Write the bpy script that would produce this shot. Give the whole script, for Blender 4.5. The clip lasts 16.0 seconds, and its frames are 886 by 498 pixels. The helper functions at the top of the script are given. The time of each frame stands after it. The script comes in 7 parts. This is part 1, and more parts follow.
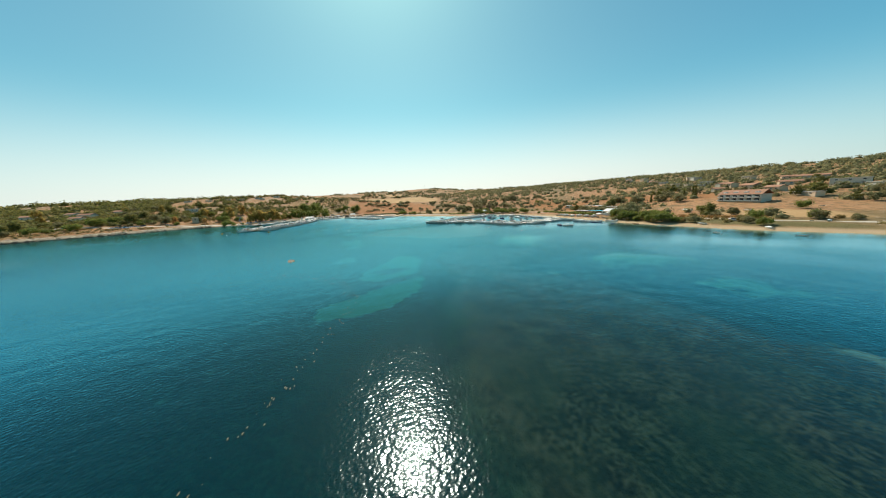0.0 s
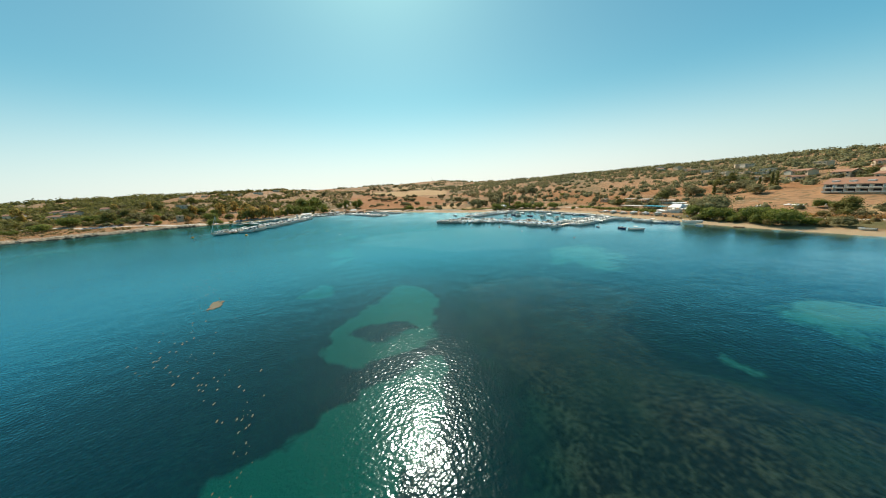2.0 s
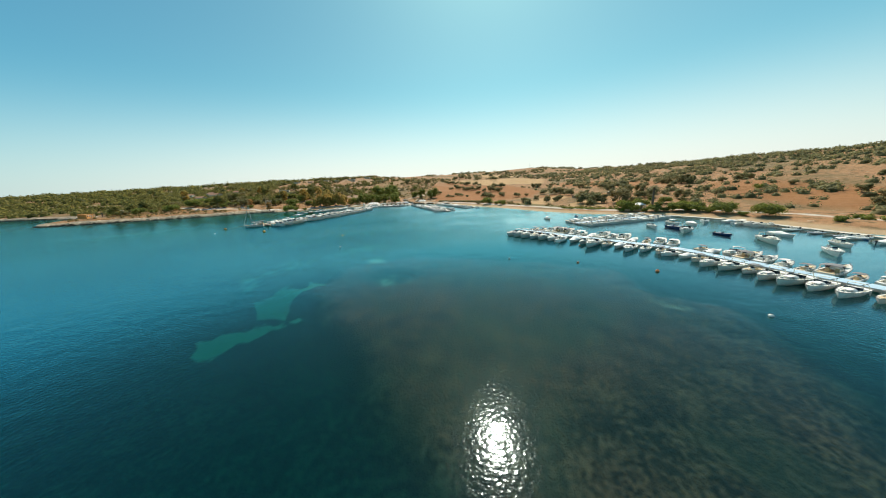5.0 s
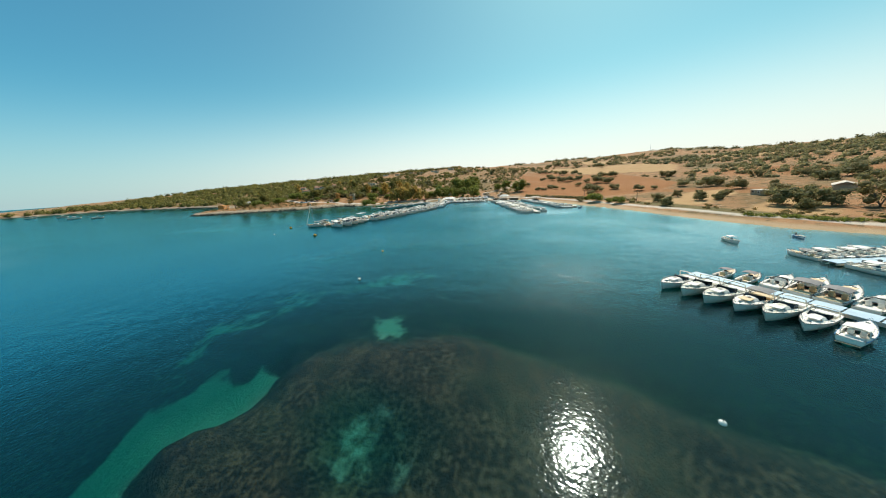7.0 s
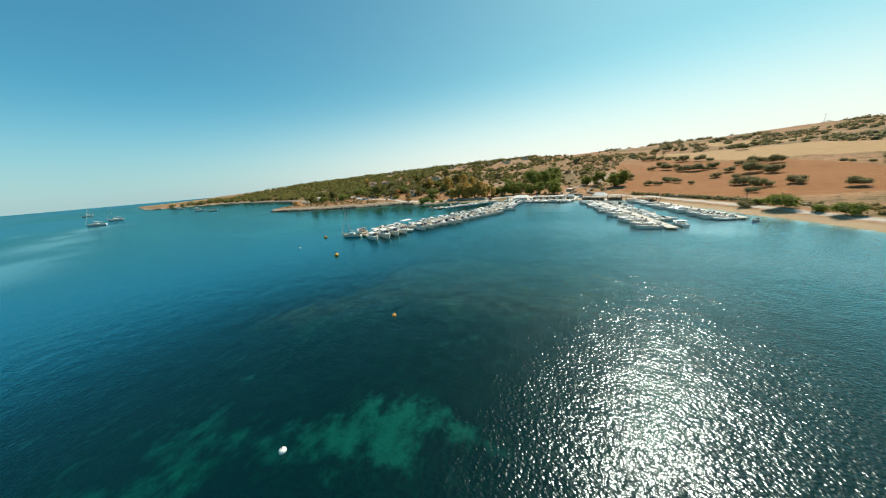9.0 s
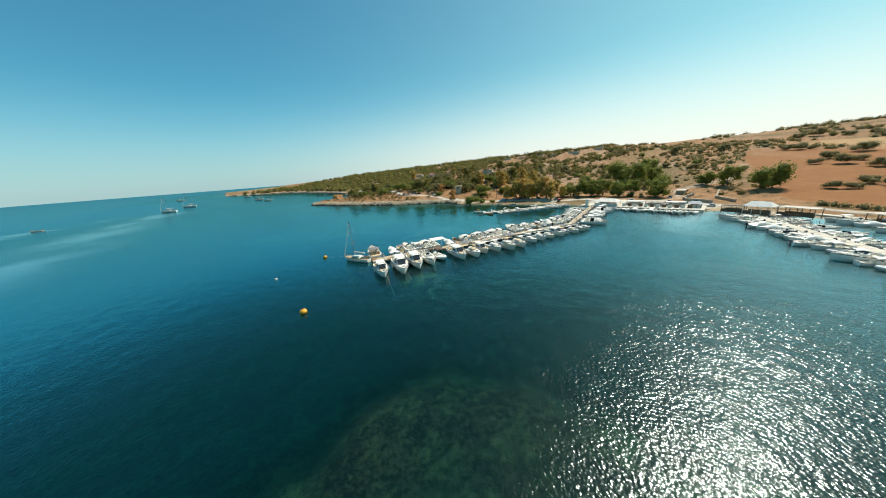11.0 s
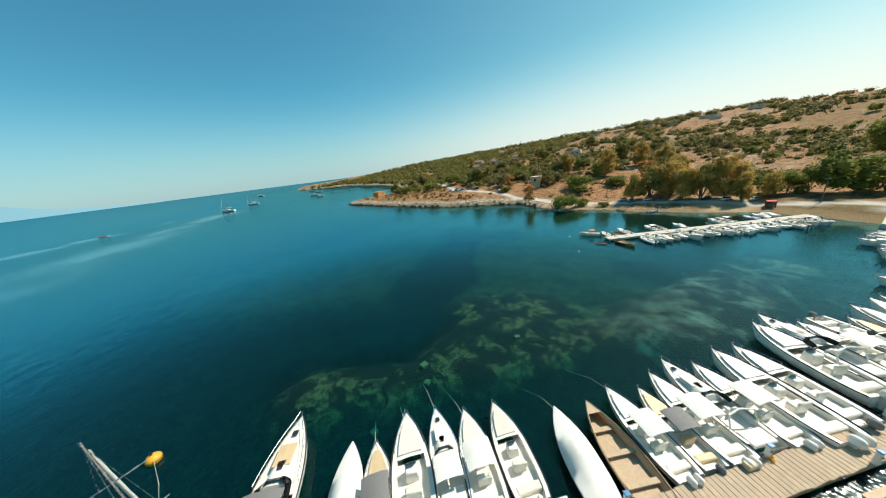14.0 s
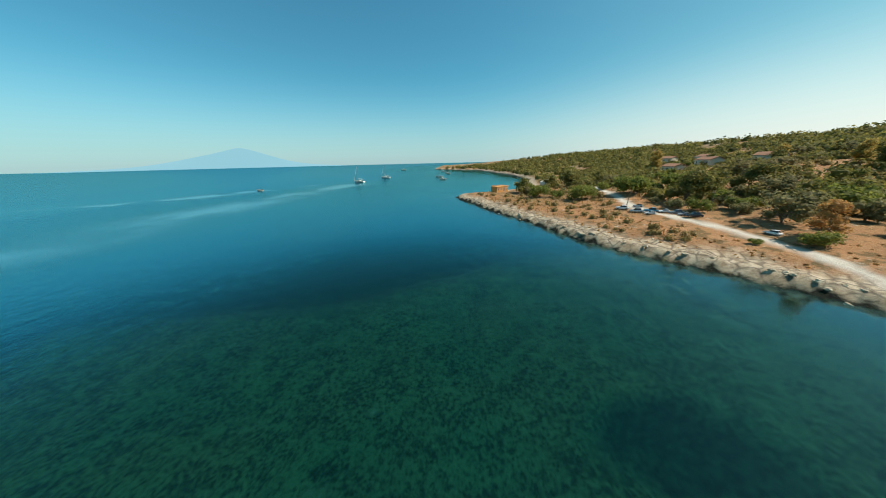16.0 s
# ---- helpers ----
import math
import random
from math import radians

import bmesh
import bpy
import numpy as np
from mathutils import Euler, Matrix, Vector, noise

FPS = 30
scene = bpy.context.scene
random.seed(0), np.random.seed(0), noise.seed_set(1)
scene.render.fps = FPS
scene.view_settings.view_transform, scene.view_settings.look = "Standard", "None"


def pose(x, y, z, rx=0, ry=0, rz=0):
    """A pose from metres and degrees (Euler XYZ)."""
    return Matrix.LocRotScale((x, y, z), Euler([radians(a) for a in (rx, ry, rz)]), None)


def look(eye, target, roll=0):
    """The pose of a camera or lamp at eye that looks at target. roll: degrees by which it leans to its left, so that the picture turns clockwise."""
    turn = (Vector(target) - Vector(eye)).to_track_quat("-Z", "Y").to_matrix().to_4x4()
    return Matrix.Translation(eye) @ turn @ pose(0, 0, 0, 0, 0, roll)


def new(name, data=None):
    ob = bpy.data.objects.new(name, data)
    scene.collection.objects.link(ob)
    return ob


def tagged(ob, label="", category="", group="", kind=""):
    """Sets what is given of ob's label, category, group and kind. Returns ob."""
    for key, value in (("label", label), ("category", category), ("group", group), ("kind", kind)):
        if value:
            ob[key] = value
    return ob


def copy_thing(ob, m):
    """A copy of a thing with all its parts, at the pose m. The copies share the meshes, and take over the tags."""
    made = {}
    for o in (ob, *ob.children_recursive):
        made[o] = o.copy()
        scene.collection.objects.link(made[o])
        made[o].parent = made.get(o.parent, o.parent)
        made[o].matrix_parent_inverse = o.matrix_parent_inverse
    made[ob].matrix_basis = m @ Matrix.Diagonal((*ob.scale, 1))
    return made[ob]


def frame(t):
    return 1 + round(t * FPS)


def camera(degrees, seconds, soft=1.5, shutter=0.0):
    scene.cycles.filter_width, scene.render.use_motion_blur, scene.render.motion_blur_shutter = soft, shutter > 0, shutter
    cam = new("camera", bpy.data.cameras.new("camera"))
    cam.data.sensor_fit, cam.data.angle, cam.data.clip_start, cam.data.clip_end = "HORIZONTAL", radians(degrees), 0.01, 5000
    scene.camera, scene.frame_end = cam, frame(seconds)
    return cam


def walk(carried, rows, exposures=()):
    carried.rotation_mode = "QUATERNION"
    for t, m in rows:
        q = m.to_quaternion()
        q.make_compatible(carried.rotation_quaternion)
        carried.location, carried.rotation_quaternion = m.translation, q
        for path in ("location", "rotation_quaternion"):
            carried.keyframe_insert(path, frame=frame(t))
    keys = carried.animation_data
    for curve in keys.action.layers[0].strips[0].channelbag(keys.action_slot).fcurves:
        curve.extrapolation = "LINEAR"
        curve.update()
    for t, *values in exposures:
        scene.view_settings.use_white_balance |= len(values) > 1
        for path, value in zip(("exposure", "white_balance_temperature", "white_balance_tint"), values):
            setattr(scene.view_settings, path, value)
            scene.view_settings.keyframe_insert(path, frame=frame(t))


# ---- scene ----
# The bay: y runs out to sea towards the far volcano, x inland, the sea is at z = 0.
cam = camera(119.2, 16.0, soft=1.0, shutter=0.08)
walk(cam, [
    (0, look((-146.62, -52.60, 10.55), (-127.93, -58.72, 6.80), -3.0)),
    (0.5, look((-141.33, -53.80, 10.64), (-122.60, -59.70, 6.80), -3.2)),
    (1, look((-135.75, -54.90, 10.80), (-117.01, -60.65, 6.80), -3.45)),
    (1.5, look((-129.75, -56.00, 11.00), (-111.02, -61.70, 6.90), -3.65)),
    (2, look((-124.10, -57.32, 11.33), (-105.35, -62.84, 7.06), -3.55)),
    (2.5, look((-118.20, -58.80, 11.40), (-99.39, -64.05, 7.10), -3.2)),
    (3, look((-112.60, -60.20, 11.30), (-93.68, -64.95, 6.93), -2.7)),
    (5.5, look((-78.41, -74.35, 10.81), (-59.24, -71.26, 6.00), -2.99)),
    (6, look((-72.88, -74.06, 11.27), (-54.05, -69.43, 6.36), -3.14)),
    (6.5, look((-66.96, -73.41, 11.49), (-48.60, -67.23, 6.51), -3.47)),
    (7, look((-61.24, -72.33, 11.87), (-43.41, -64.82, 6.80), -3.74)),
    (7.5, look((-55.34, -70.63, 12.36), (-38.12, -61.88, 7.19), -4.18)),
    (8, look((-49.76, -68.46, 12.46), (-33.12, -58.64, 7.32), -4.41)),
    (8.5, look((-44.23, -66.30, 13.05), (-28.30, -55.41, 7.80), -4.49)),
    (9, look((-38.47, -63.58, 13.51), (-23.31, -51.68, 8.19), -4.89)),
    (9.5, look((-32.82, -60.08, 13.57), (-18.33, -47.37, 8.28), -4.75)),
    (10, look((-27.18, -56.00, 13.94), (-13.40, -42.52, 8.60), -4.56)),
    (12.5, look((-3.45, -31.19, 15.00), (7.81, -15.79, 8.98), -5.35)),
    (13, look((1.00, -25.42, 15.11), (11.76, -9.69, 9.02), -6.23)),
    (13.5, look((5.23, -19.48, 15.02), (15.19, -3.25, 8.90), -7.20)),
    (14, look((9.40, -13.48, 15.05), (18.13, 3.43, 8.93), -7.25)),
    (14.5, look((13.14, -7.81, 15.00), (20.47, 9.75, 8.85), -5.92)),
    (15, look((16.38, -1.29, 14.85), (22.11, 16.85, 8.66), -3.95)),
    (15.5, look((21.87, 10.19, 14.40), (24.81, 28.98, 8.23), -1.40)),
    (15.6, look((22.89, 14.00, 14.45), (25.27, 32.87, 8.24), -1.39)),
    (15.7, look((23.92, 17.82, 14.50), (25.73, 36.73, 8.25), -1.39)),
    (15.8, look((24.95, 21.63, 14.54), (26.19, 40.58, 8.27), -1.38)),
    (15.9, look((25.97, 25.45, 14.59), (26.64, 44.42, 8.28), -1.38)),
    (16, look((27.00, 29.26, 14.63), (27.10, 48.23, 8.29), -1.37)),
], exposures=[(0, 0.2)])

# ---- sky and sun ----
SUN_AZIMUTH, SUN_HEIGHT = radians(98), radians(50)
world = bpy.data.worlds.new("sky")
scene.world = world
world.use_nodes = True
wn = world.node_tree.nodes
wl = world.node_tree.links
sky = wn.new("ShaderNodeTexSky")
sky.sky_type, sky.sun_disc = "NISHITA", False
sky.sun_elevation, sky.sun_rotation = SUN_HEIGHT, SUN_AZIMUTH
sky.air_density, sky.dust_density, sky.ozone_density, sky.altitude = 1.0, 0.6, 2.5, 10
coord = wn.new("ShaderNodeTexCoord")
split, join = wn.new("ShaderNodeSeparateXYZ"), wn.new("ShaderNodeCombineXYZ")
above = wn.new("ShaderNodeMath")
above.operation = "MAXIMUM"
above.inputs[1].default_value = 0.006
wl.new(coord.outputs["Generated"], split.inputs[0])
wl.new(split.outputs[2], above.inputs[0])
for k in (0, 1):
    wl.new(split.outputs[k], join.inputs[k])
wl.new(above.outputs[0], join.inputs[2])
wl.new(join.outputs[0], sky.inputs["Vector"])
tint = wn.new("ShaderNodeMix")
tint.data_type, tint.blend_type = "RGBA", "MULTIPLY"
tint.inputs[0].default_value = 1.0
tint.inputs[7].default_value = (0.54, 1.12, 0.95, 1)
wl.new(sky.outputs[0], tint.inputs[6])
# Sea haze low over the horizon, whiter under the sun.
low_air = wn.new("ShaderNodeMapRange")
low_air.interpolation_type = "SMOOTHSTEP"
for k, v in enumerate((0.0, 0.0, 0.33, 0.85, 0.0)):
    low_air.inputs[k].default_value = v
wl.new(above.outputs[0], low_air.inputs[0])
sunward = wn.new("ShaderNodeVectorMath")
sunward.operation = "DOT_PRODUCT"
wl.new(coord.outputs["Generated"], sunward.inputs[0])
sunward.inputs[1].default_value = (math.sin(SUN_AZIMUTH), math.cos(SUN_AZIMUTH), 0)
glare = wn.new("ShaderNodeMapRange")
glare.interpolation_type = "SMOOTHSTEP"
for k, v in enumerate((0.0, -0.15, 1.0, 0.0, 1.0)):
    glare.inputs[k].default_value = v
wl.new(sunward.outputs["Value"], glare.inputs[0])
warm = wn.new("ShaderNodeMix")
warm.data_type = "RGBA"
warm.inputs[6].default_value = (0.43, 1.09, 1.02, 1)
warm.inputs[7].default_value = (0.70, 1.12, 0.87, 1)
wl.new(glare.outputs[0], warm.inputs[0])
wl.new(warm.outputs[2], tint.inputs[7])
air = wn.new("ShaderNodeMix")
air.data_type = "RGBA"
air.inputs[6].default_value = (4.0, 5.1, 5.6, 1)
air.inputs[7].default_value = (8.2, 7.8, 7.6, 1)
wl.new(glare.outputs[0], air.inputs[0])
hazy = wn.new("ShaderNodeMix")
hazy.data_type = "RGBA"
wl.new(air.outputs[2], hazy.inputs[7])
# Towards the sun the haze reaches higher.
reach = wn.new("ShaderNodeMapRange")
for k, v in enumerate((0.0, 0.0, 1.0, 2.0, 1.1)):
    reach.inputs[k].default_value = v
wl.new(glare.outputs[0], reach.inputs[0])
fall = wn.new("ShaderNodeMath")
fall.operation = "POWER"
wl.new(low_air.outputs[0], fall.inputs[0])
wl.new(reach.outputs[0], fall.inputs[1])
wl.new(fall.outputs[0], hazy.inputs[0])
wl.new(tint.outputs[2], hazy.inputs[6])
wl.new(hazy.outputs[2], wn["Background"].inputs["Color"])
wn["Background"].inputs["Strength"].default_value = 0.105

sun_data = bpy.data.lights.new("sun", "SUN")
sun_data.energy, sun_data.angle, sun_data.color = 5.0, radians(0.55), (1.0, 0.93, 0.82)
sun = new("sun", sun_data)
toward = Vector((math.sin(SUN_AZIMUTH) * math.cos(SUN_HEIGHT), math.cos(SUN_AZIMUTH) * math.cos(SUN_HEIGHT), math.sin(SUN_HEIGHT)))
sun.matrix_world = look(toward * 300, (0, 0, 0))

# ---- materials ----
class Nodes:
    """A few short words to write a node material with."""

    def __init__(self, name):
        self.mat = bpy.data.materials.new(name)
        self.mat.use_nodes = True
        self.tree = self.mat.node_tree
        self.bsdf = self.tree.nodes["Principled BSDF"]
        self.out = self.tree.nodes["Material Output"]
        self.geo = self.tree.nodes.new("ShaderNodeNewGeometry")
        self.info = self.tree.nodes.new("ShaderNodeObjectInfo")

    def put(self, value, socket):
        if isinstance(value, bpy.types.NodeSocket):
            self.tree.links.new(value, socket)
        elif isinstance(value, tuple) and len(value) == 3 and socket.type == "RGBA":
            socket.default_value = (*value, 1)
        else:
            socket.default_value = value

    def noise(self, scale, detail=3, rough=0.55, where=None, bend=0.0):
        n = self.tree.nodes.new("ShaderNodeTexNoise")
        n.inputs["Scale"].default_value, n.inputs["Detail"].default_value = scale, detail
        n.inputs["Roughness"].default_value, n.inputs["Distortion"].default_value = rough, bend
        self.put(where or self.geo.outputs["Position"], n.inputs["Vector"])
        return n.outputs["Fac"]

    def cells(self, scale, feature="F1", where=None):
        n = self.tree.nodes.new("ShaderNodeTexVoronoi")
        n.feature = feature
        n.inputs["Scale"].default_value = scale
        self.put(where or self.geo.outputs["Position"], n.inputs["Vector"])
        return n.outputs["Distance"]

    def stretched(self, scale):
        n = self.tree.nodes.new("ShaderNodeMapping")
        n.inputs["Scale"].default_value = scale
        self.put(self.geo.outputs["Position"], n.inputs["Vector"])
        return n.outputs[0]

    def ramp(self, value, low, high, a=0.0, b=1.0):
        n = self.tree.nodes.new("ShaderNodeMapRange")
        n.interpolation_type = "SMOOTHSTEP"
        for k, v in enumerate((value, low, high, a, b)):
            self.put(v, n.inputs[k])
        return n.outputs[0]

    def mix(self, fac, a, b, kind="MIX"):
        n = self.tree.nodes.new("ShaderNodeMix")
        n.data_type, n.blend_type = "RGBA", kind
        self.put(fac, n.inputs[0]), self.put(a, n.inputs[6]), self.put(b, n.inputs[7])
        return n.outputs[2]

    def sum(self, op, a, b):
        n = self.tree.nodes.new("ShaderNodeMath")
        n.operation = op
        self.put(a, n.inputs[0]), self.put(b, n.inputs[1])
        return n.outputs[0]

    def zone(self, name):
        n = self.tree.nodes.new("ShaderNodeAttribute")
        n.attribute_name = name
        s = self.tree.nodes.new("ShaderNodeSeparateColor")
        self.tree.links.new(n.outputs["Color"], s.inputs[0])
        return s.outputs

    def bump(self, height, strength, distance, under=None):
        n = self.tree.nodes.new("ShaderNodeBump")
        n.inputs["Strength"].default_value, n.inputs["Distance"].default_value = strength, distance
        self.put(height, n.inputs["Height"])
        if under:
            self.put(under, n.inputs["Normal"])
        return n.outputs[0]

    def set(self, **values):
        for key, value in values.items():
            self.put(value, self.bsdf.inputs[key.replace("_", " ")])
        return self.mat


def surface(name, base, rough=0.5, grain=6.0, amount=0.25, dirt=0.7, metal=0.0, relief=0.0, spread=0.0):
    """A plain surface with a fine grain, broad stains and, across objects, a spread of tone."""
    n = Nodes(name)
    dark = tuple(c * (1 - amount) for c in base)
    c = n.mix(n.noise(grain, 4), dark, tuple(min(1, v * (1 + amount * 0.4)) for v in base))
    c = n.mix(n.ramp(n.noise(dirt, 3), 0.45, 0.75, 0, 0.5), c, tuple(v * 0.72 for v in base))
    if spread:
        c = n.mix(n.ramp(n.info.outputs["Random"], 0, 1, 0, spread), c, tuple(v * 0.45 for v in base))
    n.set(Base_Color=c, Roughness=n.ramp(n.noise(grain * 0.7), 0.2, 0.8, rough * 0.8, min(1, rough * 1.2)), Metallic=metal)
    if relief:
        n.set(Normal=n.bump(n.noise(grain * 2, 5), 0.6, relief))
    return n.mat


GELCOAT = surface("white_gelcoat", (0.86, 0.80, 0.70), 0.28, 3, 0.06, 0.5)
CREAM = surface("cream_gelcoat", (0.77, 0.72, 0.60), 0.3, 3, 0.08, 0.5)
NAVY = surface("navy_gelcoat", (0.03, 0.06, 0.14), 0.25, 3, 0.1, 0.5)
BLUE = surface("blue_paint", (0.05, 0.22, 0.42), 0.4, 4, 0.2, 0.6)
DECK = surface("nonskid_deck", (0.83, 0.78, 0.68), 0.6, 12, 0.12, 0.8)
TEAK = surface("weathered_teak", (0.52, 0.37, 0.22), 0.6, 9, 0.3, 1.2)
VARNISH = surface("varnished_wood", (0.34, 0.15, 0.06), 0.3, 9, 0.35, 1.2)
TAN = surface("tan_vinyl_cushion", (0.68, 0.50, 0.28), 0.5, 6, 0.15, 1.0)
ORANGE = surface("orange_canvas", (0.62, 0.20, 0.06), 0.7, 8, 0.2, 1.0)
RED = surface("red_canvas", (0.50, 0.06, 0.04), 0.7, 8, 0.2, 1.0)
TEAL = surface("turquoise_canvas", (0.03, 0.36, 0.42), 0.7, 8, 0.2, 1.0)
CANVAS = surface("white_canvas", (0.80, 0.76, 0.68), 0.75, 8, 0.1, 0.9)
GREY_CANVAS = surface("grey_canvas", (0.20, 0.19, 0.18), 0.75, 8, 0.2, 1.0)
DARK = surface("dark_fittings", (0.03, 0.03, 0.03), 0.4, 8, 0.3, 1.0)
GREY_TUBE = surface("grey_inflatable_tube", (0.45, 0.46, 0.46), 0.5, 6, 0.12, 0.8)
STEEL = surface("polished_steel", (0.6, 0.6, 0.6), 0.25, 8, 0.1, 1.0, 1.0)
ROPE = surface("mooring_rope", (0.45, 0.42, 0.34), 0.9, 20, 0.3, 2.0)
YELLOW = surface("yellow_buoy_plastic", (0.80, 0.36, 0.02), 0.45, 5, 0.2, 1.0)
BLACK_HULL = surface("antifouling", (0.02, 0.05, 0.09), 0.6, 6, 0.3, 1.0)

glass = Nodes("tinted_glass")
GLASS = glass.set(Base_Color=(0.03, 0.035, 0.04), Roughness=0.06, IOR=1.5)


def plank_material(name, base):
    n = Nodes(name)
    fine = n.noise(3.0, 5, 0.6, n.stretched((1, 1, 1)))
    c = n.mix(fine, tuple(v * 0.62 for v in base), base)
    c = n.mix(n.ramp(n.info.outputs["Random"], 0, 1, 0, 0.5), c, tuple(v * 0.66 for v in base))
    c = n.mix(n.ramp(n.noise(0.7, 3), 0.5, 0.75, 0, 0.4), c, (0.38, 0.33, 0.26))
    return n.set(Base_Color=c, Roughness=0.85, Normal=n.bump(n.noise(14, 4), 0.5, 0.01))


PLANK = plank_material("sun_bleached_planks", (0.60, 0.45, 0.30))
CONCRETE = surface("pontoon_concrete", (0.60, 0.53, 0.42), 0.85, 4, 0.2, 0.4, 0, 0.01)
FLOAT = surface("pale_blue_float", (0.42, 0.55, 0.62), 0.6, 4, 0.15, 0.6)


def sea_material():
    """Clear water: fresnel gloss over a body that tints and clouds by its depth; ripples at three sizes."""
    n = Nodes("sea_water")
    t = n.tree
    t.nodes.remove(n.bsdf)
    depth = n.zone("depth")
    wind = n.stretched((1.2, 0.86, 1.0))
    gust = n.ramp(n.noise(0.02, 3, 0.5, n.stretched((1.0, 0.35, 1.0)), 0.8), 0.36, 0.62, 0.62, 1.0)
    calm = n.sum("MULTIPLY", gust, n.sum("MULTIPLY", depth[1], n.ramp(depth[2], 0, 1, 1.0, 0.35)))
    swell = n.noise(0.45, 2, 0.5, wind)
    chop = n.noise(4.4, 1.2, 0.5, wind)
    ripple = n.noise(8.5, 1, 0.5, wind)
    height = n.sum("ADD", n.sum("MULTIPLY", swell, 0.13), n.sum("ADD", n.sum("MULTIPLY", chop, 0.064), n.sum("MULTIPLY", ripple, 0.004)))
    normal = n.bump(n.sum("MULTIPLY", height, calm), 1.0, 1.0)
    fres = t.nodes.new("ShaderNodeFresnel")
    fres.inputs["IOR"].default_value = 1.33
    t.links.new(normal, fres.inputs["Normal"])
    gloss = t.nodes.new("ShaderNodeBsdfGlossy")
    n.put(n.ramp(depth[1], 0.22, 0.85, 0.07, 0.18), gloss.inputs["Roughness"])
    t.links.new(normal, gloss.inputs["Normal"])
    clear = t.nodes.new("ShaderNodeBsdfTransparent")
    colour = t.nodes.new("ShaderNodeAttribute")
    colour.attribute_name = "tint"
    t.links.new(colour.outputs["Color"], clear.inputs["Color"])
    body = t.nodes.new("ShaderNodeBsdfDiffuse")
    tone = n.mix(n.ramp(n.noise(0.012, 3, 0.5), 0.35, 0.65), (0.0003, 0.042, 0.052), (0.0003, 0.048, 0.052))
    tone = n.mix(n.ramp(n.noise(1.1, 3, 0.6, wind), 0.3, 0.7, 0, 0.4), tone, (0.0002, 0.026, 0.034))
    tone = n.mix(n.ramp(depth[0], 0.25, 0.75), tone, (0.0003, 0.042, 0.096))
    t.links.new(tone, body.inputs["Color"])
    inner, both = t.nodes.new("ShaderNodeMixShader"), t.nodes.new("ShaderNodeMixShader")
    t.links.new(depth[0], inner.inputs[0])
    t.links.new(clear.outputs[0], inner.inputs[1])
    t.links.new(body.outputs[0], inner.inputs[2])
    most = n.ramp(depth[2], 0, 1, 0.47, 0.88)
    low = n.sum("MULTIPLY", n.sum("MAXIMUM", n.sum("SUBTRACT", fres.outputs[0], 0.10), 0.0), 1.15)
    t.links.new(n.sum("MINIMUM", n.sum("ADD", n.sum("MULTIPLY", fres.outputs[0], 1.25), low), most), both.inputs[0])
    t.links.new(inner.outputs[0], both.inputs[1])
    t.links.new(both.outputs[0], n.out.inputs["Surface"])
    n.put(n.mix(n.ramp(fres.outputs[0], 0.03, 0.20), (0.80, 0.93, 0.92), n.mix(depth[2], (0.30, 0.84, 0.97), (0.82, 0.98, 1.0))), gloss.inputs["Color"])
    t.links.new(gloss.outputs[0], both.inputs[2])
    return n.mat


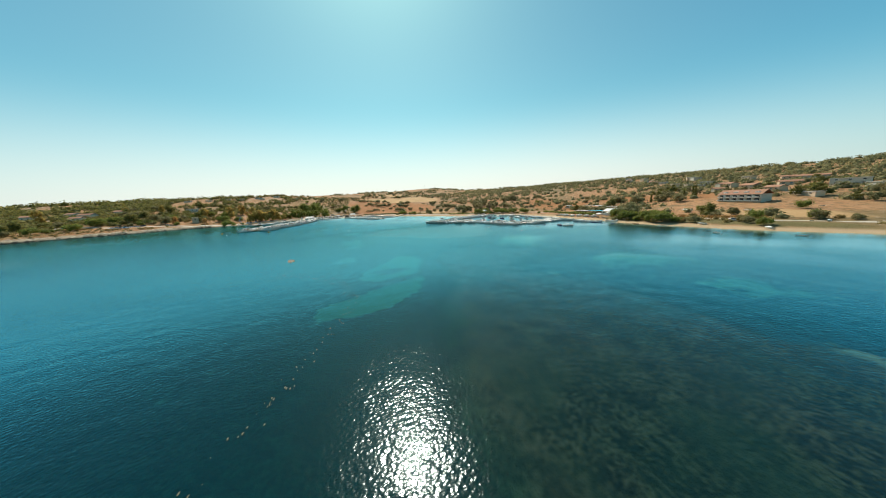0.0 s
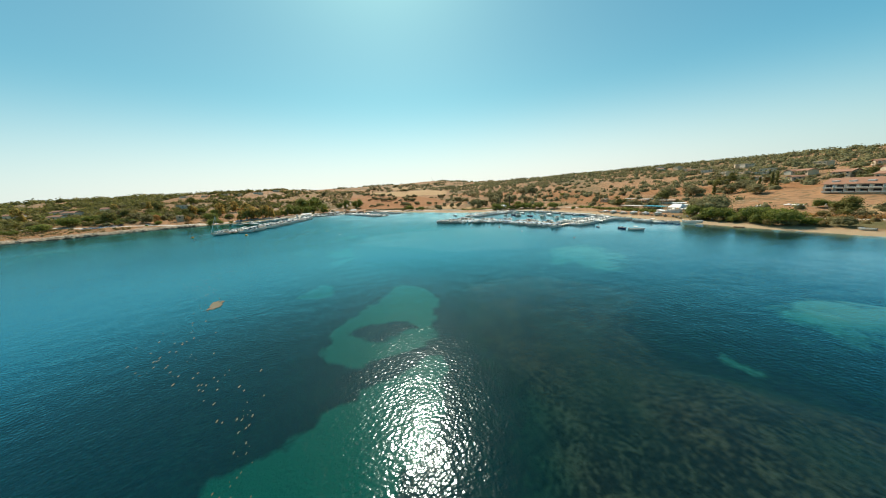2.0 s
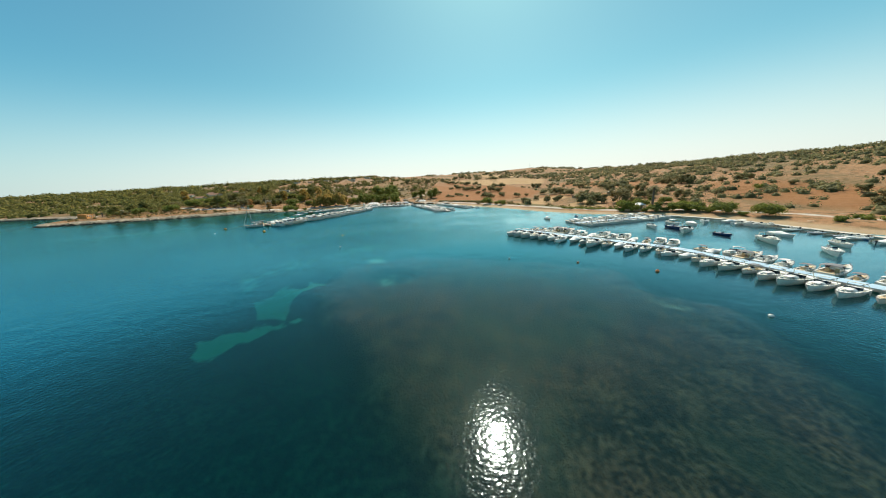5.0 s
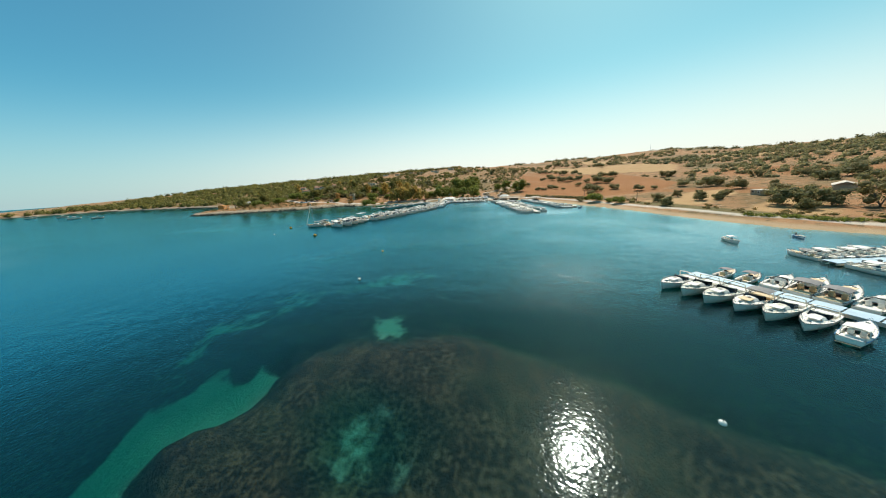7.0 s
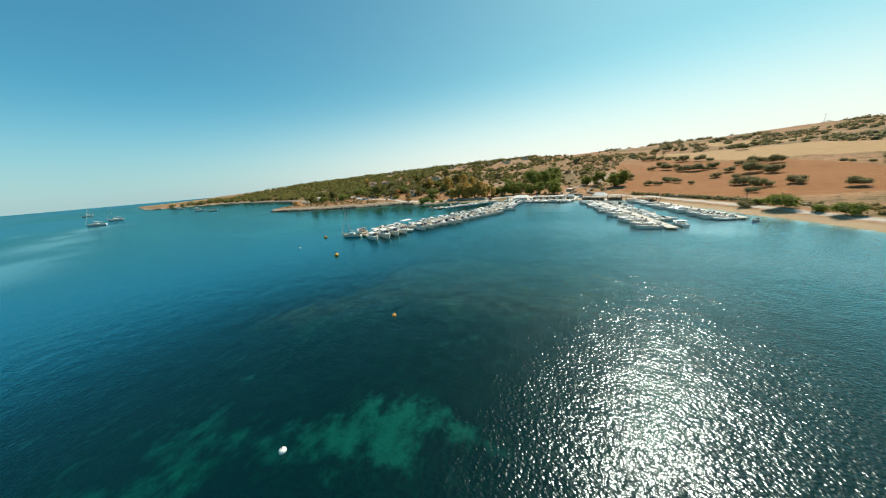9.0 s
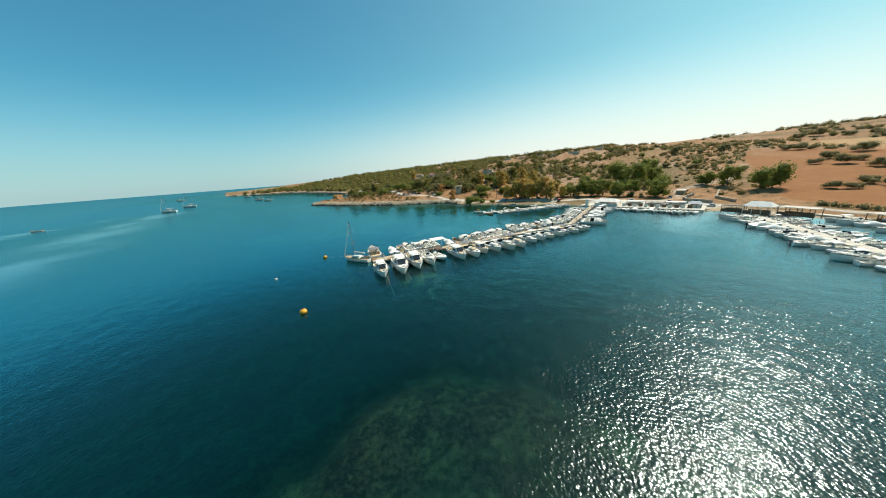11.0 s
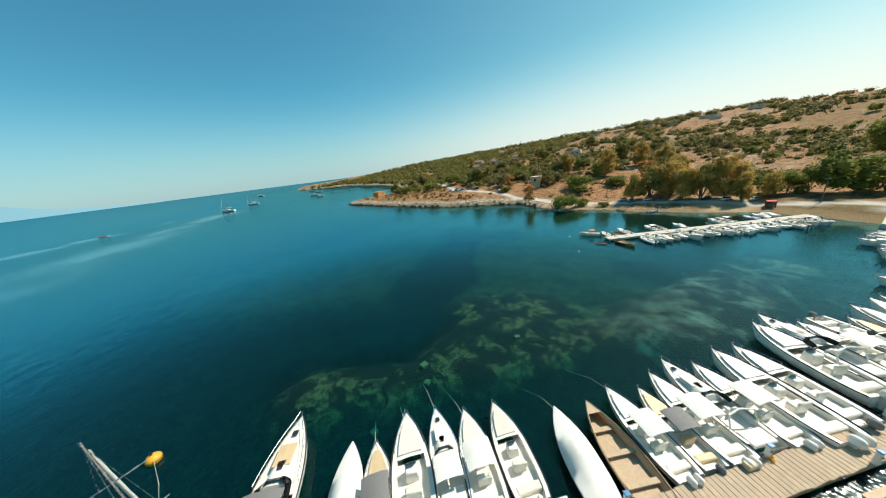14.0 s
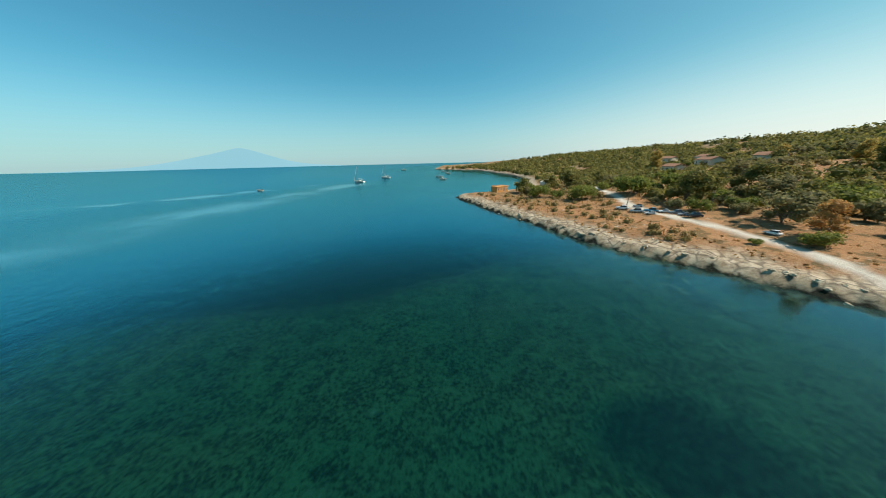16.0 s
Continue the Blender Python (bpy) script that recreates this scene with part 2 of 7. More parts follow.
def ground_material():
    n = Nodes("land_and_seabed")
    a, b, c3 = n.zone("zone_a"), n.zone("zone_b"), n.zone("zone_c")
    wide, mid, fine = n.noise(0.02, 4), n.noise(0.22, 4, 0.6), n.noise(1.6, 4, 0.65)
    dry = n.mix(mid, (0.27, 0.122, 0.050), (0.45, 0.240, 0.110))
    dry = n.mix(n.ramp(fine, 0.5, 0.72, 0, 0.6), dry, (0.42, 0.28, 0.15))
    dry = n.mix(n.ramp(wide, 0.46, 0.66, 0, 0.75), dry, (0.13, 0.105, 0.042))
    dry = n.mix(n.ramp(n.noise(0.5, 4, 0.7), 0.50, 0.60, 0, 0.75), dry, (0.095, 0.075, 0.03))
    dry = n.mix(n.ramp(n.noise(0.32, 5, 0.75), 0.60, 0.70, 0, 0.8), dry, (0.50, 0.42, 0.31))
    soil = n.mix(mid, (0.25, 0.098, 0.030), (0.35, 0.155, 0.050))
    soil = n.mix(n.ramp(n.noise(0.9, 3, 0.6, n.stretched((1, 3, 1))), 0.45, 0.7, 0, 0.5), soil, (0.22, 0.092, 0.038))
    straw = n.mix(mid, (0.36, 0.21, 0.090), (0.47, 0.30, 0.14))
    sand = n.mix(mid, (0.36, 0.24, 0.13), (0.50, 0.36, 0.21))
    sand = n.mix(n.ramp(fine, 0.55, 0.75, 0, 0.5), sand, (0.30, 0.21, 0.12))
    rock = n.mix(n.ramp(n.noise(0.8, 5, 0.65), 0.35, 0.65), (0.27, 0.20, 0.125), (0.58, 0.47, 0.33))
    rock = n.mix(n.ramp(n.cells(0.55, "DISTANCE_TO_EDGE"), 0.0, 0.12, 0.8, 0), rock, (0.13, 0.10, 0.075))
    track = n.mix(fine, (0.52, 0.46, 0.37), (0.70, 0.64, 0.54))
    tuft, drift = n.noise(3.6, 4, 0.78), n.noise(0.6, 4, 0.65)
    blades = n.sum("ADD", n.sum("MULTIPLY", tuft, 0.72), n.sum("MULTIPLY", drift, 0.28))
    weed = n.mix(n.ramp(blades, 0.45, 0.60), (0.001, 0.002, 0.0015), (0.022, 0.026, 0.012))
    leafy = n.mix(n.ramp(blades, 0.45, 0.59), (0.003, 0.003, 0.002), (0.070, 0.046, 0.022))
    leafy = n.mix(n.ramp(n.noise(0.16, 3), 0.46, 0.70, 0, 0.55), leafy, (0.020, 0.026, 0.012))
    weed = n.mix(n.zone("zone_d")[1], weed, leafy)
    bottom = n.mix(n.noise(0.11, 4), (0.15, 0.17, 0.125), (0.22, 0.235, 0.17))
    bottom = n.mix(n.ramp(fine, 0.5, 0.75, 0, 0.35), bottom, (0.15, 0.155, 0.10))
    ragged = n.sum("ADD", b[1], n.ramp(n.noise(0.55, 4, 0.65), 0, 1, -0.35, 0.35))
    grown = n.ramp(ragged, 0.30, 0.66)
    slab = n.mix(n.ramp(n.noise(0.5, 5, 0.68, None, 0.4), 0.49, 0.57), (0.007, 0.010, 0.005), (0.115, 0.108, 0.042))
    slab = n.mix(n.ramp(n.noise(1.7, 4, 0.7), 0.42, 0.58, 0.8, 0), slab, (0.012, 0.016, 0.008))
    lawn_here = n.sum("MULTIPLY", n.zone("zone_d")[0], n.ramp(blades, 0.40, 0.60, 0.12, 1.0))
    lawn = n.mix(n.noise(0.14, 3), (0.034, 0.054, 0.026), (0.058, 0.076, 0.036))
    green = n.mix(mid, (0.085, 0.080, 0.026), (0.20, 0.145, 0.055))
    c = n.mix(a[0], dry, soil)
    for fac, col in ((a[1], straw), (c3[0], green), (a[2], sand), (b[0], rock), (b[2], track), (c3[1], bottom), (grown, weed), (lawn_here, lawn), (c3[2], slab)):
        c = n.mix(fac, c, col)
    rough = n.sum("ADD", n.sum("MULTIPLY", fine, 0.4), n.noise(5.0, 4, 0.7))
    return n.set(Base_Color=c, Roughness=0.95, Specular_IOR_Level=0.2, Normal=n.bump(rough, 0.8, 0.22))


SEA, LAND = sea_material(), ground_material()

# ---- helpers for shapes ----
def rest(ob, label, category, group="", kind=""):
    return tagged(ob, label, category, group, kind)


def mesh_of(name, bm, material, smooth=0):
    me = bpy.data.meshes.new(name)
    bm.normal_update()
    bm.to_mesh(me)
    bm.free()
    for m in material if isinstance(material, (list, tuple)) else [material]:
        me.materials.append(m)
    if smooth:
        me.shade_smooth()
        me.set_sharp_from_angle(angle=radians(smooth))
    return me


def part(name, bm, material, parent, label="", smooth=0):
    """One mesh object under a thing or under a part."""
    ob = new(name, mesh_of(name, bm, material, smooth))
    ob.parent = parent
    if label:
        tagged(ob, label)
    return ob


def empty(name, label, category, group="", kind=""):
    return tagged(new(name), label, category, group, kind)


def single(name, bm, material, label, category, group="", kind="", smooth=0):
    return tagged(new(name, mesh_of(name, bm, material, smooth)), label, category, group, kind)


def box(bm, cx, cy, cz, sx, sy, sz, bevel=0.0, taper=1.0, turn=0.0):
    """A box standing on cz, its top scaled by taper, edges bevelled."""
    m = Matrix.Translation((cx, cy, cz + sz / 2)) @ Matrix.Rotation(turn, 4, "Z") @ Matrix.Diagonal((sx, sy, sz, 1))
    made = bmesh.ops.create_cube(bm, size=1, matrix=Matrix.Identity(4))["verts"]
    for v in made:
        if v.co.z > 0:
            v.co.x *= taper
            v.co.y *= taper
        v.co = m @ v.co
    if bevel:
        edges = list({e for v in made for e in v.link_edges})
        bmesh.ops.bevel(bm, geom=edges, offset=bevel, segments=1, affect="EDGES")
    return bm


def rod(bm, a, b, r0, r1=None, sides=6):
    """A tapered round bar from a to b."""
    a, b = Vector(a), Vector(b)
    r1 = r0 if r1 is None else r1
    d = b - a
    m = Matrix.Translation((a + b) / 2) @ d.to_track_quat("Z", "Y").to_matrix().to_4x4()
    bmesh.ops.create_cone(bm, cap_ends=True, segments=sides, radius1=r0, radius2=r1, depth=d.length, matrix=m)
    return bm


def tube(bm, points, r, sides=5):
    """A thin bent bar through points, as one skin."""
    points = [Vector(p) for p in points]
    rings = []
    for i, p in enumerate(points):
        d = (points[min(i + 1, len(points) - 1)] - points[max(i - 1, 0)]).normalized()
        q = d.to_track_quat("Z", "Y")
        rings.append([bm.verts.new(p + q @ Vector((r * math.cos(k * math.tau / sides), r * math.sin(k * math.tau / sides), 0))) for k in range(sides)])
    for ra, rb in zip(rings, rings[1:]):
        for k in range(sides):
            bm.faces.new((ra[k], ra[(k + 1) % sides], rb[(k + 1) % sides], rb[k]))
    bm.faces.new(rings[0][::-1]), bm.faces.new(rings[-1])
    return bm


def loft(bm, rows, close=False, ends=True):
    """Skin between rows of points."""
    vs = [[bm.verts.new(p) for p in row] for row in rows]
    n = len(vs[0])
    for ra, rb in zip(vs, vs[1:]):
        for k in range(n if close else n - 1):
            q = (ra[k], ra[(k + 1) % n], rb[(k + 1) % n], rb[k])
            if len({v.co.to_tuple(4) for v in q}) > 2:
                bm.faces.new(q)
    if ends and n > 2:
        for row in (vs[0][::-1], vs[-1]):
            if len({v.co.to_tuple(4) for v in row}) > 2:
                bm.faces.new(row)
    return vs


def B():
    return bmesh.new()


# ---- the lie of the land ----
# The plan below is drawn in units of 0.71 m; K turns it into metres.
K = 0.71
SHORE_NORTH = [(60, 1700), (20, 900), (70, 800), (134, 690), (146, 450), (134, 330), (104, 242), (76, 214), (52, 208), (48, 202), (53, 180), (60, 157),
               (69, 123), (79, 102), (89, 86), (96, 75), (99, 68), (97, 60), (97, 50), (99, 41), (104, 30), (107, 19), (110, 10), (115, 2), (113, -8)]
SHORE_SOUTH = [(110, -18), (108, -28), (107, -42), (107, -57), (113, -64), (111, -76), (103, -87), (90, -98), (75, -110), (62, -120), (52, -127), (38, -135),
               (23, -143), (5, -155), (-5, -169), (-14, -184), (-30, -193), (-60, -195), (-85, -193), (-105, -190), (-121, -188), (-140, -191), (-160, -195),
               (-181, -203), (-235, -228), (-330, -262), (-700, -330), (-7200, -1200)]
SHORE = np.array(SHORE_NORTH + SHORE_SOUTH, float)
RIM = np.array([(-7200, -7200), (7200, -7200), (7200, 1700)], float)


def hash_noise(x, y, seed):
    """Smooth value noise on a unit lattice."""
    xi, yi = np.floor(x), np.floor(y)
    fx, fy = x - xi, y - yi
    fx, fy = fx * fx * (3 - 2 * fx), fy * fy * (3 - 2 * fy)
    r = lambda a, b: np.modf(np.abs(np.sin(a * 127.1 + b * 311.7 + seed * 74.7) * 43758.5453))[0]  # noqa: E731
    return (r(xi, yi) * (1 - fx) + r(xi + 1, yi) * fx) * (1 - fy) + (r(xi, yi + 1) * (1 - fx) + r(xi + 1, yi + 1) * fx) * fy


def fbm(x, y, size, seed=0, octaves=4):
    total, amp, norm = 0.0, 1.0, 0.0
    for k in range(octaves):
        total = total + amp * hash_noise(x / size * 2**k, y / size * 2**k, seed + k)
        norm, amp = norm + amp, amp * 0.5
    return total / norm


def inland(x, y):
    """Metres from the waterline, positive on land."""
    x, y = np.asarray(x, float), np.asarray(y, float)
    wx = x + 5 * (fbm(x, y, 22, 5, 3) - 0.5)
    wy = y + 5 * (fbm(x, y, 22, 9, 3) - 0.5)
    best = np.full(x.shape, 1e18)
    for (ax, ay), (bx, by) in zip(SHORE, SHORE[1:]):
        dx, dy = bx - ax, by - ay
        k = np.clip(((wx - ax) * dx + (wy - ay) * dy) / (dx * dx + dy * dy), 0, 1)
        best = np.minimum(best, (wx - ax - k * dx) ** 2 + (wy - ay - k * dy) ** 2)
    ring = np.vstack([SHORE, RIM])
    inside = np.zeros(x.shape, bool)
    for (ax, ay), (bx, by) in zip(ring, np.roll(ring, -1, 0)):
        hit = (ay > wy) != (by > wy)
        inside ^= hit & (wx < (bx - ax) * (wy - ay) / (by - ay + 1e-12) + ax)
    return np.sqrt(best) * np.where(inside, 1, -1)


def step(v, low, high):
    k = np.clip((np.asarray(v, float) - low) / (high - low), 0, 1)
    return k * k * (3 - 2 * k)


# Seen from the air, water looks shallower than it is: the bed is raised by this share, its light is not.
SHALLOW = 0.45


def patch(x, y, line, soft=1.2, seed=0):
    """1 inside a closed outline with a ragged edge, 0 outside."""
    wx = x + 3.4 * (fbm(x, y, 7, 161 + seed, 4) - 0.5)
    wy = y + 3.4 * (fbm(x, y, 7, 171 + seed, 4) - 0.5)
    best, inside = np.full(np.shape(x), 1e18), np.zeros(np.shape(x), bool)
    for (ax, ay), (bx, by) in zip(line, line[1:] + line[:1]):
        dx, dy = bx - ax, by - ay
        k = np.clip(((wx - ax) * dx + (wy - ay) * dy) / (dx * dx + dy * dy), 0, 1)
        best = np.minimum(best, (wx - ax - k * dx) ** 2 + (wy - ay - k * dy) ** 2)
        inside ^= ((ay > wy) != (by > wy)) & (wx < dx * (wy - ay) / (dy + 1e-12) + ax)
    return step(np.sqrt(best) * np.where(inside, 1, -1), -soft, soft)


# Sea grass meadows, bare sand and rock slabs on the seabed.
MEADOW_WEST = [(-230, -116), (-200, -114), (-192, -115), (-184, -115), (-177, -114), (-172, -116), (-166, -112), (-160, -107), (-155, -109), (-150, -120), (-144, -119), (-135, -114), (-131, -106), (-134, -96), (-142, -93), (-150, -91), (-160, -91), (-170, -86), (-182, -82), (-197, -79), (-230, -80)]
MEADOW_MID = [(-101, -95), (-96, -91), (-90, -86), (-84, -80), (-82, -75), (-79, -74.5), (-74, -78), (-69, -78), (-65, -80), (-63, -86), (-60, -93), (-61, -99), (-63, -104), (-64, -110), (-66, -116), (-68, -121), (-71, -127), (-74, -131), (-79, -130), (-84, -130), (-88, -136), (-100, -133), (-116, -122), (-112, -104)]
MEADOW_PIER = [(-45, -43), (-45, -39), (-40, -41), (-33, -43), (-28, -46), (-22, -46), (-16, -44), (-7, -47), (-3, -56), (-1, -66), (3, -77), (1, -86), (-4, -90), (-12, -88), (-20, -85), (-24, -76), (-26, -69), (-29, -61), (-32, -56), (-37, -54), (-43, -50)]
ROCKS_MID = [(-69, -58), (-61, -70), (-58, -77), (-53, -86), (-55, -95), (-62, -90), (-66, -80), (-71, -70)]
MEADOW_NORTH = [(77, 98), (72, 80), (74, 71), (78, 64), (81, 60), (69, 53), (65, 60), (64, 70), (66, 89)]
TROUGH_NORTH = [(54, 60), (60, 60.5), (64.5, 56), (64, 51), (63, 48.5), (67, 45), (70, 37), (65, 34), (61, 40), (57, 41), (51, 35), (43, 26), (40, 20), (33, 18), (29, 11), (26, 8), (21, 8), (16, 10), (13, 13), (18, 16), (24, 25), (28, 33), (38, 40), (42, 42.5), (38, 45), (45, 46), (50, 50), (53.5, 52), (51, 56)]
SANDY_NORTH = [(39, -2.5), (46, -1.5), (55, -3), (66, -3), (80, -5), (82, -14), (66, -15), (52, -15), (44, -9)]
DARK_BEDS = [[(69, 55), (74, 54), (75, 49), (72, 47.5), (68, 50)], [(64, 9), (68, 8), (72, 1), (69, 0), (63, 1), (59, 5)]]
TROUGH_ARC = [(2, 24), (5, 30), (9, 32.5), (13, 30), (17.5, 21), (15.5, 20), (12, 26), (8, 28), (5, 24)]
SAND_BEDS = [
    [(-148, -89), (-153, -87), (-158, -85), (-161, -81), (-163, -77), (-164, -72), (-162, -67), (-157, -65), (-155, -68), (-153, -74), (-150, -79), (-148, -84)],
    [(-121, -86), (-127, -91), (-134, -91), (-140, -89), (-145, -87), (-146, -83), (-146, -78), (-143, -73), (-136, -74), (-133, -76), (-129, -80), (-124, -83)],
    [(-118, -66), (-112, -70), (-114, -73), (-120, -72)],
    [(-86, -72), (-83, -70), (-80, -68), (-78, -66), (-72, -68), (-74, -71), (-70, -75), (-73, -77.5), (-78, -74.5), (-82, -75), (-85, -76)],
    [(-96, -73), (-92, -67), (-89, -70), (-86, -76), (-85, -81.5), (-88, -77), (-92, -73.5)],
]
SAND_DIM = [
    [(-73, -60), (-69, -55), (-67, -52), (-59, -55), (-53, -57), (-47, -63), (-41, -70), (-38, -80), (-41, -86), (-44, -81), (-50, -70), (-55, -65), (-61, -63), (-68, -58), (-72, -64)],
    [(-61, -80), (-59, -83), (-60, -87), (-64, -84)],
    [(-64, -83), (-60, -80), (-58.5, -84), (-62, -87)],
    [(-52, -114), (-49, -113), (-48.5, -120), (-52, -119)],
    [(-72, -87), (-71, -91), (-73, -95), (-77, -94), (-79, -89), (-76, -86)],
    [(-158, -115), (-160, -117), (-165, -115), (-166, -113), (-161, -112)],
    [(-177, -131), (-178, -140), (-190, -140), (-186, -127)],
]
SHOALS = [
    [(-116, -128), (-114, -142), (-126, -143), (-133, -140), (-140, -126), (-138, -123), (-132, -126), (-126, -122)],
    [(-156, -128), (-157, -138), (-166, -143), (-171, -149), (-171, -139), (-163, -127)],
    [(-83, -124), (-85, -130), (-90, -132), (-91, -128), (-87, -125)],
    [(-195, -112), (-195, -119), (-206, -119), (-206, -111)],
]
WEED_ISLE = [(-138, -84.5), (-136.5, -80), (-137, -76.5), (-139, -76), (-140.5, -79), (-142, -80), (-142, -84), (-140, -86)]
LAWN_NORTH = [(-20, 75), (20, 80), (50, 95), (76, 100), (90, 70), (92, 40), (84, 20), (72, 4), (57, -2), (36, 6), (27, 12), (20, 24), (4, 34), (-16, 48)]
SLABS_NORTH = [(4, 12), (10, 14), (16, 10), (20, 8), (27, 10), (32, 17), (37, 15), (42, 11), (46, 2), (60, -3), (50, -9), (32, -4), (24, -1), (15, 3), (7, 6)]
SLABS_HEAD = [(0, -20), (3, -30), (12, -29), (11, -19)]
STREAKS = [(85, 94), (77, 86), (76, 78), (77, 69), (81, 72), (80, 76), (83, 86), (88, 92)]

RED_FIELD = [(125, -88), (146, -78), (200, -74), (275, -64), (345, -66), (335, -104), (280, -138), (255, -168), (190, -184), (150, -186), (114, -160), (104, -133), (112, -108)]
STRAW_FIELD = [(362, -78), (386, -112), (390, -145), (378, -175), (365, -200), (320, -240), (248, -215), (262, -172), (285, -146), (345, -122)]

RIDGE_BEARING = [-40, 0, 8, 16, 26, 38, 60, 80, 95, 104, 112, 122, 140, 160, 180, 205, 235, 265]
RIDGE_HEIGHT = [4, 5, 11, 22, 33, 37, 38, 38, 44, 52, 54, 40, 36, 38, 38, 38, 30, 8]
RIDGE_FAR = [300, 300, 260, 260, 280, 280, 280, 260, 420, 560, 560, 480, 420, 400, 400, 400, 420, 400]


def land_height(x, y, d=None):
    x, y = np.asarray(x, float), np.asarray(y, float)
    d = inland(x, y) if d is None else d
    bearing = np.degrees(np.arctan2(x + 10, y + 60))
    bearing = np.where(bearing < -60, bearing + 360, bearing)
    top, far = np.interp(bearing, RIDGE_BEARING, RIDGE_HEIGHT), np.interp(bearing, RIDGE_BEARING, RIDGE_FAR)
    cliff = step(y, 44, 62)
    low = cliff * (1.7 * step(d, -0.4, 1.3) + 1.7 * step(d, 3, 14)) + (1 - cliff) * (1.3 * step(d, -1, 12))
    flat = np.where(y > 20, 14.0, 30.0)
    u = np.clip((d - flat) / far, 0, None)
    rise = (top - 3.5) * np.where(u < 1, u ** 1.12, 1 + 0.10 * (u - 1))
    rough = (fbm(x, y, 60, 21, 4) - 0.5) * np.clip(d / 60, 0, 1) * 4.5 + (fbm(x, y, 6, 33, 3) - 0.5) * np.clip(d / 10, 0, 1) * (0.5 + 0.6 * cliff)
    ledge = cliff * np.clip(1 - np.abs(d - 4) / 7, 0, 1) * (fbm(x, y, 5, 41, 3) - 0.45) * 2.2
    land = low + np.minimum(rise, 75) + rough + ledge
    off = np.clip(-d, 0, None)
    sea = -0.35 - 1.5 * step(off, 0, 12) - 3.2 * step(off, 10, 45) - 14.0 * step(off, 70, 260) + (fbm(x, y, 14, 51, 4) - 0.5) * 1.1 * step(off, 2, 20)
    for line, top in ((MEADOW_WEST, -1.6), (MEADOW_MID, -0.9), (MEADOW_PIER, -2.0), (ROCKS_MID, -3.0), (LAWN_NORTH, -3.0), (SLABS_NORTH, -1.8), (SLABS_HEAD, -2.2), (SHOALS[0], -2.2), (SHOALS[1], -1.8), (SHOALS[2], -0.9), (SHOALS[3], -1.2), (SANDY_NORTH, -1.1)):
        m = patch(x, y, line, 2.4)
        sea = sea * (1 - m) + np.maximum(sea, top + (fbm(x, y, 5, 55, 3) - 0.5) * 1.2) * m
    sea = sea - 1.5 * patch(x, y, TROUGH_NORTH, 1.0) - 1.2 * patch(x, y, DARK_BEDS[0], 1.2) - 1.2 * patch(x, y, DARK_BEDS[1], 1.2) - 1.6 * patch(x, y, TROUGH_ARC, 1.2) - 2.0 * patch(x, y, SAND_DIM[4], 2.0)
    sea = sea * SHALLOW
    return np.where(d > 0, land, np.minimum(sea, -0.12))


def ground_at(x, y):
    """The ground's height in metres at a place of the plan."""
    return float(land_height(np.array([x]), np.array([y]))[0]) * K


def spot(x, y, z=None, turn=0.0, size=1.0, lean=0.0):
    """A pose at a place of the plan, z in metres (None: on the ground), turned by degrees."""
    z = ground_at(x, y) if z is None else z
    return Matrix.Translation((x * K, y * K, z)) @ Euler((radians(lean), 0, radians(turn))).to_matrix().to_4x4() @ Matrix.Scale(size, 4)


def blob(x, y, cx, cy, rx, ry, turn, soft=0.3, seed=0):
    """1 inside a warped oval, 0 outside."""
    wx = x + 7 * (fbm(x, y, 16, 61 + seed, 3) - 0.5)
    wy = y + 7 * (fbm(x, y, 16, 71 + seed, 3) - 0.5)
    c, s = math.cos(radians(turn)), math.sin(radians(turn))
    px, py = ((wx - cx) * c + (wy - cy) * s) / rx, (-(wx - cx) * s + (wy - cy) * c) / ry
    return 1 - step(np.sqrt(px * px + py * py), 1 - soft, 1 + soft * 0.5)


def along(x, y, line, width, soft=1.0):
    """1 on a path of that width through the points of a line."""
    best = np.full(np.shape(x), 1e18)
    for (ax, ay), (bx, by) in zip(line, line[1:]):
        dx, dy = bx - ax, by - ay
        k = np.clip(((x - ax) * dx + (y - ay) * dy) / (dx * dx + dy * dy), 0, 1)
        best = np.minimum(best, (x - ax - k * dx) ** 2 + (y - ay - k * dy) ** 2)
    return 1 - step(np.sqrt(best), width / 2 - soft * 0.5, width / 2 + soft * 0.5)


TRACK = [(116, 175), (110, 150), (104, 132), (103, 118), (106, 100), (106, 86), (104, 74), (104, 62), (103, 52), (107, 40), (113, 28), (118, 14), (121, 2), (124, -14), (122, -36), (121, -60)]
BEACH_ROAD = [(121, -60), (120, -82), (108, -97), (92, -109), (76, -120), (60, -131), (40, -144), (20, -156), (4, -172), (-4, -196), (-30, -212), (-70, -214), (-110, -212), (-160, -216), (-230, -250)]
HILL_TRACK = [(122, -40), (140, -48), (160, -44), (190, -60), (240, -66)]


def axis(low, high, fine, reach, grow=1.055):
    mid = list(np.arange(low, high + fine, fine))
    out, s, a = [], fine, mid[-1]
    while a < reach:
        s *= grow
        a += s
        out.append(a)
    back, s, a = [], fine, low
    while a > -reach:
        s *= grow
        a -= s
        back.append(a)
    return np.array(back[::-1] + mid + out)


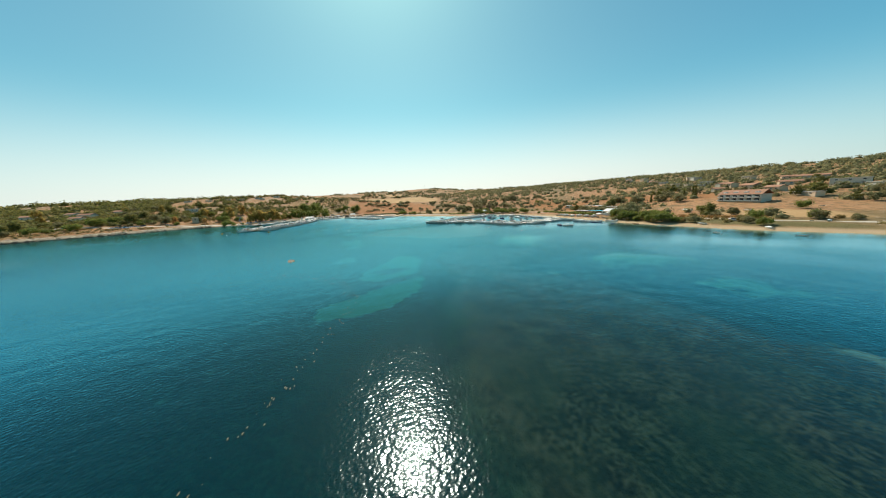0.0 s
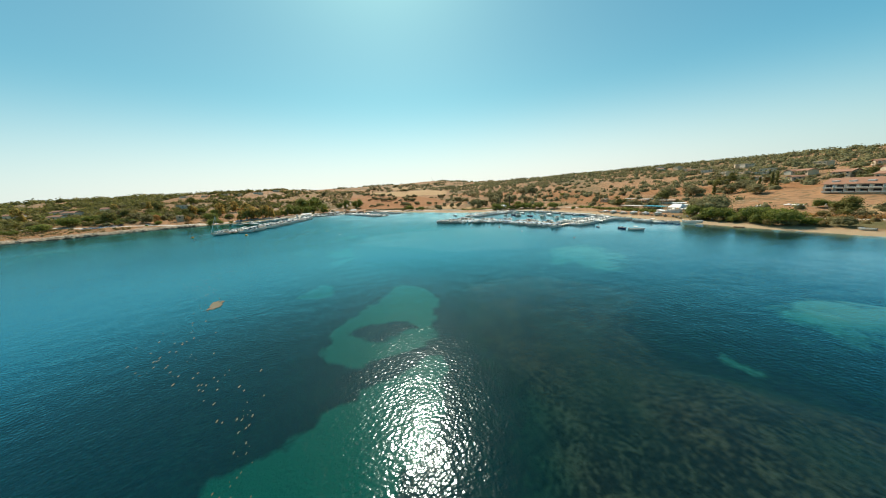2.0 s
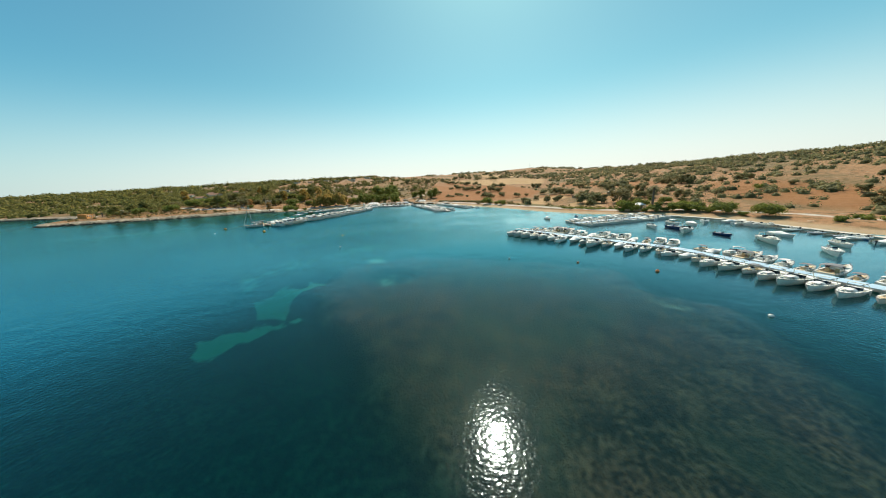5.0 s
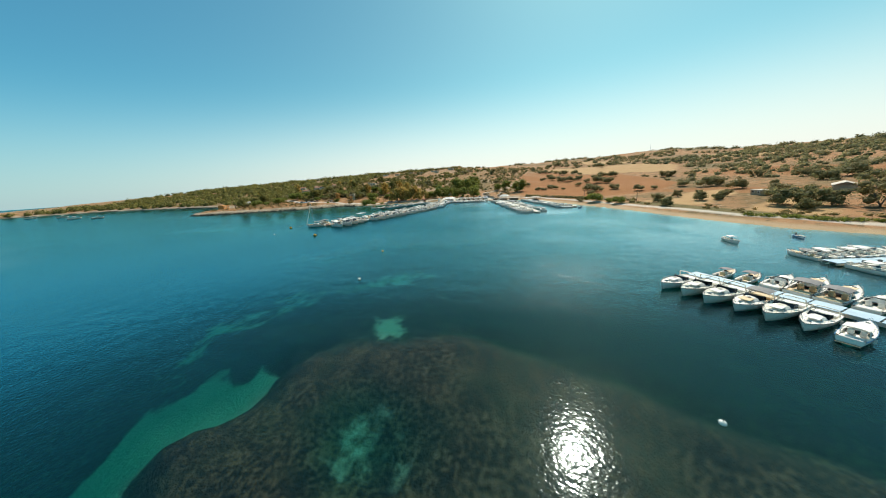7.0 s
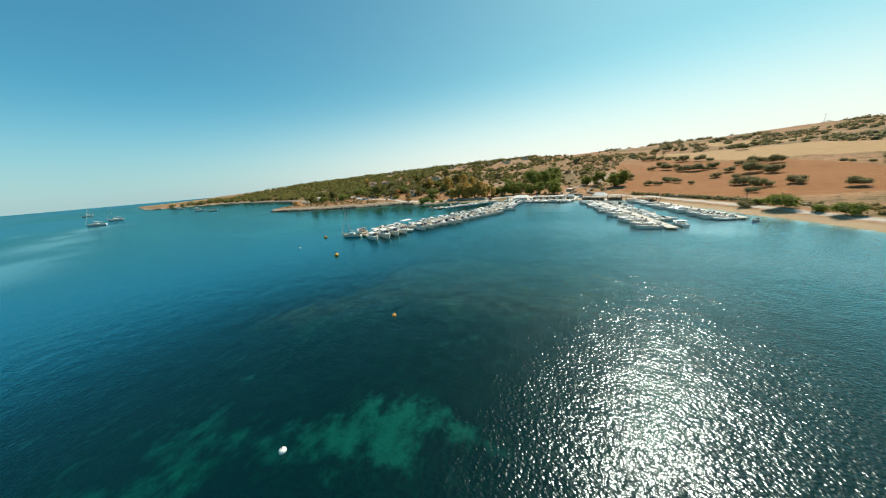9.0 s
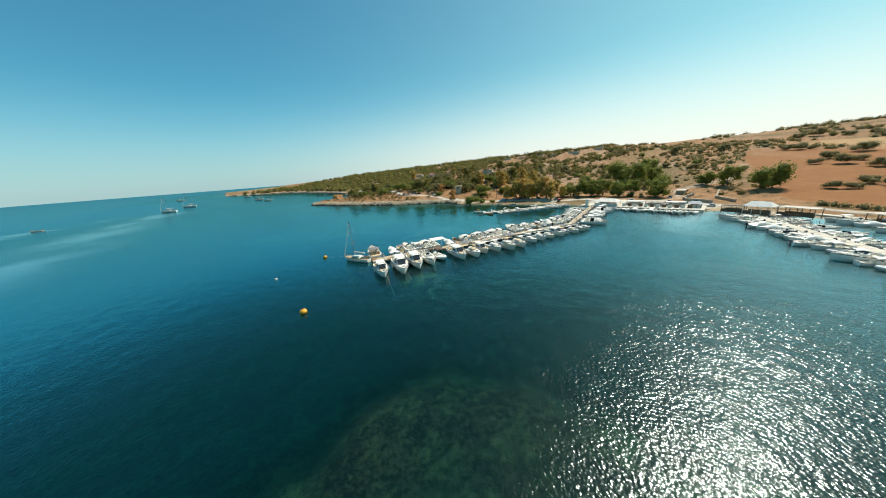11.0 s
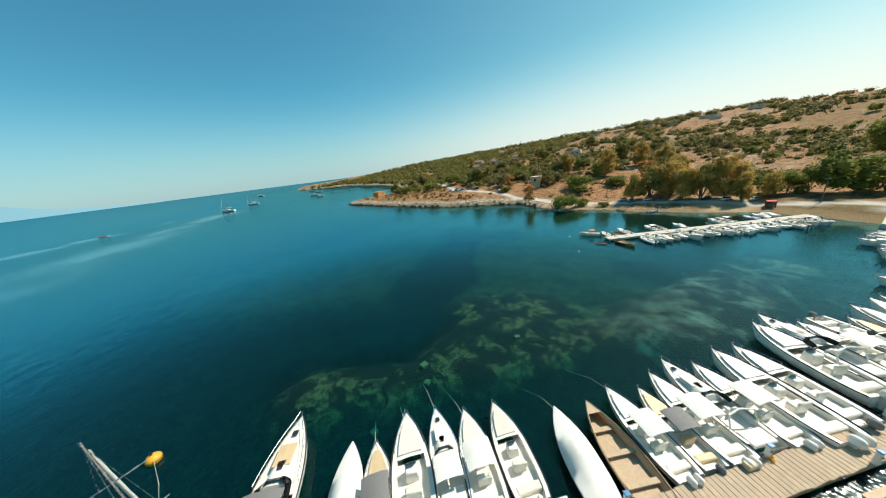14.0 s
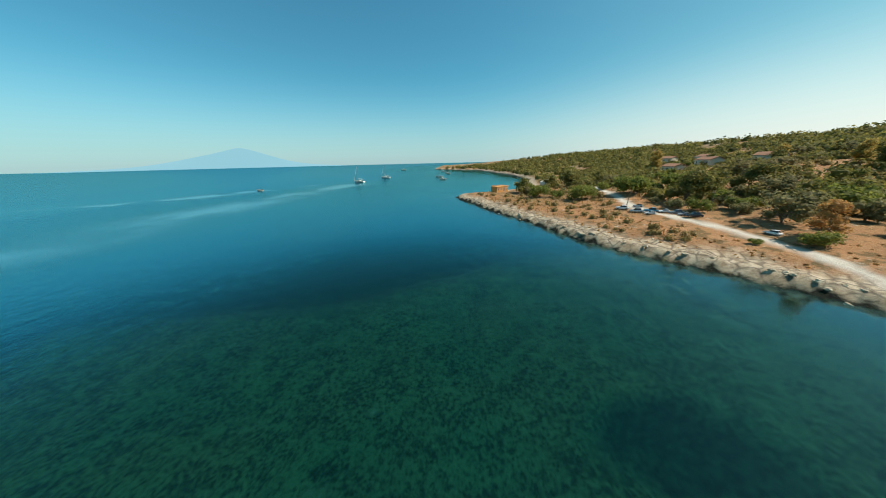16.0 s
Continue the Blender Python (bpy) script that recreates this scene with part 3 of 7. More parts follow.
def sheet(name, xs, ys, zs, material, colours=()):
    """A grid mesh over xs and ys with heights and named colour layers."""
    nx, ny = len(xs), len(ys)
    gx, gy = np.meshgrid(xs, ys)
    co = np.stack([gx, gy, zs], -1).reshape(-1, 3) * K
    a = (np.arange(ny - 1)[:, None] * nx + np.arange(nx - 1)).ravel()
    faces = np.stack([a, a + 1, a + nx + 1, a + nx], 1)
    me = bpy.data.meshes.new(name)
    me.vertices.add(len(co))
    me.vertices.foreach_set("co", co.ravel())
    me.loops.add(faces.size)
    me.loops.foreach_set("vertex_index", faces.ravel().astype(np.int32))
    me.polygons.add(len(faces))
    me.polygons.foreach_set("loop_start", np.arange(0, faces.size, 4, dtype=np.int32))
    me.update(calc_edges=True)
    me.shade_smooth()
    me.materials.append(material)
    for key, layer in colours:
        attr = me.color_attributes.new(key, "FLOAT_COLOR", "POINT")
        rgba = np.concatenate([layer.reshape(-1, 3), np.ones((len(co), 1))], 1)
        attr.data.foreach_set("color", rgba.ravel().astype(np.float32))
    return new(name, me)


gxs, gys = axis(-215, 165, 1.7, 6900), axis(-240, 232, 1.7, 6900)
GX, GY = np.meshgrid(gxs, gys)
GD = inland(GX, GY)
GZ = land_height(GX, GY, GD)

# What covers the land.
soil = patch(GX, GY, RED_FIELD, 1.5)
for k, (cx, cy, rx, ry, turn) in enumerate([(90, -185, 46, 14, 30), (10, -262, 70, 26, -15), (-60, -300, 60, 20, 5), (160, -245, 80, 24, 20), (-50, -318, 46, 10, 4)]):
    soil = np.maximum(soil, (0.8, 0.8, 0.8, 0.8, 0.9)[k] * blob(GX, GY, cx, cy, rx, ry, turn, 0.3, k))
straw = patch(GX, GY, STRAW_FIELD, 1.5)
for k, (cx, cy, rx, ry, turn) in enumerate([(56, -150, 26, 9, -35), (72, -166, 30, 10, -32), (34, -176, 22, 9, -40), (330, -330, 90, 30, 20), (-150, -236, 22, 9, 0), (470, -190, 60, 26, 30)]):
    straw = np.maximum(straw, blob(GX, GY, cx, cy, rx, ry, turn, 0.15, k + 10))
soil *= (GD > 22) * (1 - straw)
straw *= GD > 14
cliffs = step(GY, 40, 60) * (GY < 1200)
sand = (1 - cliffs) * (1 - step(GD, 3.5, 6.5)) * (GD > -1.2) * (1 - 0.75 * step(GY, -62, -50))
sand = np.maximum(sand, blob(GX, GY, 118, 8, 10, 9, 0, 0.4) * (GD > -2))
sand = np.maximum(sand, blob(GX, GY, 104, 44, 6, 6, 0, 0.4) * (GD > -2))
rock = cliffs * (1 - step(GD + 5 * (fbm(GX, GY, 9, 81) - 0.5), 5, 9)) * (GD > -3)
rock = np.maximum(rock, 0.35 * step(fbm(GX, GY, 26, 91), 0.60, 0.68) * step(GX, 60, 150) * step(GY, -120, -40) * (GD > 60))
track = np.maximum(along(GX, GY, TRACK, 2.6), np.maximum(0.8 * along(GX, GY, BEACH_ROAD, 2.8), 0.4 * along(GX, GY, HILL_TRACK, 3.0))) * (GD > 2)
track = np.maximum(track, blob(GX, GY, 119, -40, 9, 24, 0, 0.15) * (GD > 0))
green = np.maximum(0.4 * step(fbm(GX, GY, 48, 95), 0.50, 0.66) * (GD > 18) * step(GY, -60, 20), along(GX, GY, [(60, -139), (20, -163), (2, -184)], 9, 4) * (GD > 8))
green = np.maximum(green, along(GX, GY, [(-110, -200), (-170, -208)], 14, 6) * (GD > 6)) * (1 - soil)

# What covers the seabed: meadows of sea grass, bare sand and rock slabs.
under = 1.0 * (GD <= 0.3)
weed = 0.70 + 0.36 * step(fbm(GX, GY, 24, 101, 4), 0.40, 0.58) + 0.10 * step(fbm(GX, GY, 7, 103, 3), 0.45, 0.65)
for line in (MEADOW_WEST, MEADOW_MID, MEADOW_PIER, ROCKS_MID):
    weed = np.maximum(weed, patch(GX, GY, line, 0.8))
for line in SAND_BEDS:
    weed = weed * (1 - 0.92 * patch(GX, GY, line, 1.0))
for line in SAND_DIM:
    weed = weed * (1 - 0.48 * patch(GX, GY, line, 2.4))
for line in SHOALS:
    weed = weed * (1 - 0.50 * patch(GX, GY, line, 3.0))
weed = np.maximum(weed, patch(GX, GY, WEED_ISLE, 1.0)) * (1 - 0.40 * patch(GX, GY, SANDY_NORTH, 2.5))
meadow = np.zeros_like(weed)
for line in (MEADOW_WEST, MEADOW_MID, MEADOW_PIER, MEADOW_NORTH):
    meadow = np.maximum(meadow, patch(GX, GY, line, 0.9))
lawn = patch(GX, GY, LAWN_NORTH, 6.0) * (1 - patch(GX, GY, DARK_BEDS[0], 0.8)) * (1 - patch(GX, GY, DARK_BEDS[1], 0.8)) * (1 - patch(GX, GY, TROUGH_NORTH, 0.8)) * (1 - patch(GX, GY, TROUGH_ARC, 0.7)) * (GD < -2)
weed *= np.maximum(0.35 + 0.65 * step(-GD, 1, 7), 0.9 * step(GY, 20, 50))
slabs = np.maximum(patch(GX, GY, SLABS_NORTH, 1.2) * (1 - 0.55 * patch(GX, GY, SANDY_NORTH, 2.5)), patch(GX, GY, SLABS_HEAD, 1.2))
slabs = np.maximum(slabs, np.maximum(0.75 * patch(GX, GY, STREAKS, 1.5), 0.3 * patch(GX, GY, MEADOW_PIER, 0.8))) * under
zone = lambda *v: np.stack(v, -1)  # noqa: E731
ground = sheet("ground", gxs, gys, GZ, LAND, [("zone_a", zone(soil, straw, sand)), ("zone_b", zone(rock * (GD > -0.4), weed * under, track)), ("zone_c", zone(green, under * (1 - sand), slabs)), ("zone_d", zone(lawn, meadow * under, lawn))])
tagged(ground, "dry hillside of red soil and scrub running down under the sea", "ground", kind="structure")

# The water takes up red first and clouds with depth; wind roughens it more in the open.
wxs, wys = axis(-215, 125, 2.1, 6700, 1.07), axis(-200, 232, 2.1, 6700, 1.07)
WX, WY = np.meshgrid(wxs, wys)
deep = np.clip(-land_height(WX, WY), 0, None) * K / SHALLOW
tint = np.exp(-deep[..., None] * np.array([0.52, 0.085, 0.105]))
murk = 1 - np.exp(-0.015 * deep - 0.007 * deep**2)
sheltered = 0.62 - 0.15 * (1 - step(WX, -166, -150)) - 0.08 * blob(WX, WY, -172, -81, 14, 16, 0, 0.4) - 0.34 * blob(WX, WY, -84, -108, 46, 32, -20, 0.3) - 0.16 * step(WX, 70, 95) + 0.36 * step(WX, -62, -50) * (1 - step(WY, -66, -46)) + 0.36 * step(WX, -14, 0) * step(WY, -66, -46) * (1 - step(WY, -32, -22)) - 0.16 * step(WY, -24, 5) - 0.1 * step(WY, -24, -4) * step(WX, 5, 20)
slick = along(WX, WY, [(-86, 60), (-77, 116), (-79, 150), (-70, 230), (-57, 320)], 34, 34) * (0.35 + 0.65 * step(fbm(WX, WY, 30, 181), 0.34, 0.60)) * 0.48
slick = np.maximum(slick, along(WX, WY, [(-230, 140), (-150, 210), (-110, 330)], 26, 26) * 0.5 * step(fbm(WX, WY, 30, 185), 0.42, 0.6))
shoreward = np.clip(-inland(WX, WY), 0, None)
slick = np.maximum(slick, 0.75 * (1 - step(shoreward, 15, 95)) * (0.55 + 0.45 * step(fbm(WX, WY, 26, 195), 0.35, 0.6)) * (1 - step(WY, -50, -10)))
water = sheet("water", wxs, wys, np.zeros_like(WX), SEA, [("tint", tint), ("depth", np.stack([murk, sheltered, slick], -1))])
tagged(water, "clear turquoise sea with small ripples over seagrass", "sea", kind="structure")

# The volcano far across the water, its haze painted as pale blue glow.
haze = Nodes("painted_haze")
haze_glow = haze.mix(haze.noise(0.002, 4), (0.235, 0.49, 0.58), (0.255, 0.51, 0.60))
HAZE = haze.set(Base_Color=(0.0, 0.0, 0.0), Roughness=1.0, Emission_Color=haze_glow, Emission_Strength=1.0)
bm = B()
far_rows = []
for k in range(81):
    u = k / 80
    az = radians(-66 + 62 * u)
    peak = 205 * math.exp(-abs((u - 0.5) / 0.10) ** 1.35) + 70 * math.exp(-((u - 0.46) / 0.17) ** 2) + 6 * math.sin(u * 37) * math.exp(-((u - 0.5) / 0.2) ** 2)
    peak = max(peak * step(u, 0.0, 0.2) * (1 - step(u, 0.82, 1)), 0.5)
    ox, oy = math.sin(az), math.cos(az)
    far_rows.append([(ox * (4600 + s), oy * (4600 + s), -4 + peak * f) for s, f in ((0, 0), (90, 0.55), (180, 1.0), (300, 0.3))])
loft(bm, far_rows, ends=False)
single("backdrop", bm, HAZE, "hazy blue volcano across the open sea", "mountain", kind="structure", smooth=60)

# ---- boats: each kind is built once, bow along +y, waterline at z = 0 ----
def hull_rows(length, beam, free, bow_rise, full=0.58, flare=0.72, n=15):
    """Sections from the stern to the stem: keel, chine, waterline, gunwale on both sides."""
    rows = []
    for i in range(n):
        u = i / (n - 1)
        w = beam / 2 * (0.84 + 0.16 * min(1, u / 0.2) ** 0.6) * max(0.0, 1 - max(0, (u - full + 0.14) / (1.14 - full)) ** 2.1) ** 0.9
        w = max(w, 0.02)
        y = -length / 2 + length * u
        z = free * (1 + bow_rise * u**2.2)
        rake = 0.10 * length * max(0, (u - 0.55) / 0.45) ** 2
        lift = 0.35 * free * max(0, (u - 0.7) / 0.3) ** 2
        chine, keel = w * flare * (1 - 0.35 * u**3), -0.35 + lift
        rows.append([(-w, y, z), (-w * 0.97, y - rake * 0.3, z * 0.6), (-chine, y - rake * 0.7, 0.05), (0, y - rake, keel),
                     (chine, y - rake * 0.7, 0.05), (w * 0.97, y - rake * 0.3, z * 0.6), (w, y, z)])
    return rows


def gunwale(rows, inset=0.0, drop=0.0, stern=0.0, bow=1.0):
    """The deck's edge, inset, as rows of left and right points."""
    out = []
    n = len(rows) - 1
    for i, r in enumerate(rows):
        if stern - 1e-6 <= i / n <= bow + 1e-6:
            w = max(r[-1][0] - inset, 0.01)
            out.append([(-w, r[0][1] - (inset * 1.2 if i == n else 0), r[0][2] - drop), (w, r[0][1] - (inset * 1.2 if i == n else 0), r[0][2] - drop)])
    return out


def add_hull(thing, rows, material, stripe=None):
    bm = B()
    loft(bm, rows)
    part("hull", bm, material, thing, smooth=50)
    bm = B()
    for side in (0, -1):
        tube(bm, [r[side] for r in rows], 0.035, 4)
    part("rub_rail", bm, stripe or DARK, thing)


def add_deck(thing, rows, material, well=(0.06, 0.5), well_drop=0.55, floor=TEAK):
    """The foredeck and side decks, with an open cockpit well between two fractions of the length."""
    n = len(rows) - 1
    bm = B()
    fore = gunwale(rows, 0.03, 0.03, well[1], 1.0)
    loft(bm, [[a, ((a[0] + b[0]) / 2, a[1], a[2] + 0.06), b] for a, b in fore], ends=False)
    for sgn in (-1, 1):
        strip = []
        for i, r in enumerate(rows):
            if well[0] - 0.06 <= i / n <= well[1] + 0.06:
                w, y, z = r[-1][0] - 0.03, r[0][1], r[0][2] - 0.02
                strip.append([(sgn * w, y, z), (sgn * (w - 0.22), y, z), (sgn * (w - 0.24), y, z - well_drop)])
        loft(bm, strip, ends=False)
    part("deck", bm, material, thing, smooth=40)
    bm = B()
    loft(bm, [[a, b] for a, b in gunwale(rows, 0.24, well_drop, max(well[0] - 0.06, 0), well[1] + 0.06)], ends=False)
    part("cockpit_floor", bm, floor, thing)


def add_rail(thing, rows, start=0.5, high=0.42, inset=0.10):
    n = len(rows) - 1
    left = [Vector(r[0]) + Vector((inset, 0, 0)) for i, r in enumerate(rows) if i / n >= start]
    right = [Vector(r[-1]) - Vector((inset, 0, 0)) for i, r in enumerate(rows) if i / n >= start]
    left[-1].x, right[-1].x = -0.06, 0.06
    up = Vector((0, 0, high))
    path = [left[0]] + [p + up for p in left] + [p + up for p in right[::-1]] + [right[0]]
    bm = B()
    tube(bm, path, 0.018, 4)
    for p in left[1:] + right[1:]:
        rod(bm, p, p + up, 0.013, sides=4)
    part("bow_rail", bm, STEEL, thing, "thin steel bow rail")


def cabin(bm, y0, y1, w0, w1, z, high, slope_front, slope_back, crown=0.07, shrink=0.78):
    """A tapered deckhouse between y0 (aft) and y1 (fore)."""
    rows = []
    for y, w, t in ((y0, w0, 0.0), (y0 + slope_back, w0, 1.0), ((y0 + y1) / 2, (w0 + w1) / 2 * 1.02, 1.0), (y1 - slope_front, w1 * 1.05, 1.0), (y1, w1, 0.0)):
        h, k = high * max(t, 0.02), 1 + (shrink - 1) * t
        rows.append([(-w / 2, y, z), (-w / 2 * k, y, z + h * 0.92), (-w / 4 * k, y, z + h + crown * t), (w / 4 * k, y, z + h + crown * t), (w / 2 * k, y, z + h * 0.92), (w / 2, y, z)])
    loft(bm, rows)
    return bm


def slab_on(bm, y0, y1, w0, w1, z0, z1, thick):
    """A thin sloping panel from (y0, z0) to (y1, z1)."""
    loft(bm, [[(-w / 2, y, z), (w / 2, y, z), (w / 2, y, z + thick), (-w / 2, y, z + thick)] for y, w, z in ((y0, w0, z0), (y1, w1, z1))], close=True)
    return bm


def cushion(bm, cx, cy, z, sx, sy, high=0.1):
    return box(bm, cx, cy, z, sx, sy, high, min(0.04, high * 0.4))


def outboard(thing, x, y, z, material=DARK):
    bm = B()
    box(bm, x, y - 0.12, z + 0.25, 0.30, 0.50, 0.42, 0.09, 0.85)
    box(bm, x, y - 0.08, z - 0.45, 0.14, 0.22, 0.72, 0.03)
    part("outboard_motor", bm, material, thing, "outboard motor on the transom", smooth=40)


def fenders(thing, rows, places=(0.25, 0.5), material=None):
    n = len(rows) - 1
    for u in places:
        r = rows[round(u * n)]
        for side in (0, -1):
            x, y, z = r[side]
            bm = B()
            s = -0.11 if side == 0 else 0.11
            rod(bm, (x + s, y, z - 0.62), (x + s, y, z - 0.12), 0.09, 0.09, 7)
            part("fender", bm, material or CANVAS, thing)


def bimini(thing, cy, z, wide, long, high, material):
    bm = B()
    rows = []
    for k in range(5):
        u = k / 4 - 0.5
        rows.append([(-wide / 2, cy + u * long, z + high - 0.12 - 0.1 * abs(u)), (-wide / 4, cy + u * long, z + high - 0.08 * abs(u)), (wide / 4, cy + u * long, z + high - 0.08 * abs(u)), (wide / 2, cy + u * long, z + high - 0.12 - 0.1 * abs(u))])
    low = [[(x, y, q - 0.03) for x, y, q in r] for r in rows]
    loft(bm, [r + l[::-1] for r, l in zip(rows, low)], close=True)
    part("bimini", bm, material, thing, "fabric sun top on a bent frame", smooth=50)
    for u in (-0.45, 0.45):
        y, top = cy + u * long, z + high - 0.16
        bm = tube(B(), [(-wide / 2, cy, z), (-wide / 2, y, top), (wide / 2, y, top), (wide / 2, cy, z)], 0.014, 4)
        part("bimini_bow", bm, STEEL, thing)


def cabin_cruiser(length, beam, hull=GELCOAT, pads=TAN, top=GELCOAT, arch=True):
    thing = empty("cabin_cruiser", "", "")
    rows = hull_rows(length, beam, 0.95, 0.35, 0.55)
    add_hull(thing, rows, hull)
    add_deck(thing, rows, DECK, (0.1, 0.34), 0.45, TEAK if pads is TAN and hull is CREAM else DECK)
    add_rail(thing, rows, 0.4)
    b = beam
    bm = cabin(B(), -0.12 * length, 0.22 * length, b * 0.74, b * 0.52, 0.98, 0.85, 0.13 * length, 0.03 * length)
    part("cabin", bm, hull, thing, smooth=35)
    bm = slab_on(B(), 0.105 * length, 0.205 * length, b * 0.48, b * 0.46, 1.83, 1.12, 0.02)
    part("windscreen", bm, GLASS, thing, "dark tinted front windscreen")
    for s in (-1, 1):
        bm = B()
        k = b * 0.335
        loft(bm, [[(s * (k + 0.035), -0.07 * length, 1.25), (s * (k + 0.03), 0.10 * length, 1.25), (s * (k - 0.01), 0.07 * length, 1.62), (s * (k - 0.01), -0.06 * length, 1.62)], [(s * (k - 0.03), -0.07 * length, 1.25), (s * (k - 0.03), 0.10 * length, 1.25), (s * (k - 0.06), 0.07 * length, 1.62), (s * (k - 0.06), -0.06 * length, 1.62)]], close=True)
        part("side_window", bm, GLASS, thing)
    bm = B()
    box(bm, 0, -0.13 * length, 1.86, b * 0.62, 0.30 * length, 0.07, 0.02)
    part("hardtop", bm, top, thing)
    for s in (-1, 1):
        bm = rod(B(), (s * b * 0.30, -0.26 * length, 0.98), (s * b * 0.29, -0.25 * length, 1.88), 0.03, sides=5)
        part("hardtop_post", bm, STEEL, thing)
    for s in (-1, 1):
        bm = cushion(B(), s * b * 0.13, 0.29 * length, 1.13, b * 0.22, 0.12 * length)
        part("sun_pad", bm, pads, thing, "tan foredeck sun pad" if pads is TAN else "pale foredeck sun pad")
    bm = box(B(), 0, 0.385 * length, 1.22, 0.30, 0.30, 0.04, 0.015)
    part("hatch", bm, GLASS, thing)
    bm = box(B(), 0, -0.40 * length, 0.55, b * 0.66, 0.07 * length, 0.42, 0.05)
    part("stern_seat", bm, pads, thing)
    bm = box(B(), 0, -0.525 * length, 0.18, b * 0.74, 0.075 * length, 0.07, 0.02)
    part("swim_platform", bm, TEAK, thing)
    bm = box(B(), 0, 0.51 * length, 1.24, 0.16, 0.5, 0.07, 0.02)
    part("bow_roller", bm, STEEL, thing)
    fenders(thing, rows)
    return thing


def sport_cruiser(length, beam, hull=GELCOAT, pads=CANVAS, top=None, stripe=None):
    thing = empty("sport_cruiser", "", "")
    rows = hull_rows(length, beam, 0.85, 0.42, 0.5)
    add_hull(thing, rows, hull, stripe)
    add_deck(thing, rows, DECK if hull is GELCOAT else hull, (0.08, 0.42), 0.40, DECK if pads is CANVAS else TEAK)
    add_rail(thing, rows, 0.5, 0.36)
    b = beam
    bm = cabin(B(), -0.05 * length, 0.30 * length, b * 0.62, b * 0.28, 0.95, 0.34, 0.24 * length, 0.02 * length, 0.08, 0.7)
    part("coachroof", bm, hull, thing, smooth=35)
    bm = B()
    loft(bm, [[(-b * 0.36, -0.10 * length, 0.95), (-b * 0.31, 0.0, 1.0), (-b * 0.16, 0.06 * length, 1.08), (b * 0.16, 0.06 * length, 1.08), (b * 0.31, 0.0, 1.0), (b * 0.36, -0.10 * length, 0.95)],
              [(-b * 0.33, -0.12 * length, 1.42), (-b * 0.29, -0.05 * length, 1.50), (-b * 0.15, -0.015 * length, 1.55), (b * 0.15, -0.015 * length, 1.55), (b * 0.29, -0.05 * length, 1.50), (b * 0.33, -0.12 * length, 1.42)]], ends=False)
    bmesh.ops.solidify(bm, geom=bm.faces[:], thickness=0.02)
    part("windscreen", bm, GLASS, thing, "wrapped tinted windscreen")
    bm = B()
    tube(bm, [(-b * 0.42, -0.30 * length, 0.9), (-b * 0.38, -0.26 * length, 1.75), (0, -0.24 * length, 1.88), (b * 0.38, -0.26 * length, 1.75), (b * 0.42, -0.30 * length, 0.9)], 0.06, 6)
    part("radar_arch", bm, hull, thing, smooth=60)
    for x, y in ((-b * 0.18, -0.14), (b * 0.18, -0.14)):
        bm = box(B(), x, y * length, 0.50, 0.48, 0.5, 0.42, 0.06)
        box(bm, x, y * length - 0.24, 0.85, 0.46, 0.12, 0.42, 0.05)
        part("helm_seat", bm, pads, thing, smooth=40)
    bm = box(B(), 0, -0.39 * length, 0.48, b * 0.7, 0.13 * length, 0.34, 0.06)
    part("aft_sun_pad", bm, pads, thing)
    bm = cushion(B(), 0, 0.17 * length, 1.30, b * 0.40, 0.16 * length, 0.07)
    part("fore_sun_pad", bm, pads, thing)
    bm = box(B(), 0, 0.345 * length, 1.20, 0.34, 0.34, 0.035, 0.012)
    part("hatch", bm, GLASS, thing)
    bm = box(B(), 0, -0.525 * length, 0.16, b * 0.72, 0.07 * length, 0.07, 0.02)
    part("swim_platform", bm, TEAK, thing)
    if top:
        bimini(thing, -0.22 * length, 0.95, b * 0.78, 0.24 * length, 1.05, top)
    fenders(thing, rows, (0.3,))
    return thing


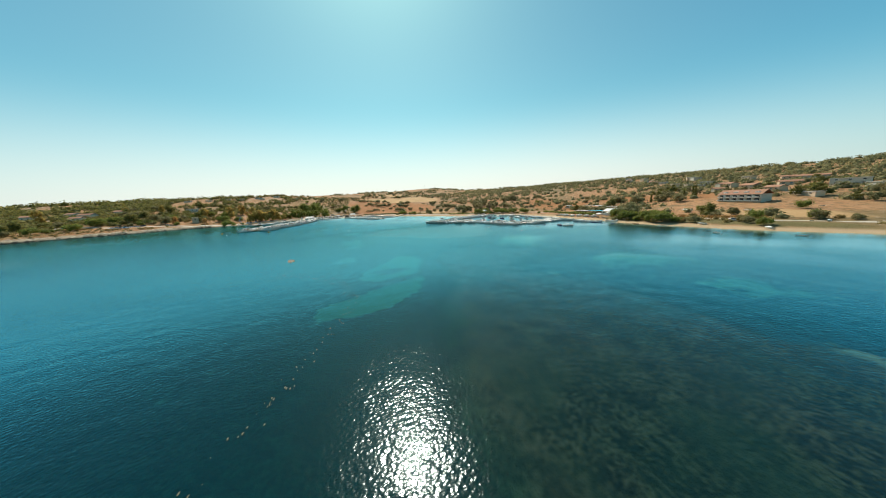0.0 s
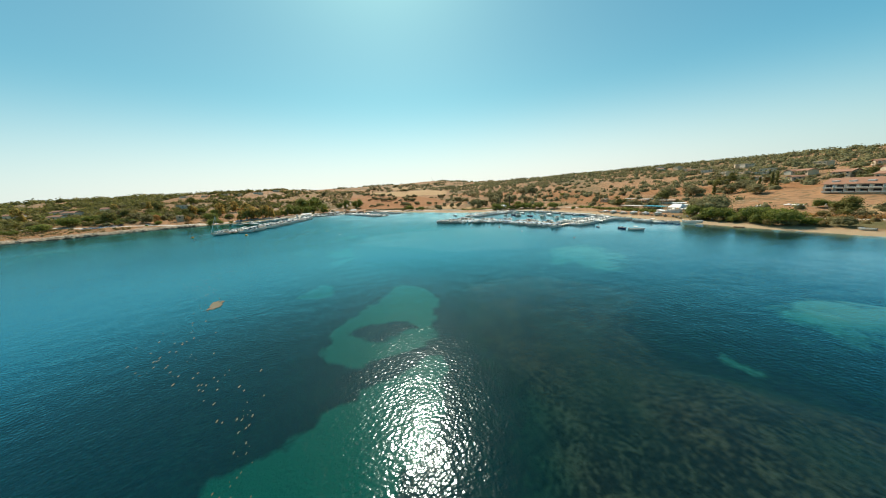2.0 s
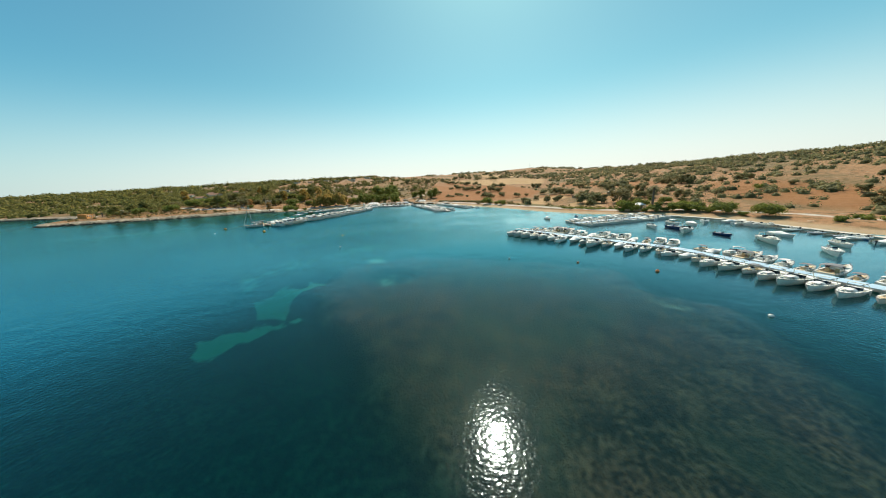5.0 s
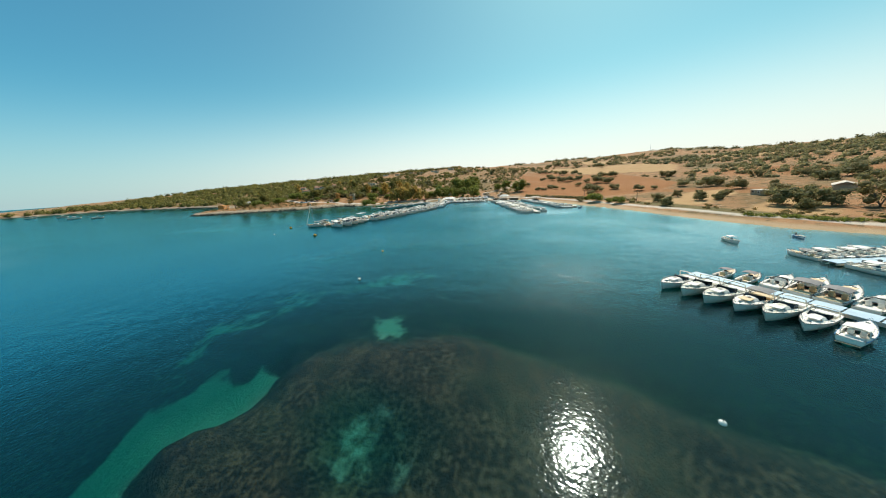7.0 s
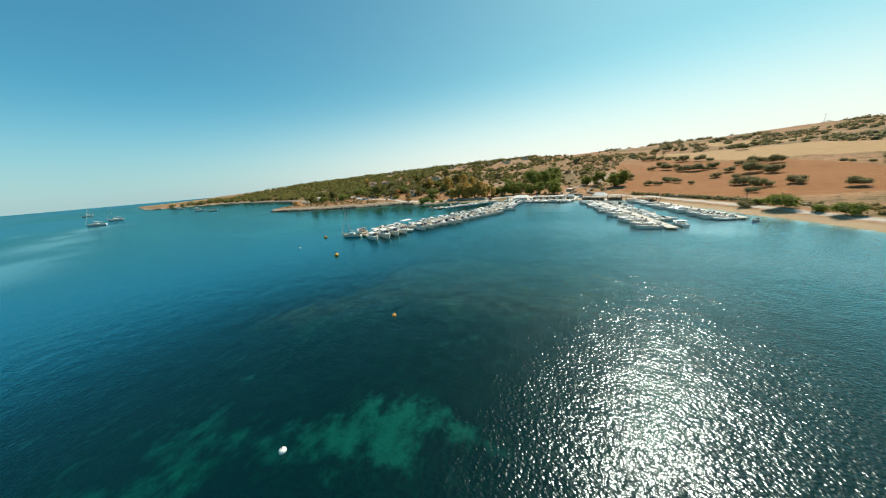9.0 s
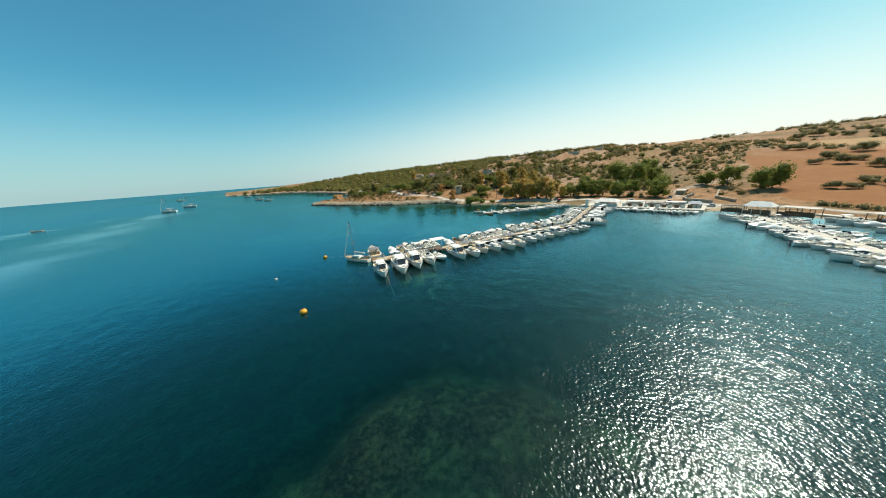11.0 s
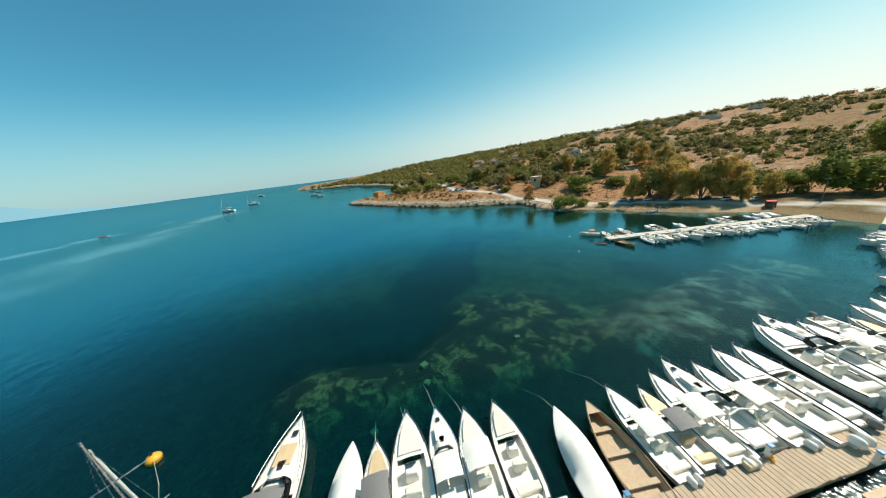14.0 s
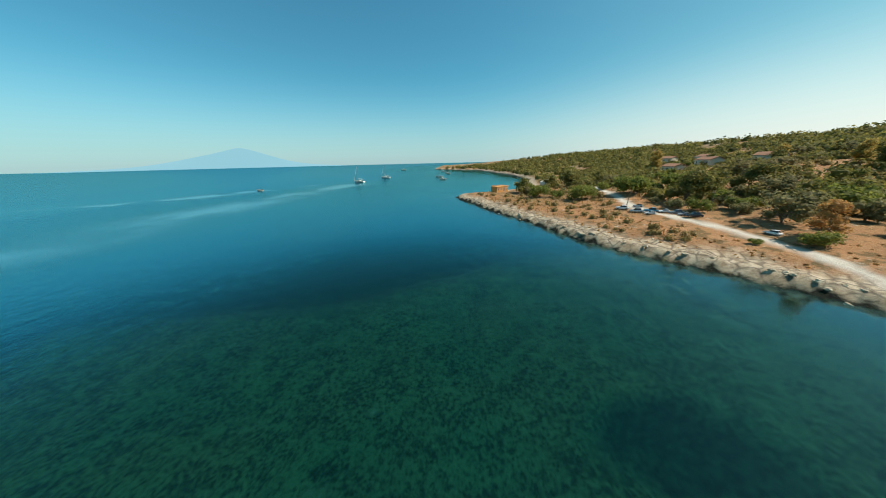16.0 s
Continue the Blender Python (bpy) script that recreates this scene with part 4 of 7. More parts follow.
def open_boat(length, beam, hull=GELCOAT, pads=CANVAS, top=None, motors=1, floor=DECK):
    thing = empty("motorboat", "", "")
    rows = hull_rows(length, beam, 0.68, 0.4, 0.55)
    add_hull(thing, rows, hull)
    add_deck(thing, rows, hull, (0.06, 0.54), 0.34, floor)
    b = beam
    bm = box(B(), 0, -0.04 * length, 0.34, b * 0.34, 0.55, 0.62, 0.05, 0.85)
    part("console", bm, hull, thing, smooth=40)
    bm = slab_on(B(), -0.04 * length + 0.16, -0.04 * length + 0.02, b * 0.30, b * 0.26, 0.95, 1.25, 0.015)
    part("windscreen", bm, GLASS, thing)
    bm = box(B(), 0, -0.19 * length, 0.30, b * 0.38, 0.42, 0.46, 0.06)
    box(bm, 0, -0.19 * length - 0.2, 0.70, b * 0.38, 0.1, 0.34, 0.04)
    part("helm_seat", bm, pads, thing, smooth=40)
    bm = box(B(), 0, -0.38 * length, 0.30, b * 0.66, 0.40, 0.32, 0.05)
    part("stern_seat", bm, pads, thing)
    bm = B()
    ys = (0.10, 0.20, 0.30, 0.38)
    loft(bm, [[(-w, y * length, 0.76 + 0.05 * k), (w, y * length, 0.76 + 0.05 * k), (w, y * length, 0.86 + 0.05 * k), (-w, y * length, 0.86 + 0.05 * k)] for k, (y, w) in enumerate(zip(ys, (b * 0.30, b * 0.26, b * 0.19, b * 0.08)))], close=True)
    part("bow_cushion", bm, pads, thing, smooth=40)
    add_rail(thing, rows, 0.6, 0.2)
    for k in range(motors):
        outboard(thing, (k - (motors - 1) / 2) * 0.42, -length / 2, 0.35, CANVAS if motors > 1 else GREY_CANVAS)
    if top:
        bimini(thing, -0.08 * length, 0.68, b * 0.78, 0.26 * length, 1.12, top)
    return thing


def inflatable(length, beam, tubes=GREY_TUBE, pads=CANVAS):
    thing = empty("inflatable_boat", "", "")
    r = 0.24
    path = [(-beam / 2 + r, -length / 2, 0.36)]
    for k in range(9):
        a = math.pi * k / 8
        path.append((-(beam / 2 - r) * math.cos(a), length * (0.16 + 0.30 * math.sin(a) ** 0.8), 0.36 + 0.20 * math.sin(a)))
    path.append((beam / 2 - r, -length / 2, 0.36))
    bm = tube(B(), path, r, 8)
    part("tube", bm, tubes, thing, smooth=60)
    rows = hull_rows(length * 0.96, beam * 0.72, 0.34, 0.4, 0.5, 0.75, 8)
    bm = B()
    loft(bm, rows)
    loft(bm, [[a, b] for a, b in gunwale(rows, 0, 0.02)], ends=False)
    part("hull", bm, GELCOAT, thing, smooth=45)
    bm = box(B(), 0, -0.02 * length, 0.34, 0.62, 0.5, 0.62, 0.06, 0.8)
    part("console", bm, GELCOAT, thing, smooth=40)
    bm = slab_on(B(), -0.02 * length + 0.16, -0.02 * length + 0.04, 0.5, 0.42, 0.95, 1.2, 0.015)
    part("windscreen", bm, GLASS, thing)
    bm = box(B(), 0, -0.2 * length, 0.34, 0.8, 0.5, 0.4, 0.06)
    part("helm_seat", bm, pads, thing, smooth=40)
    bm = cushion(B(), 0, 0.24 * length, 0.42, beam * 0.44, 0.2 * length, 0.12)
    part("bow_cushion", bm, pads, thing)
    outboard(thing, 0, -length / 2, 0.30)
    return thing


def rowing_boat(length, beam, hull=GELCOAT, inside=VARNISH, motor=False):
    thing = empty("wooden_boat", "", "")
    rows = hull_rows(length, beam, 0.46, 0.55, 0.45, 0.7)
    add_hull(thing, rows, hull, inside)
    bm = B()
    loft(bm, [[(r[0][0] * 0.93, r[0][1], r[0][2] - 0.02), (r[0][0] * 0.8, r[0][1], 0.14), (r[-1][0] * 0.8, r[0][1], 0.14), (r[-1][0] * 0.93, r[0][1], r[0][2] - 0.02)] for r in rows[:-1]])
    bmesh.ops.delete(bm, geom=[f for f in bm.faces if len(f.verts) == 4 and abs(f.normal.y) > 0.9], context="FACES_ONLY")
    bmesh.ops.reverse_faces(bm, faces=bm.faces[:])
    part("lining", bm, inside, thing)
    for u in (-0.28, -0.02, 0.22):
        bm = box(B(), 0, u * length, 0.30, beam * (0.84 if u < 0.1 else 0.70), 0.22, 0.05, 0.01)
        part("thwart", bm, TEAK, thing)
    bm = B()
    fore = [r for r in rows if r[0][1] > 0.30 * length]
    loft(bm, [[(r[0][0] * 0.95, r[0][1], r[0][2]), (r[-1][0] * 0.95, r[0][1], r[0][2])] for r in fore], ends=False)
    part("foredeck", bm, TEAK, thing)
    if motor:
        outboard(thing, 0, -length / 2, 0.2)
    return thing


def covered_boat(length, beam, cover=CANVAS, hull=GELCOAT):
    thing = empty("covered_boat", "", "")
    rows = hull_rows(length, beam, 0.72, 0.4, 0.52)
    add_hull(thing, rows, hull)
    bm = B()
    shell = []
    for k, r in enumerate(rows):
        u = k / (len(rows) - 1)
        hump = 0.10 + 0.62 * math.exp(-((u - 0.42) / 0.2) ** 2) + 0.16 * math.exp(-((u - 0.1) / 0.1) ** 2)
        w, y, z = r[-1][0] + 0.03, r[0][1], r[0][2]
        shell.append([(-w, y, z - 0.14), (-w, y, z + 0.02), (-w * 0.45, y, z + hump * 0.72), (0, y, z + hump), (w * 0.45, y, z + hump * 0.72), (w, y, z + 0.02), (w, y, z - 0.14)])
    loft(bm, shell)
    part("cover", bm, cover, thing, "taut boat cover", smooth=60)
    outboard(thing, 0, -length / 2, 0.35)
    return thing


def sailing_yacht(length, beam, mast_high, deck=TEAK, sails=CANVAS):
    thing = empty("sailing_yacht", "", "")
    rows = hull_rows(length, beam, 0.62, 0.3, 0.42, 0.72, 12)
    add_hull(thing, rows, GELCOAT, TEAK)
    add_deck(thing, rows, deck, (0.06, 0.3), 0.3, TEAK)
    bm = cabin(B(), -0.16 * length, 0.22 * length, beam * 0.56, beam * 0.34, 0.68, 0.32, 0.1 * length, 0.02 * length, 0.05, 0.85)
    part("coachroof", bm, GELCOAT, thing, smooth=40)
    for s in (-1, 1):
        bm = box(B(), s * beam * 0.27, 0.02 * length, 0.80, 0.03, 0.2 * length, 0.12, 0.005)
        part("cabin_window", bm, GLASS, thing)
    bm = rod(B(), (0, 0.08 * length, 0.7), (0, 0.08 * length, mast_high), 0.075, 0.05, 7)
    mast = part("mast", bm, STEEL, thing, "tall aluminium mast")
    for f in (0.45, 0.72):
        bm = rod(B(), (-beam * 0.42, 0.08 * length, mast_high * f), (beam * 0.42, 0.08 * length, mast_high * f), 0.03, sides=5)
        part("spreader", bm, STEEL, mast)
    bm = rod(B(), (0, 0.07 * length, 1.5), (0, -0.34 * length, 1.45), 0.05, sides=6)
    part("boom", bm, STEEL, thing)
    bm = tube(B(), [(0, 0.06 * length, 1.66), (0.02, -0.1 * length, 1.64), (0, -0.32 * length, 1.58)], 0.12, 7)
    part("furled_sail", bm, sails, thing, smooth=60)
    bm = B()
    for a in ((0, 0.5 * length, 0.8), (0, -0.5 * length, 0.6), (beam * 0.46, 0.06 * length, 0.66), (-beam * 0.46, 0.06 * length, 0.66)):
        rod(bm, a, (0, 0.08 * length, mast_high - 0.1), 0.012, sides=4)
    part("rigging", bm, STEEL, thing)
    bm = tube(B(), [(0, 0.49 * length, 0.95), (0, 0.3 * length, mast_high * 0.5), (0, 0.11 * length, mast_high * 0.93)], 0.06, 6)
    part("furled_jib", bm, sails, thing, smooth=60)
    add_rail(thing, rows, 0.75, 0.45)
    bm = B()
    tube(bm, [(-beam * 0.4, -0.3 * length, 0.6), (-beam * 0.4, -0.3 * length, 1.1), (-beam * 0.36, -0.48 * length, 1.1), (beam * 0.36, -0.48 * length, 1.1), (beam * 0.4, -0.3 * length, 1.1), (beam * 0.4, -0.3 * length, 0.6)], 0.02, 4)
    part("pushpit", bm, STEEL, thing)
    return thing


# Models of each kind; every one of them is then moored somewhere as a copy.
FLEET = {
    "cruiser": [cabin_cruiser(7.2, 2.5), cabin_cruiser(7.4, 2.55, GELCOAT, TAN, GELCOAT), cabin_cruiser(7.8, 2.65, GELCOAT, CANVAS)],
    "sport": [sport_cruiser(7.6, 2.6), sport_cruiser(7.9, 2.65, GELCOAT, TAN, GREY_CANVAS), sport_cruiser(7.3, 2.5, GELCOAT, CANVAS, CANVAS, BLUE), sport_cruiser(7.5, 2.55, CREAM, CANVAS, None)],
    "open": [open_boat(5.6, 2.0, GELCOAT, CANVAS, None, 1), open_boat(5.8, 2.05, GELCOAT, CREAM, CANVAS, 2), open_boat(5.4, 1.95, GELCOAT, CREAM, None, 2), open_boat(5.5, 2.0, GELCOAT, TAN, GREY_CANVAS, 1),
             open_boat(5.2, 1.9, GELCOAT, CANVAS, TEAL, 1), open_boat(5.6, 2.0, GELCOAT, CANVAS, ORANGE, 1), open_boat(5.3, 1.9, NAVY, CANVAS, None, 1)],
    "rib": [inflatable(5.0, 2.0), inflatable(4.8, 1.9, CANVAS), inflatable(4.6, 1.8, NAVY)],
    "row": [rowing_boat(4.2, 1.6), rowing_boat(4.6, 1.7, VARNISH, TEAK), rowing_boat(4.0, 1.5, BLUE, GELCOAT, True), rowing_boat(4.4, 1.6, GELCOAT, TEAK, True)],
    "cover": [covered_boat(5.4, 2.0), covered_boat(5.0, 1.9, CREAM), covered_boat(5.6, 2.0, BLUE), covered_boat(5.2, 1.95, GREY_CANVAS)],
    "yacht": [sailing_yacht(5.6, 2.1, 7.4)],
}
SAYS = {
    "cruiser": ["white cabin cruiser with tan foredeck sun pads", "white cabin cruiser with cream foredeck sun pads", "white cabin cruiser with pale sun pads and hardtop"],
    "sport": ["sleek white sport cruiser with radar arch", "white sport cruiser with grey bimini and tan seats", "white sport cruiser with white bimini, blue rail", "cream sport cruiser with an open cockpit"],
    "open": ["small white open motorboat with one outboard motor", "white motorboat under a white bimini, twin outboards", "white motorboat with cream cushions and twin outboards", "white motorboat with tan seats under grey bimini", "white motorboat under a turquoise sun top", "white motorboat under an orange sun top", "dark blue open motorboat with white cushions"],
    "rib": ["grey inflatable boat with white console and outboard", "white inflatable boat with console and outboard", "dark inflatable boat with white console"],
    "row": ["white wooden boat with brown inside and thwarts", "varnished brown wooden boat with bare thwarts", "small blue wooden boat with an outboard motor", "small white wooden boat with outboard and thwarts"],
    "cover": ["white motorboat under a taut white cover", "white motorboat under a taut cream cover", "white motorboat under a blue cover", "white motorboat under a dark grey cover"],
    "yacht": ["white sailing yacht with teak deck and bare mast"],
}
CATEGORY = {"cruiser": "boat", "sport": "boat", "open": "boat", "rib": "inflatable boat", "row": "boat", "cover": "boat", "yacht": "sailing boat"}
used = set()


def moor(kind, which, x, y, turn, size=1.0, group="", where="", z=0.0, longer=1.0):
    """Moors a boat at a place of the plan, its bow turned by degrees from +y."""
    model = FLEET[kind][which]
    rock = random.uniform(-1.5, 1.5)
    m = Matrix.Translation((x * K, y * K, z)) @ Euler((0, radians(rock), radians(turn))).to_matrix().to_4x4() @ Matrix.Diagonal((size, size * longer, size, 1))
    if model in used:
        ob = copy_thing(model, m)
    else:
        used.add(model)
        ob = model
        ob.matrix_basis = m
    says = SAYS[kind][which]
    if len((says + " " + where).split()) <= 12:
        says = says + " " + where
    return tagged(ob, says.strip(), CATEGORY[kind], group)


# ---- piers ----
def deck_piece(name, bm_size, material):
    bm = box(B(), 0, 0, -0.05, bm_size[0], bm_size[1], 0.05, 0.008)
    return mesh_of(name, bm, material)


def pier(name, legs, width, material, label, planks=0.0, high=0.5, posts=True, beam_material=None):
    """A walkway along the legs of a bent line of the plan, width in metres, laid with planks or slabs."""
    thing = empty(name, label, "pier", kind="structure")
    pile_no = 0
    for (ax, ay), (bx, by) in zip(legs, legs[1:]):
        a, b = Vector((ax * K, ay * K, 0)), Vector((bx * K, by * K, 0))
        d = b - a
        long, turn = d.length, math.atan2(d.y, d.x)
        frame_m = Matrix.Translation(a) @ Matrix.Rotation(turn, 4, "Z")
        bm = B()
        for s in (-1, 0, 1):
            box(bm, long / 2, s * (width / 2 - 0.08), high - 0.30, long, 0.12, 0.24, 0.01)
        beam = part("beam", bm, beam_material or material, thing)
        beam.matrix_basis = frame_m
        if posts:
            bm = B()
            k = 1.0
            while k < long:
                for s in (-1, 1):
                    rod(bm, (k, s * (width / 2 - 0.2), -3.0), (k, s * (width / 2 - 0.2), high - 0.28), 0.11, 0.11, 7)
                k += 4.0
            pile = part("piles", bm, beam_material or material, thing)
            pile.matrix_basis = frame_m
        piece = planks or 1.6
        mesh = deck_piece("plank" if planks else "slab", (piece * 0.94, width, 0.05), material)
        count = int(long / piece)
        for i in range(count):
            ob = new("plank" if planks else "slab", mesh)
            ob.parent = thing
            wob = random.uniform(-0.03, 0.03) if planks else 0
            ob.matrix_basis = frame_m @ Matrix.Translation((piece * (i + 0.5), wob, high + random.uniform(-0.008, 0.008)))
    return thing


MAIN_PIER = [(3.2, -7.6), (66.5, -29.6), (106.5, -22.0)]
PIER_STEP = (19.5, -13.27)
pier("wooden_pier", [MAIN_PIER[0], PIER_STEP], 2.0, PLANK, "wide sun-bleached plank head of the pier", 0.26)
pier("wooden_pier", [PIER_STEP, MAIN_PIER[1]], 1.3, PLANK, "narrow sun-bleached plank walkway on piles", 0.26)
pier("wooden_pier", MAIN_PIER[1:], 1.22, PLANK, "narrow sun-bleached plank walkway to the shore", 0.26)
pier("north_pontoon", [(73, 14), (113, -9)], 1.5, CONCRETE, "pale narrow pontoon with small boats on both sides", high=0.42)
pier("middle_pontoon", [(38.5, -97), (105, -69)], 1.9, CONCRETE, "pale concrete pontoon crowded with boats", high=0.45)
pier("beach_pontoon", [(57, -113.5), (65, -110.5), (85, -100), (104, -90), (110, -83)], 1.5, CONCRETE, "pale pontoon close along the beach", high=0.45)
pier("outer_pontoon", [(-37, -122.5), (-64, -147), (-91, -156)], 1.5, FLOAT, "pale blue floating pontoon lined with boats", high=0.42, beam_material=CONCRETE)
pier("inner_pontoon", [(-27.5, -143), (-15.5, -180)], 1.4, FLOAT, "pale blue pontoon reaching out from the beach", high=0.42, beam_material=CONCRETE)
pier("side_pontoon", [(-90, -155), (-84, -186)], 1.4, CONCRETE, "pale pontoon joining the outer one to the beach", high=0.42)
pier("shore_pontoon", [(-16, -181), (-32, -189), (-60, -191), (-84, -188)], 1.3, CONCRETE, "pale pontoon along the beach edge", high=0.42)


def row_along(a, b, side, gap, kinds, reach, group, where, skip=(), angle=0.0, start=0.0, stop=1.0, sizes=(0.92, 1.05), offset=1.1):
    """Boats side by side along a pier from a to b of the plan, stern to the pier, gap in metres."""
    a, b = Vector(a), Vector(b)
    d = b - a
    long = d.length * K
    d.normalize()
    out = Vector((-d.y, d.x)) * side
    turn = math.degrees(math.atan2(out.y, out.x)) - 90 + angle
    k, i = start * long, 0
    while k < stop * long:
        k += gap / 2 * random.uniform(0.92, 1.08)
        if i not in skip:
            kind, which = random.choice(kinds)
            size = random.uniform(*sizes)
            half = FLEET_LENGTH[kind] / 2 * size
            p = a + d * (k / K) + out * ((offset + half) / K)
            moor(kind, which, p.x, p.y, turn + random.uniform(-3, 3) + (180 if random.random() < reach else 0), size, group, where)
        k += gap / 2 * random.uniform(0.92, 1.08)
        i += 1


FLEET_LENGTH = {"cruiser": 7.4, "sport": 7.6, "open": 5.6, "rib": 4.9, "row": 4.3, "cover": 5.3, "yacht": 5.6}
SMALL = [("open", 0), ("open", 1), ("open", 2), ("open", 3), ("open", 0), ("cover", 0), ("rib", 0), ("rib", 1), ("open", 0), ("cover", 1), ("open", 1), ("cover", 0), ("sport", 0), ("open", 2), ("open", 0), ("cover", 0)]
TINY = [("row", 0), ("row", 3), ("rib", 1), ("open", 0), ("cover", 0), ("row", 2), ("open", 2), ("rib", 0), ("open", 1)]
PACKED = [("open", 0), ("open", 1), ("open", 2), ("open", 3), ("open", 1), ("open", 0), ("rib", 1), ("open", 2), ("cover", 0)]
BOWS_OUT = [("sport", 0), ("sport", 1), ("open", 1), ("sport", 0), ("sport", 3), ("cover", 0), ("sport", 2), ("open", 3)]
random.seed(11)

# The head of the wooden pier: large boats towards open water, one by one.
HEAD = "boats along the wooden pier"
ON = "moored at the wooden pier"


def berth(kind, which, x, y, ox, oy, size=1.0, longer=1.0):
    """A berth from the middle of the stern to the bow, both on the plan."""
    moor(kind, which, (x + ox) / 2, (y + oy) / 2, math.degrees(math.atan2(oy - y, ox - x)) - 90, size, HEAD, ON, longer=longer)

# Berth by berth from the pier's head inwards.
berth("cruiser", 0, 3.0, -11.2, -0.1, -19.6, 0.86)
berth("cruiser", 2, 7.8, -12.0, 3.7, -21.2, 0.97)
berth("cruiser", 1, 11.6, -12.5, 7.7, -21.6, 0.95)
berth("open", 2, 14.5, -13.7, 11.3, -22.2, 1.15)
berth("rib", 1, 16.5, -14.6, 15.5, -21.0, 0.95)
berth("cruiser", 1, 21.7, -16.2, 18.4, -25.6, 0.95)
berth("sport", 1, 25.0, -17.4, 21.7, -26.9, 0.94)
berth("cruiser", 0, 28.1, -18.5, 25.0, -27.3, 0.90)
berth("sport", 0, 31.3, -19.6, 28.2, -28.5, 0.88)
berth("sport", 3, 34.7, -20.8, 31.3, -30.7, 0.98)
berth("sport", 1, 38.1, -21.9, 34.7, -31.7, 0.96)
berth("sport", 0, 42.9, -23.6, 40.0, -32.0, 0.83)
berth("sport", 2, 46.3, -24.8, 43.7, -32.3, 0.80)
berth("sport", 0, 49.5, -25.9, 46.9, -33.3, 0.80)
berth("cruiser", 2, 53.4, -27.3, 51.1, -33.9, 0.76)
berth("sport", 2, 56.1, -28.2, 53.9, -34.6, 0.74)
berth("sport", 1, 58.8, -29.2, 56.5, -35.9, 0.74)
berth("sport", 3, 61.7, -30.2, 59.6, -36.8, 0.72)
berth("sport", 0, 64.5, -31.1, 62.4, -37.2, 0.70)
berth("sport", 1, 5.0, -6.1, 8.8, 3.6, 0.97, 1.03)
berth("cover", 0, 10.0, -7.2, 12.2, -1.3, 0.83, 1.03)
berth("open", 3, 12.2, -8.5, 13.9, -2.2, 0.82, 1.03)
berth("open", 2, 14.4, -8.9, 16.6, -1.9, 0.92, 1.03)
berth("sport", 2, 16.7, -10.1, 19.4, -1.4, 0.84, 1.03)
berth("open", 1, 18.8, -10.7, 21.0, -4.1, 0.88, 1.03)
berth("open", 2, 21.4, -11.2, 23.4, -5.1, 0.79, 1.03)
berth("cover", 0, 24.5, -14.3, 27.5, -7.7, 0.97, 1.03)
berth("row", 1, 27.2, -15.6, 29.8, -9.4, 1.09, 1.03)
berth("open", 1, 30.1, -16.1, 32.6, -9.0, 0.94, 1.03)
berth("open", 3, 32.0, -17.0, 34.8, -10.2, 0.93, 1.03)
berth("open", 1, 34.0, -17.5, 37.0, -10.3, 0.98, 1.03)
berth("sport", 0, 36.1, -18.4, 39.5, -10.0, 0.84, 1.03)
berth("open", 1, 38.5, -19.2, 41.1, -11.9, 0.97, 1.03)
berth("open", 2, 40.9, -20.0, 43.8, -12.9, 0.96, 1.03)
berth("open", 0, 43.3, -20.7, 46.2, -13.4, 0.99, 1.03)
moor("yacht", 0, 1.6, -2.3, 27, 1.02, HEAD, ON)
row_along(MAIN_PIER[0], MAIN_PIER[1], 1, 1.75, SMALL + [("sport", 0)], 0.05, HEAD, ON, start=0.68, stop=0.985, offset=1.5, angle=-8)
row_along(MAIN_PIER[1], MAIN_PIER[2], 1, 1.5, SMALL, 0.05, HEAD, ON, start=0.12, stop=0.93, offset=0.95, sizes=(0.68, 0.8))
row_along(MAIN_PIER[1], MAIN_PIER[2], -1, 1.95, SMALL + [("sport", 2), ("sport", 0)], 0.05, HEAD, ON, start=0.06, stop=0.95, offset=0.95, sizes=(0.8, 0.95))
row_along((73, 14), (113, -9), -1, 1.2, PACKED, 0.2, "boats at the north pontoon", "at a narrow pontoon", start=0.13, stop=0.93, sizes=(0.55, 0.68), offset=0.95)
row_along((73, 14), (113, -9), 1, 1.5, TINY, 0.2, "boats at the north pontoon", "at a narrow pontoon", start=0.02, stop=0.9, sizes=(0.55, 0.68), offset=0.95, skip=(3, 4, 7, 9, 10, 14, 15))
moor("row", 1, 72.5, 9.5, 160, 0.65, "boats at the north pontoon", "at a pontoon's end")
moor("row", 0, 70.0, 13.5, 40, 0.65, "boats at the north pontoon", "at a pontoon's end")
moor("open", 5, 74.5, 19.0, 30, 0.6, "boats at the north pontoon", "at a pontoon's end")
row_along((38.5, -97), (105, -69), 1, 1.75, SMALL, 0.1, "boats at the middle pontoon", "at a concrete pontoon", start=0.02, stop=0.93, sizes=(0.72, 0.92))
row_along((38.5, -97), (105, -69), -1, 1.5, SMALL, 0.1, "boats at the middle pontoon", "at a concrete pontoon", start=0.16, stop=0.90, sizes=(0.55, 0.68))
moor("sport", 2, 45.5, -98.6, -67, 0.78, "boats at the middle pontoon", "alongside a concrete pontoon")
moor("sport", 0, 74.0, -76.0, 110, 0.95, "boats at the middle pontoon", "alongside a concrete pontoon")
row_along((57, -113.5), (104, -90), 1, 1.5, TINY + SMALL, 0.1, "boats at the beach pontoon", "at a pontoon by the beach", start=0.0, stop=0.97, sizes=(0.75, 0.92), offset=0.95)
moor("row", 2, 54.5, -115.0, 65, 1.1, "boats at the beach pontoon", "at a pontoon's end")
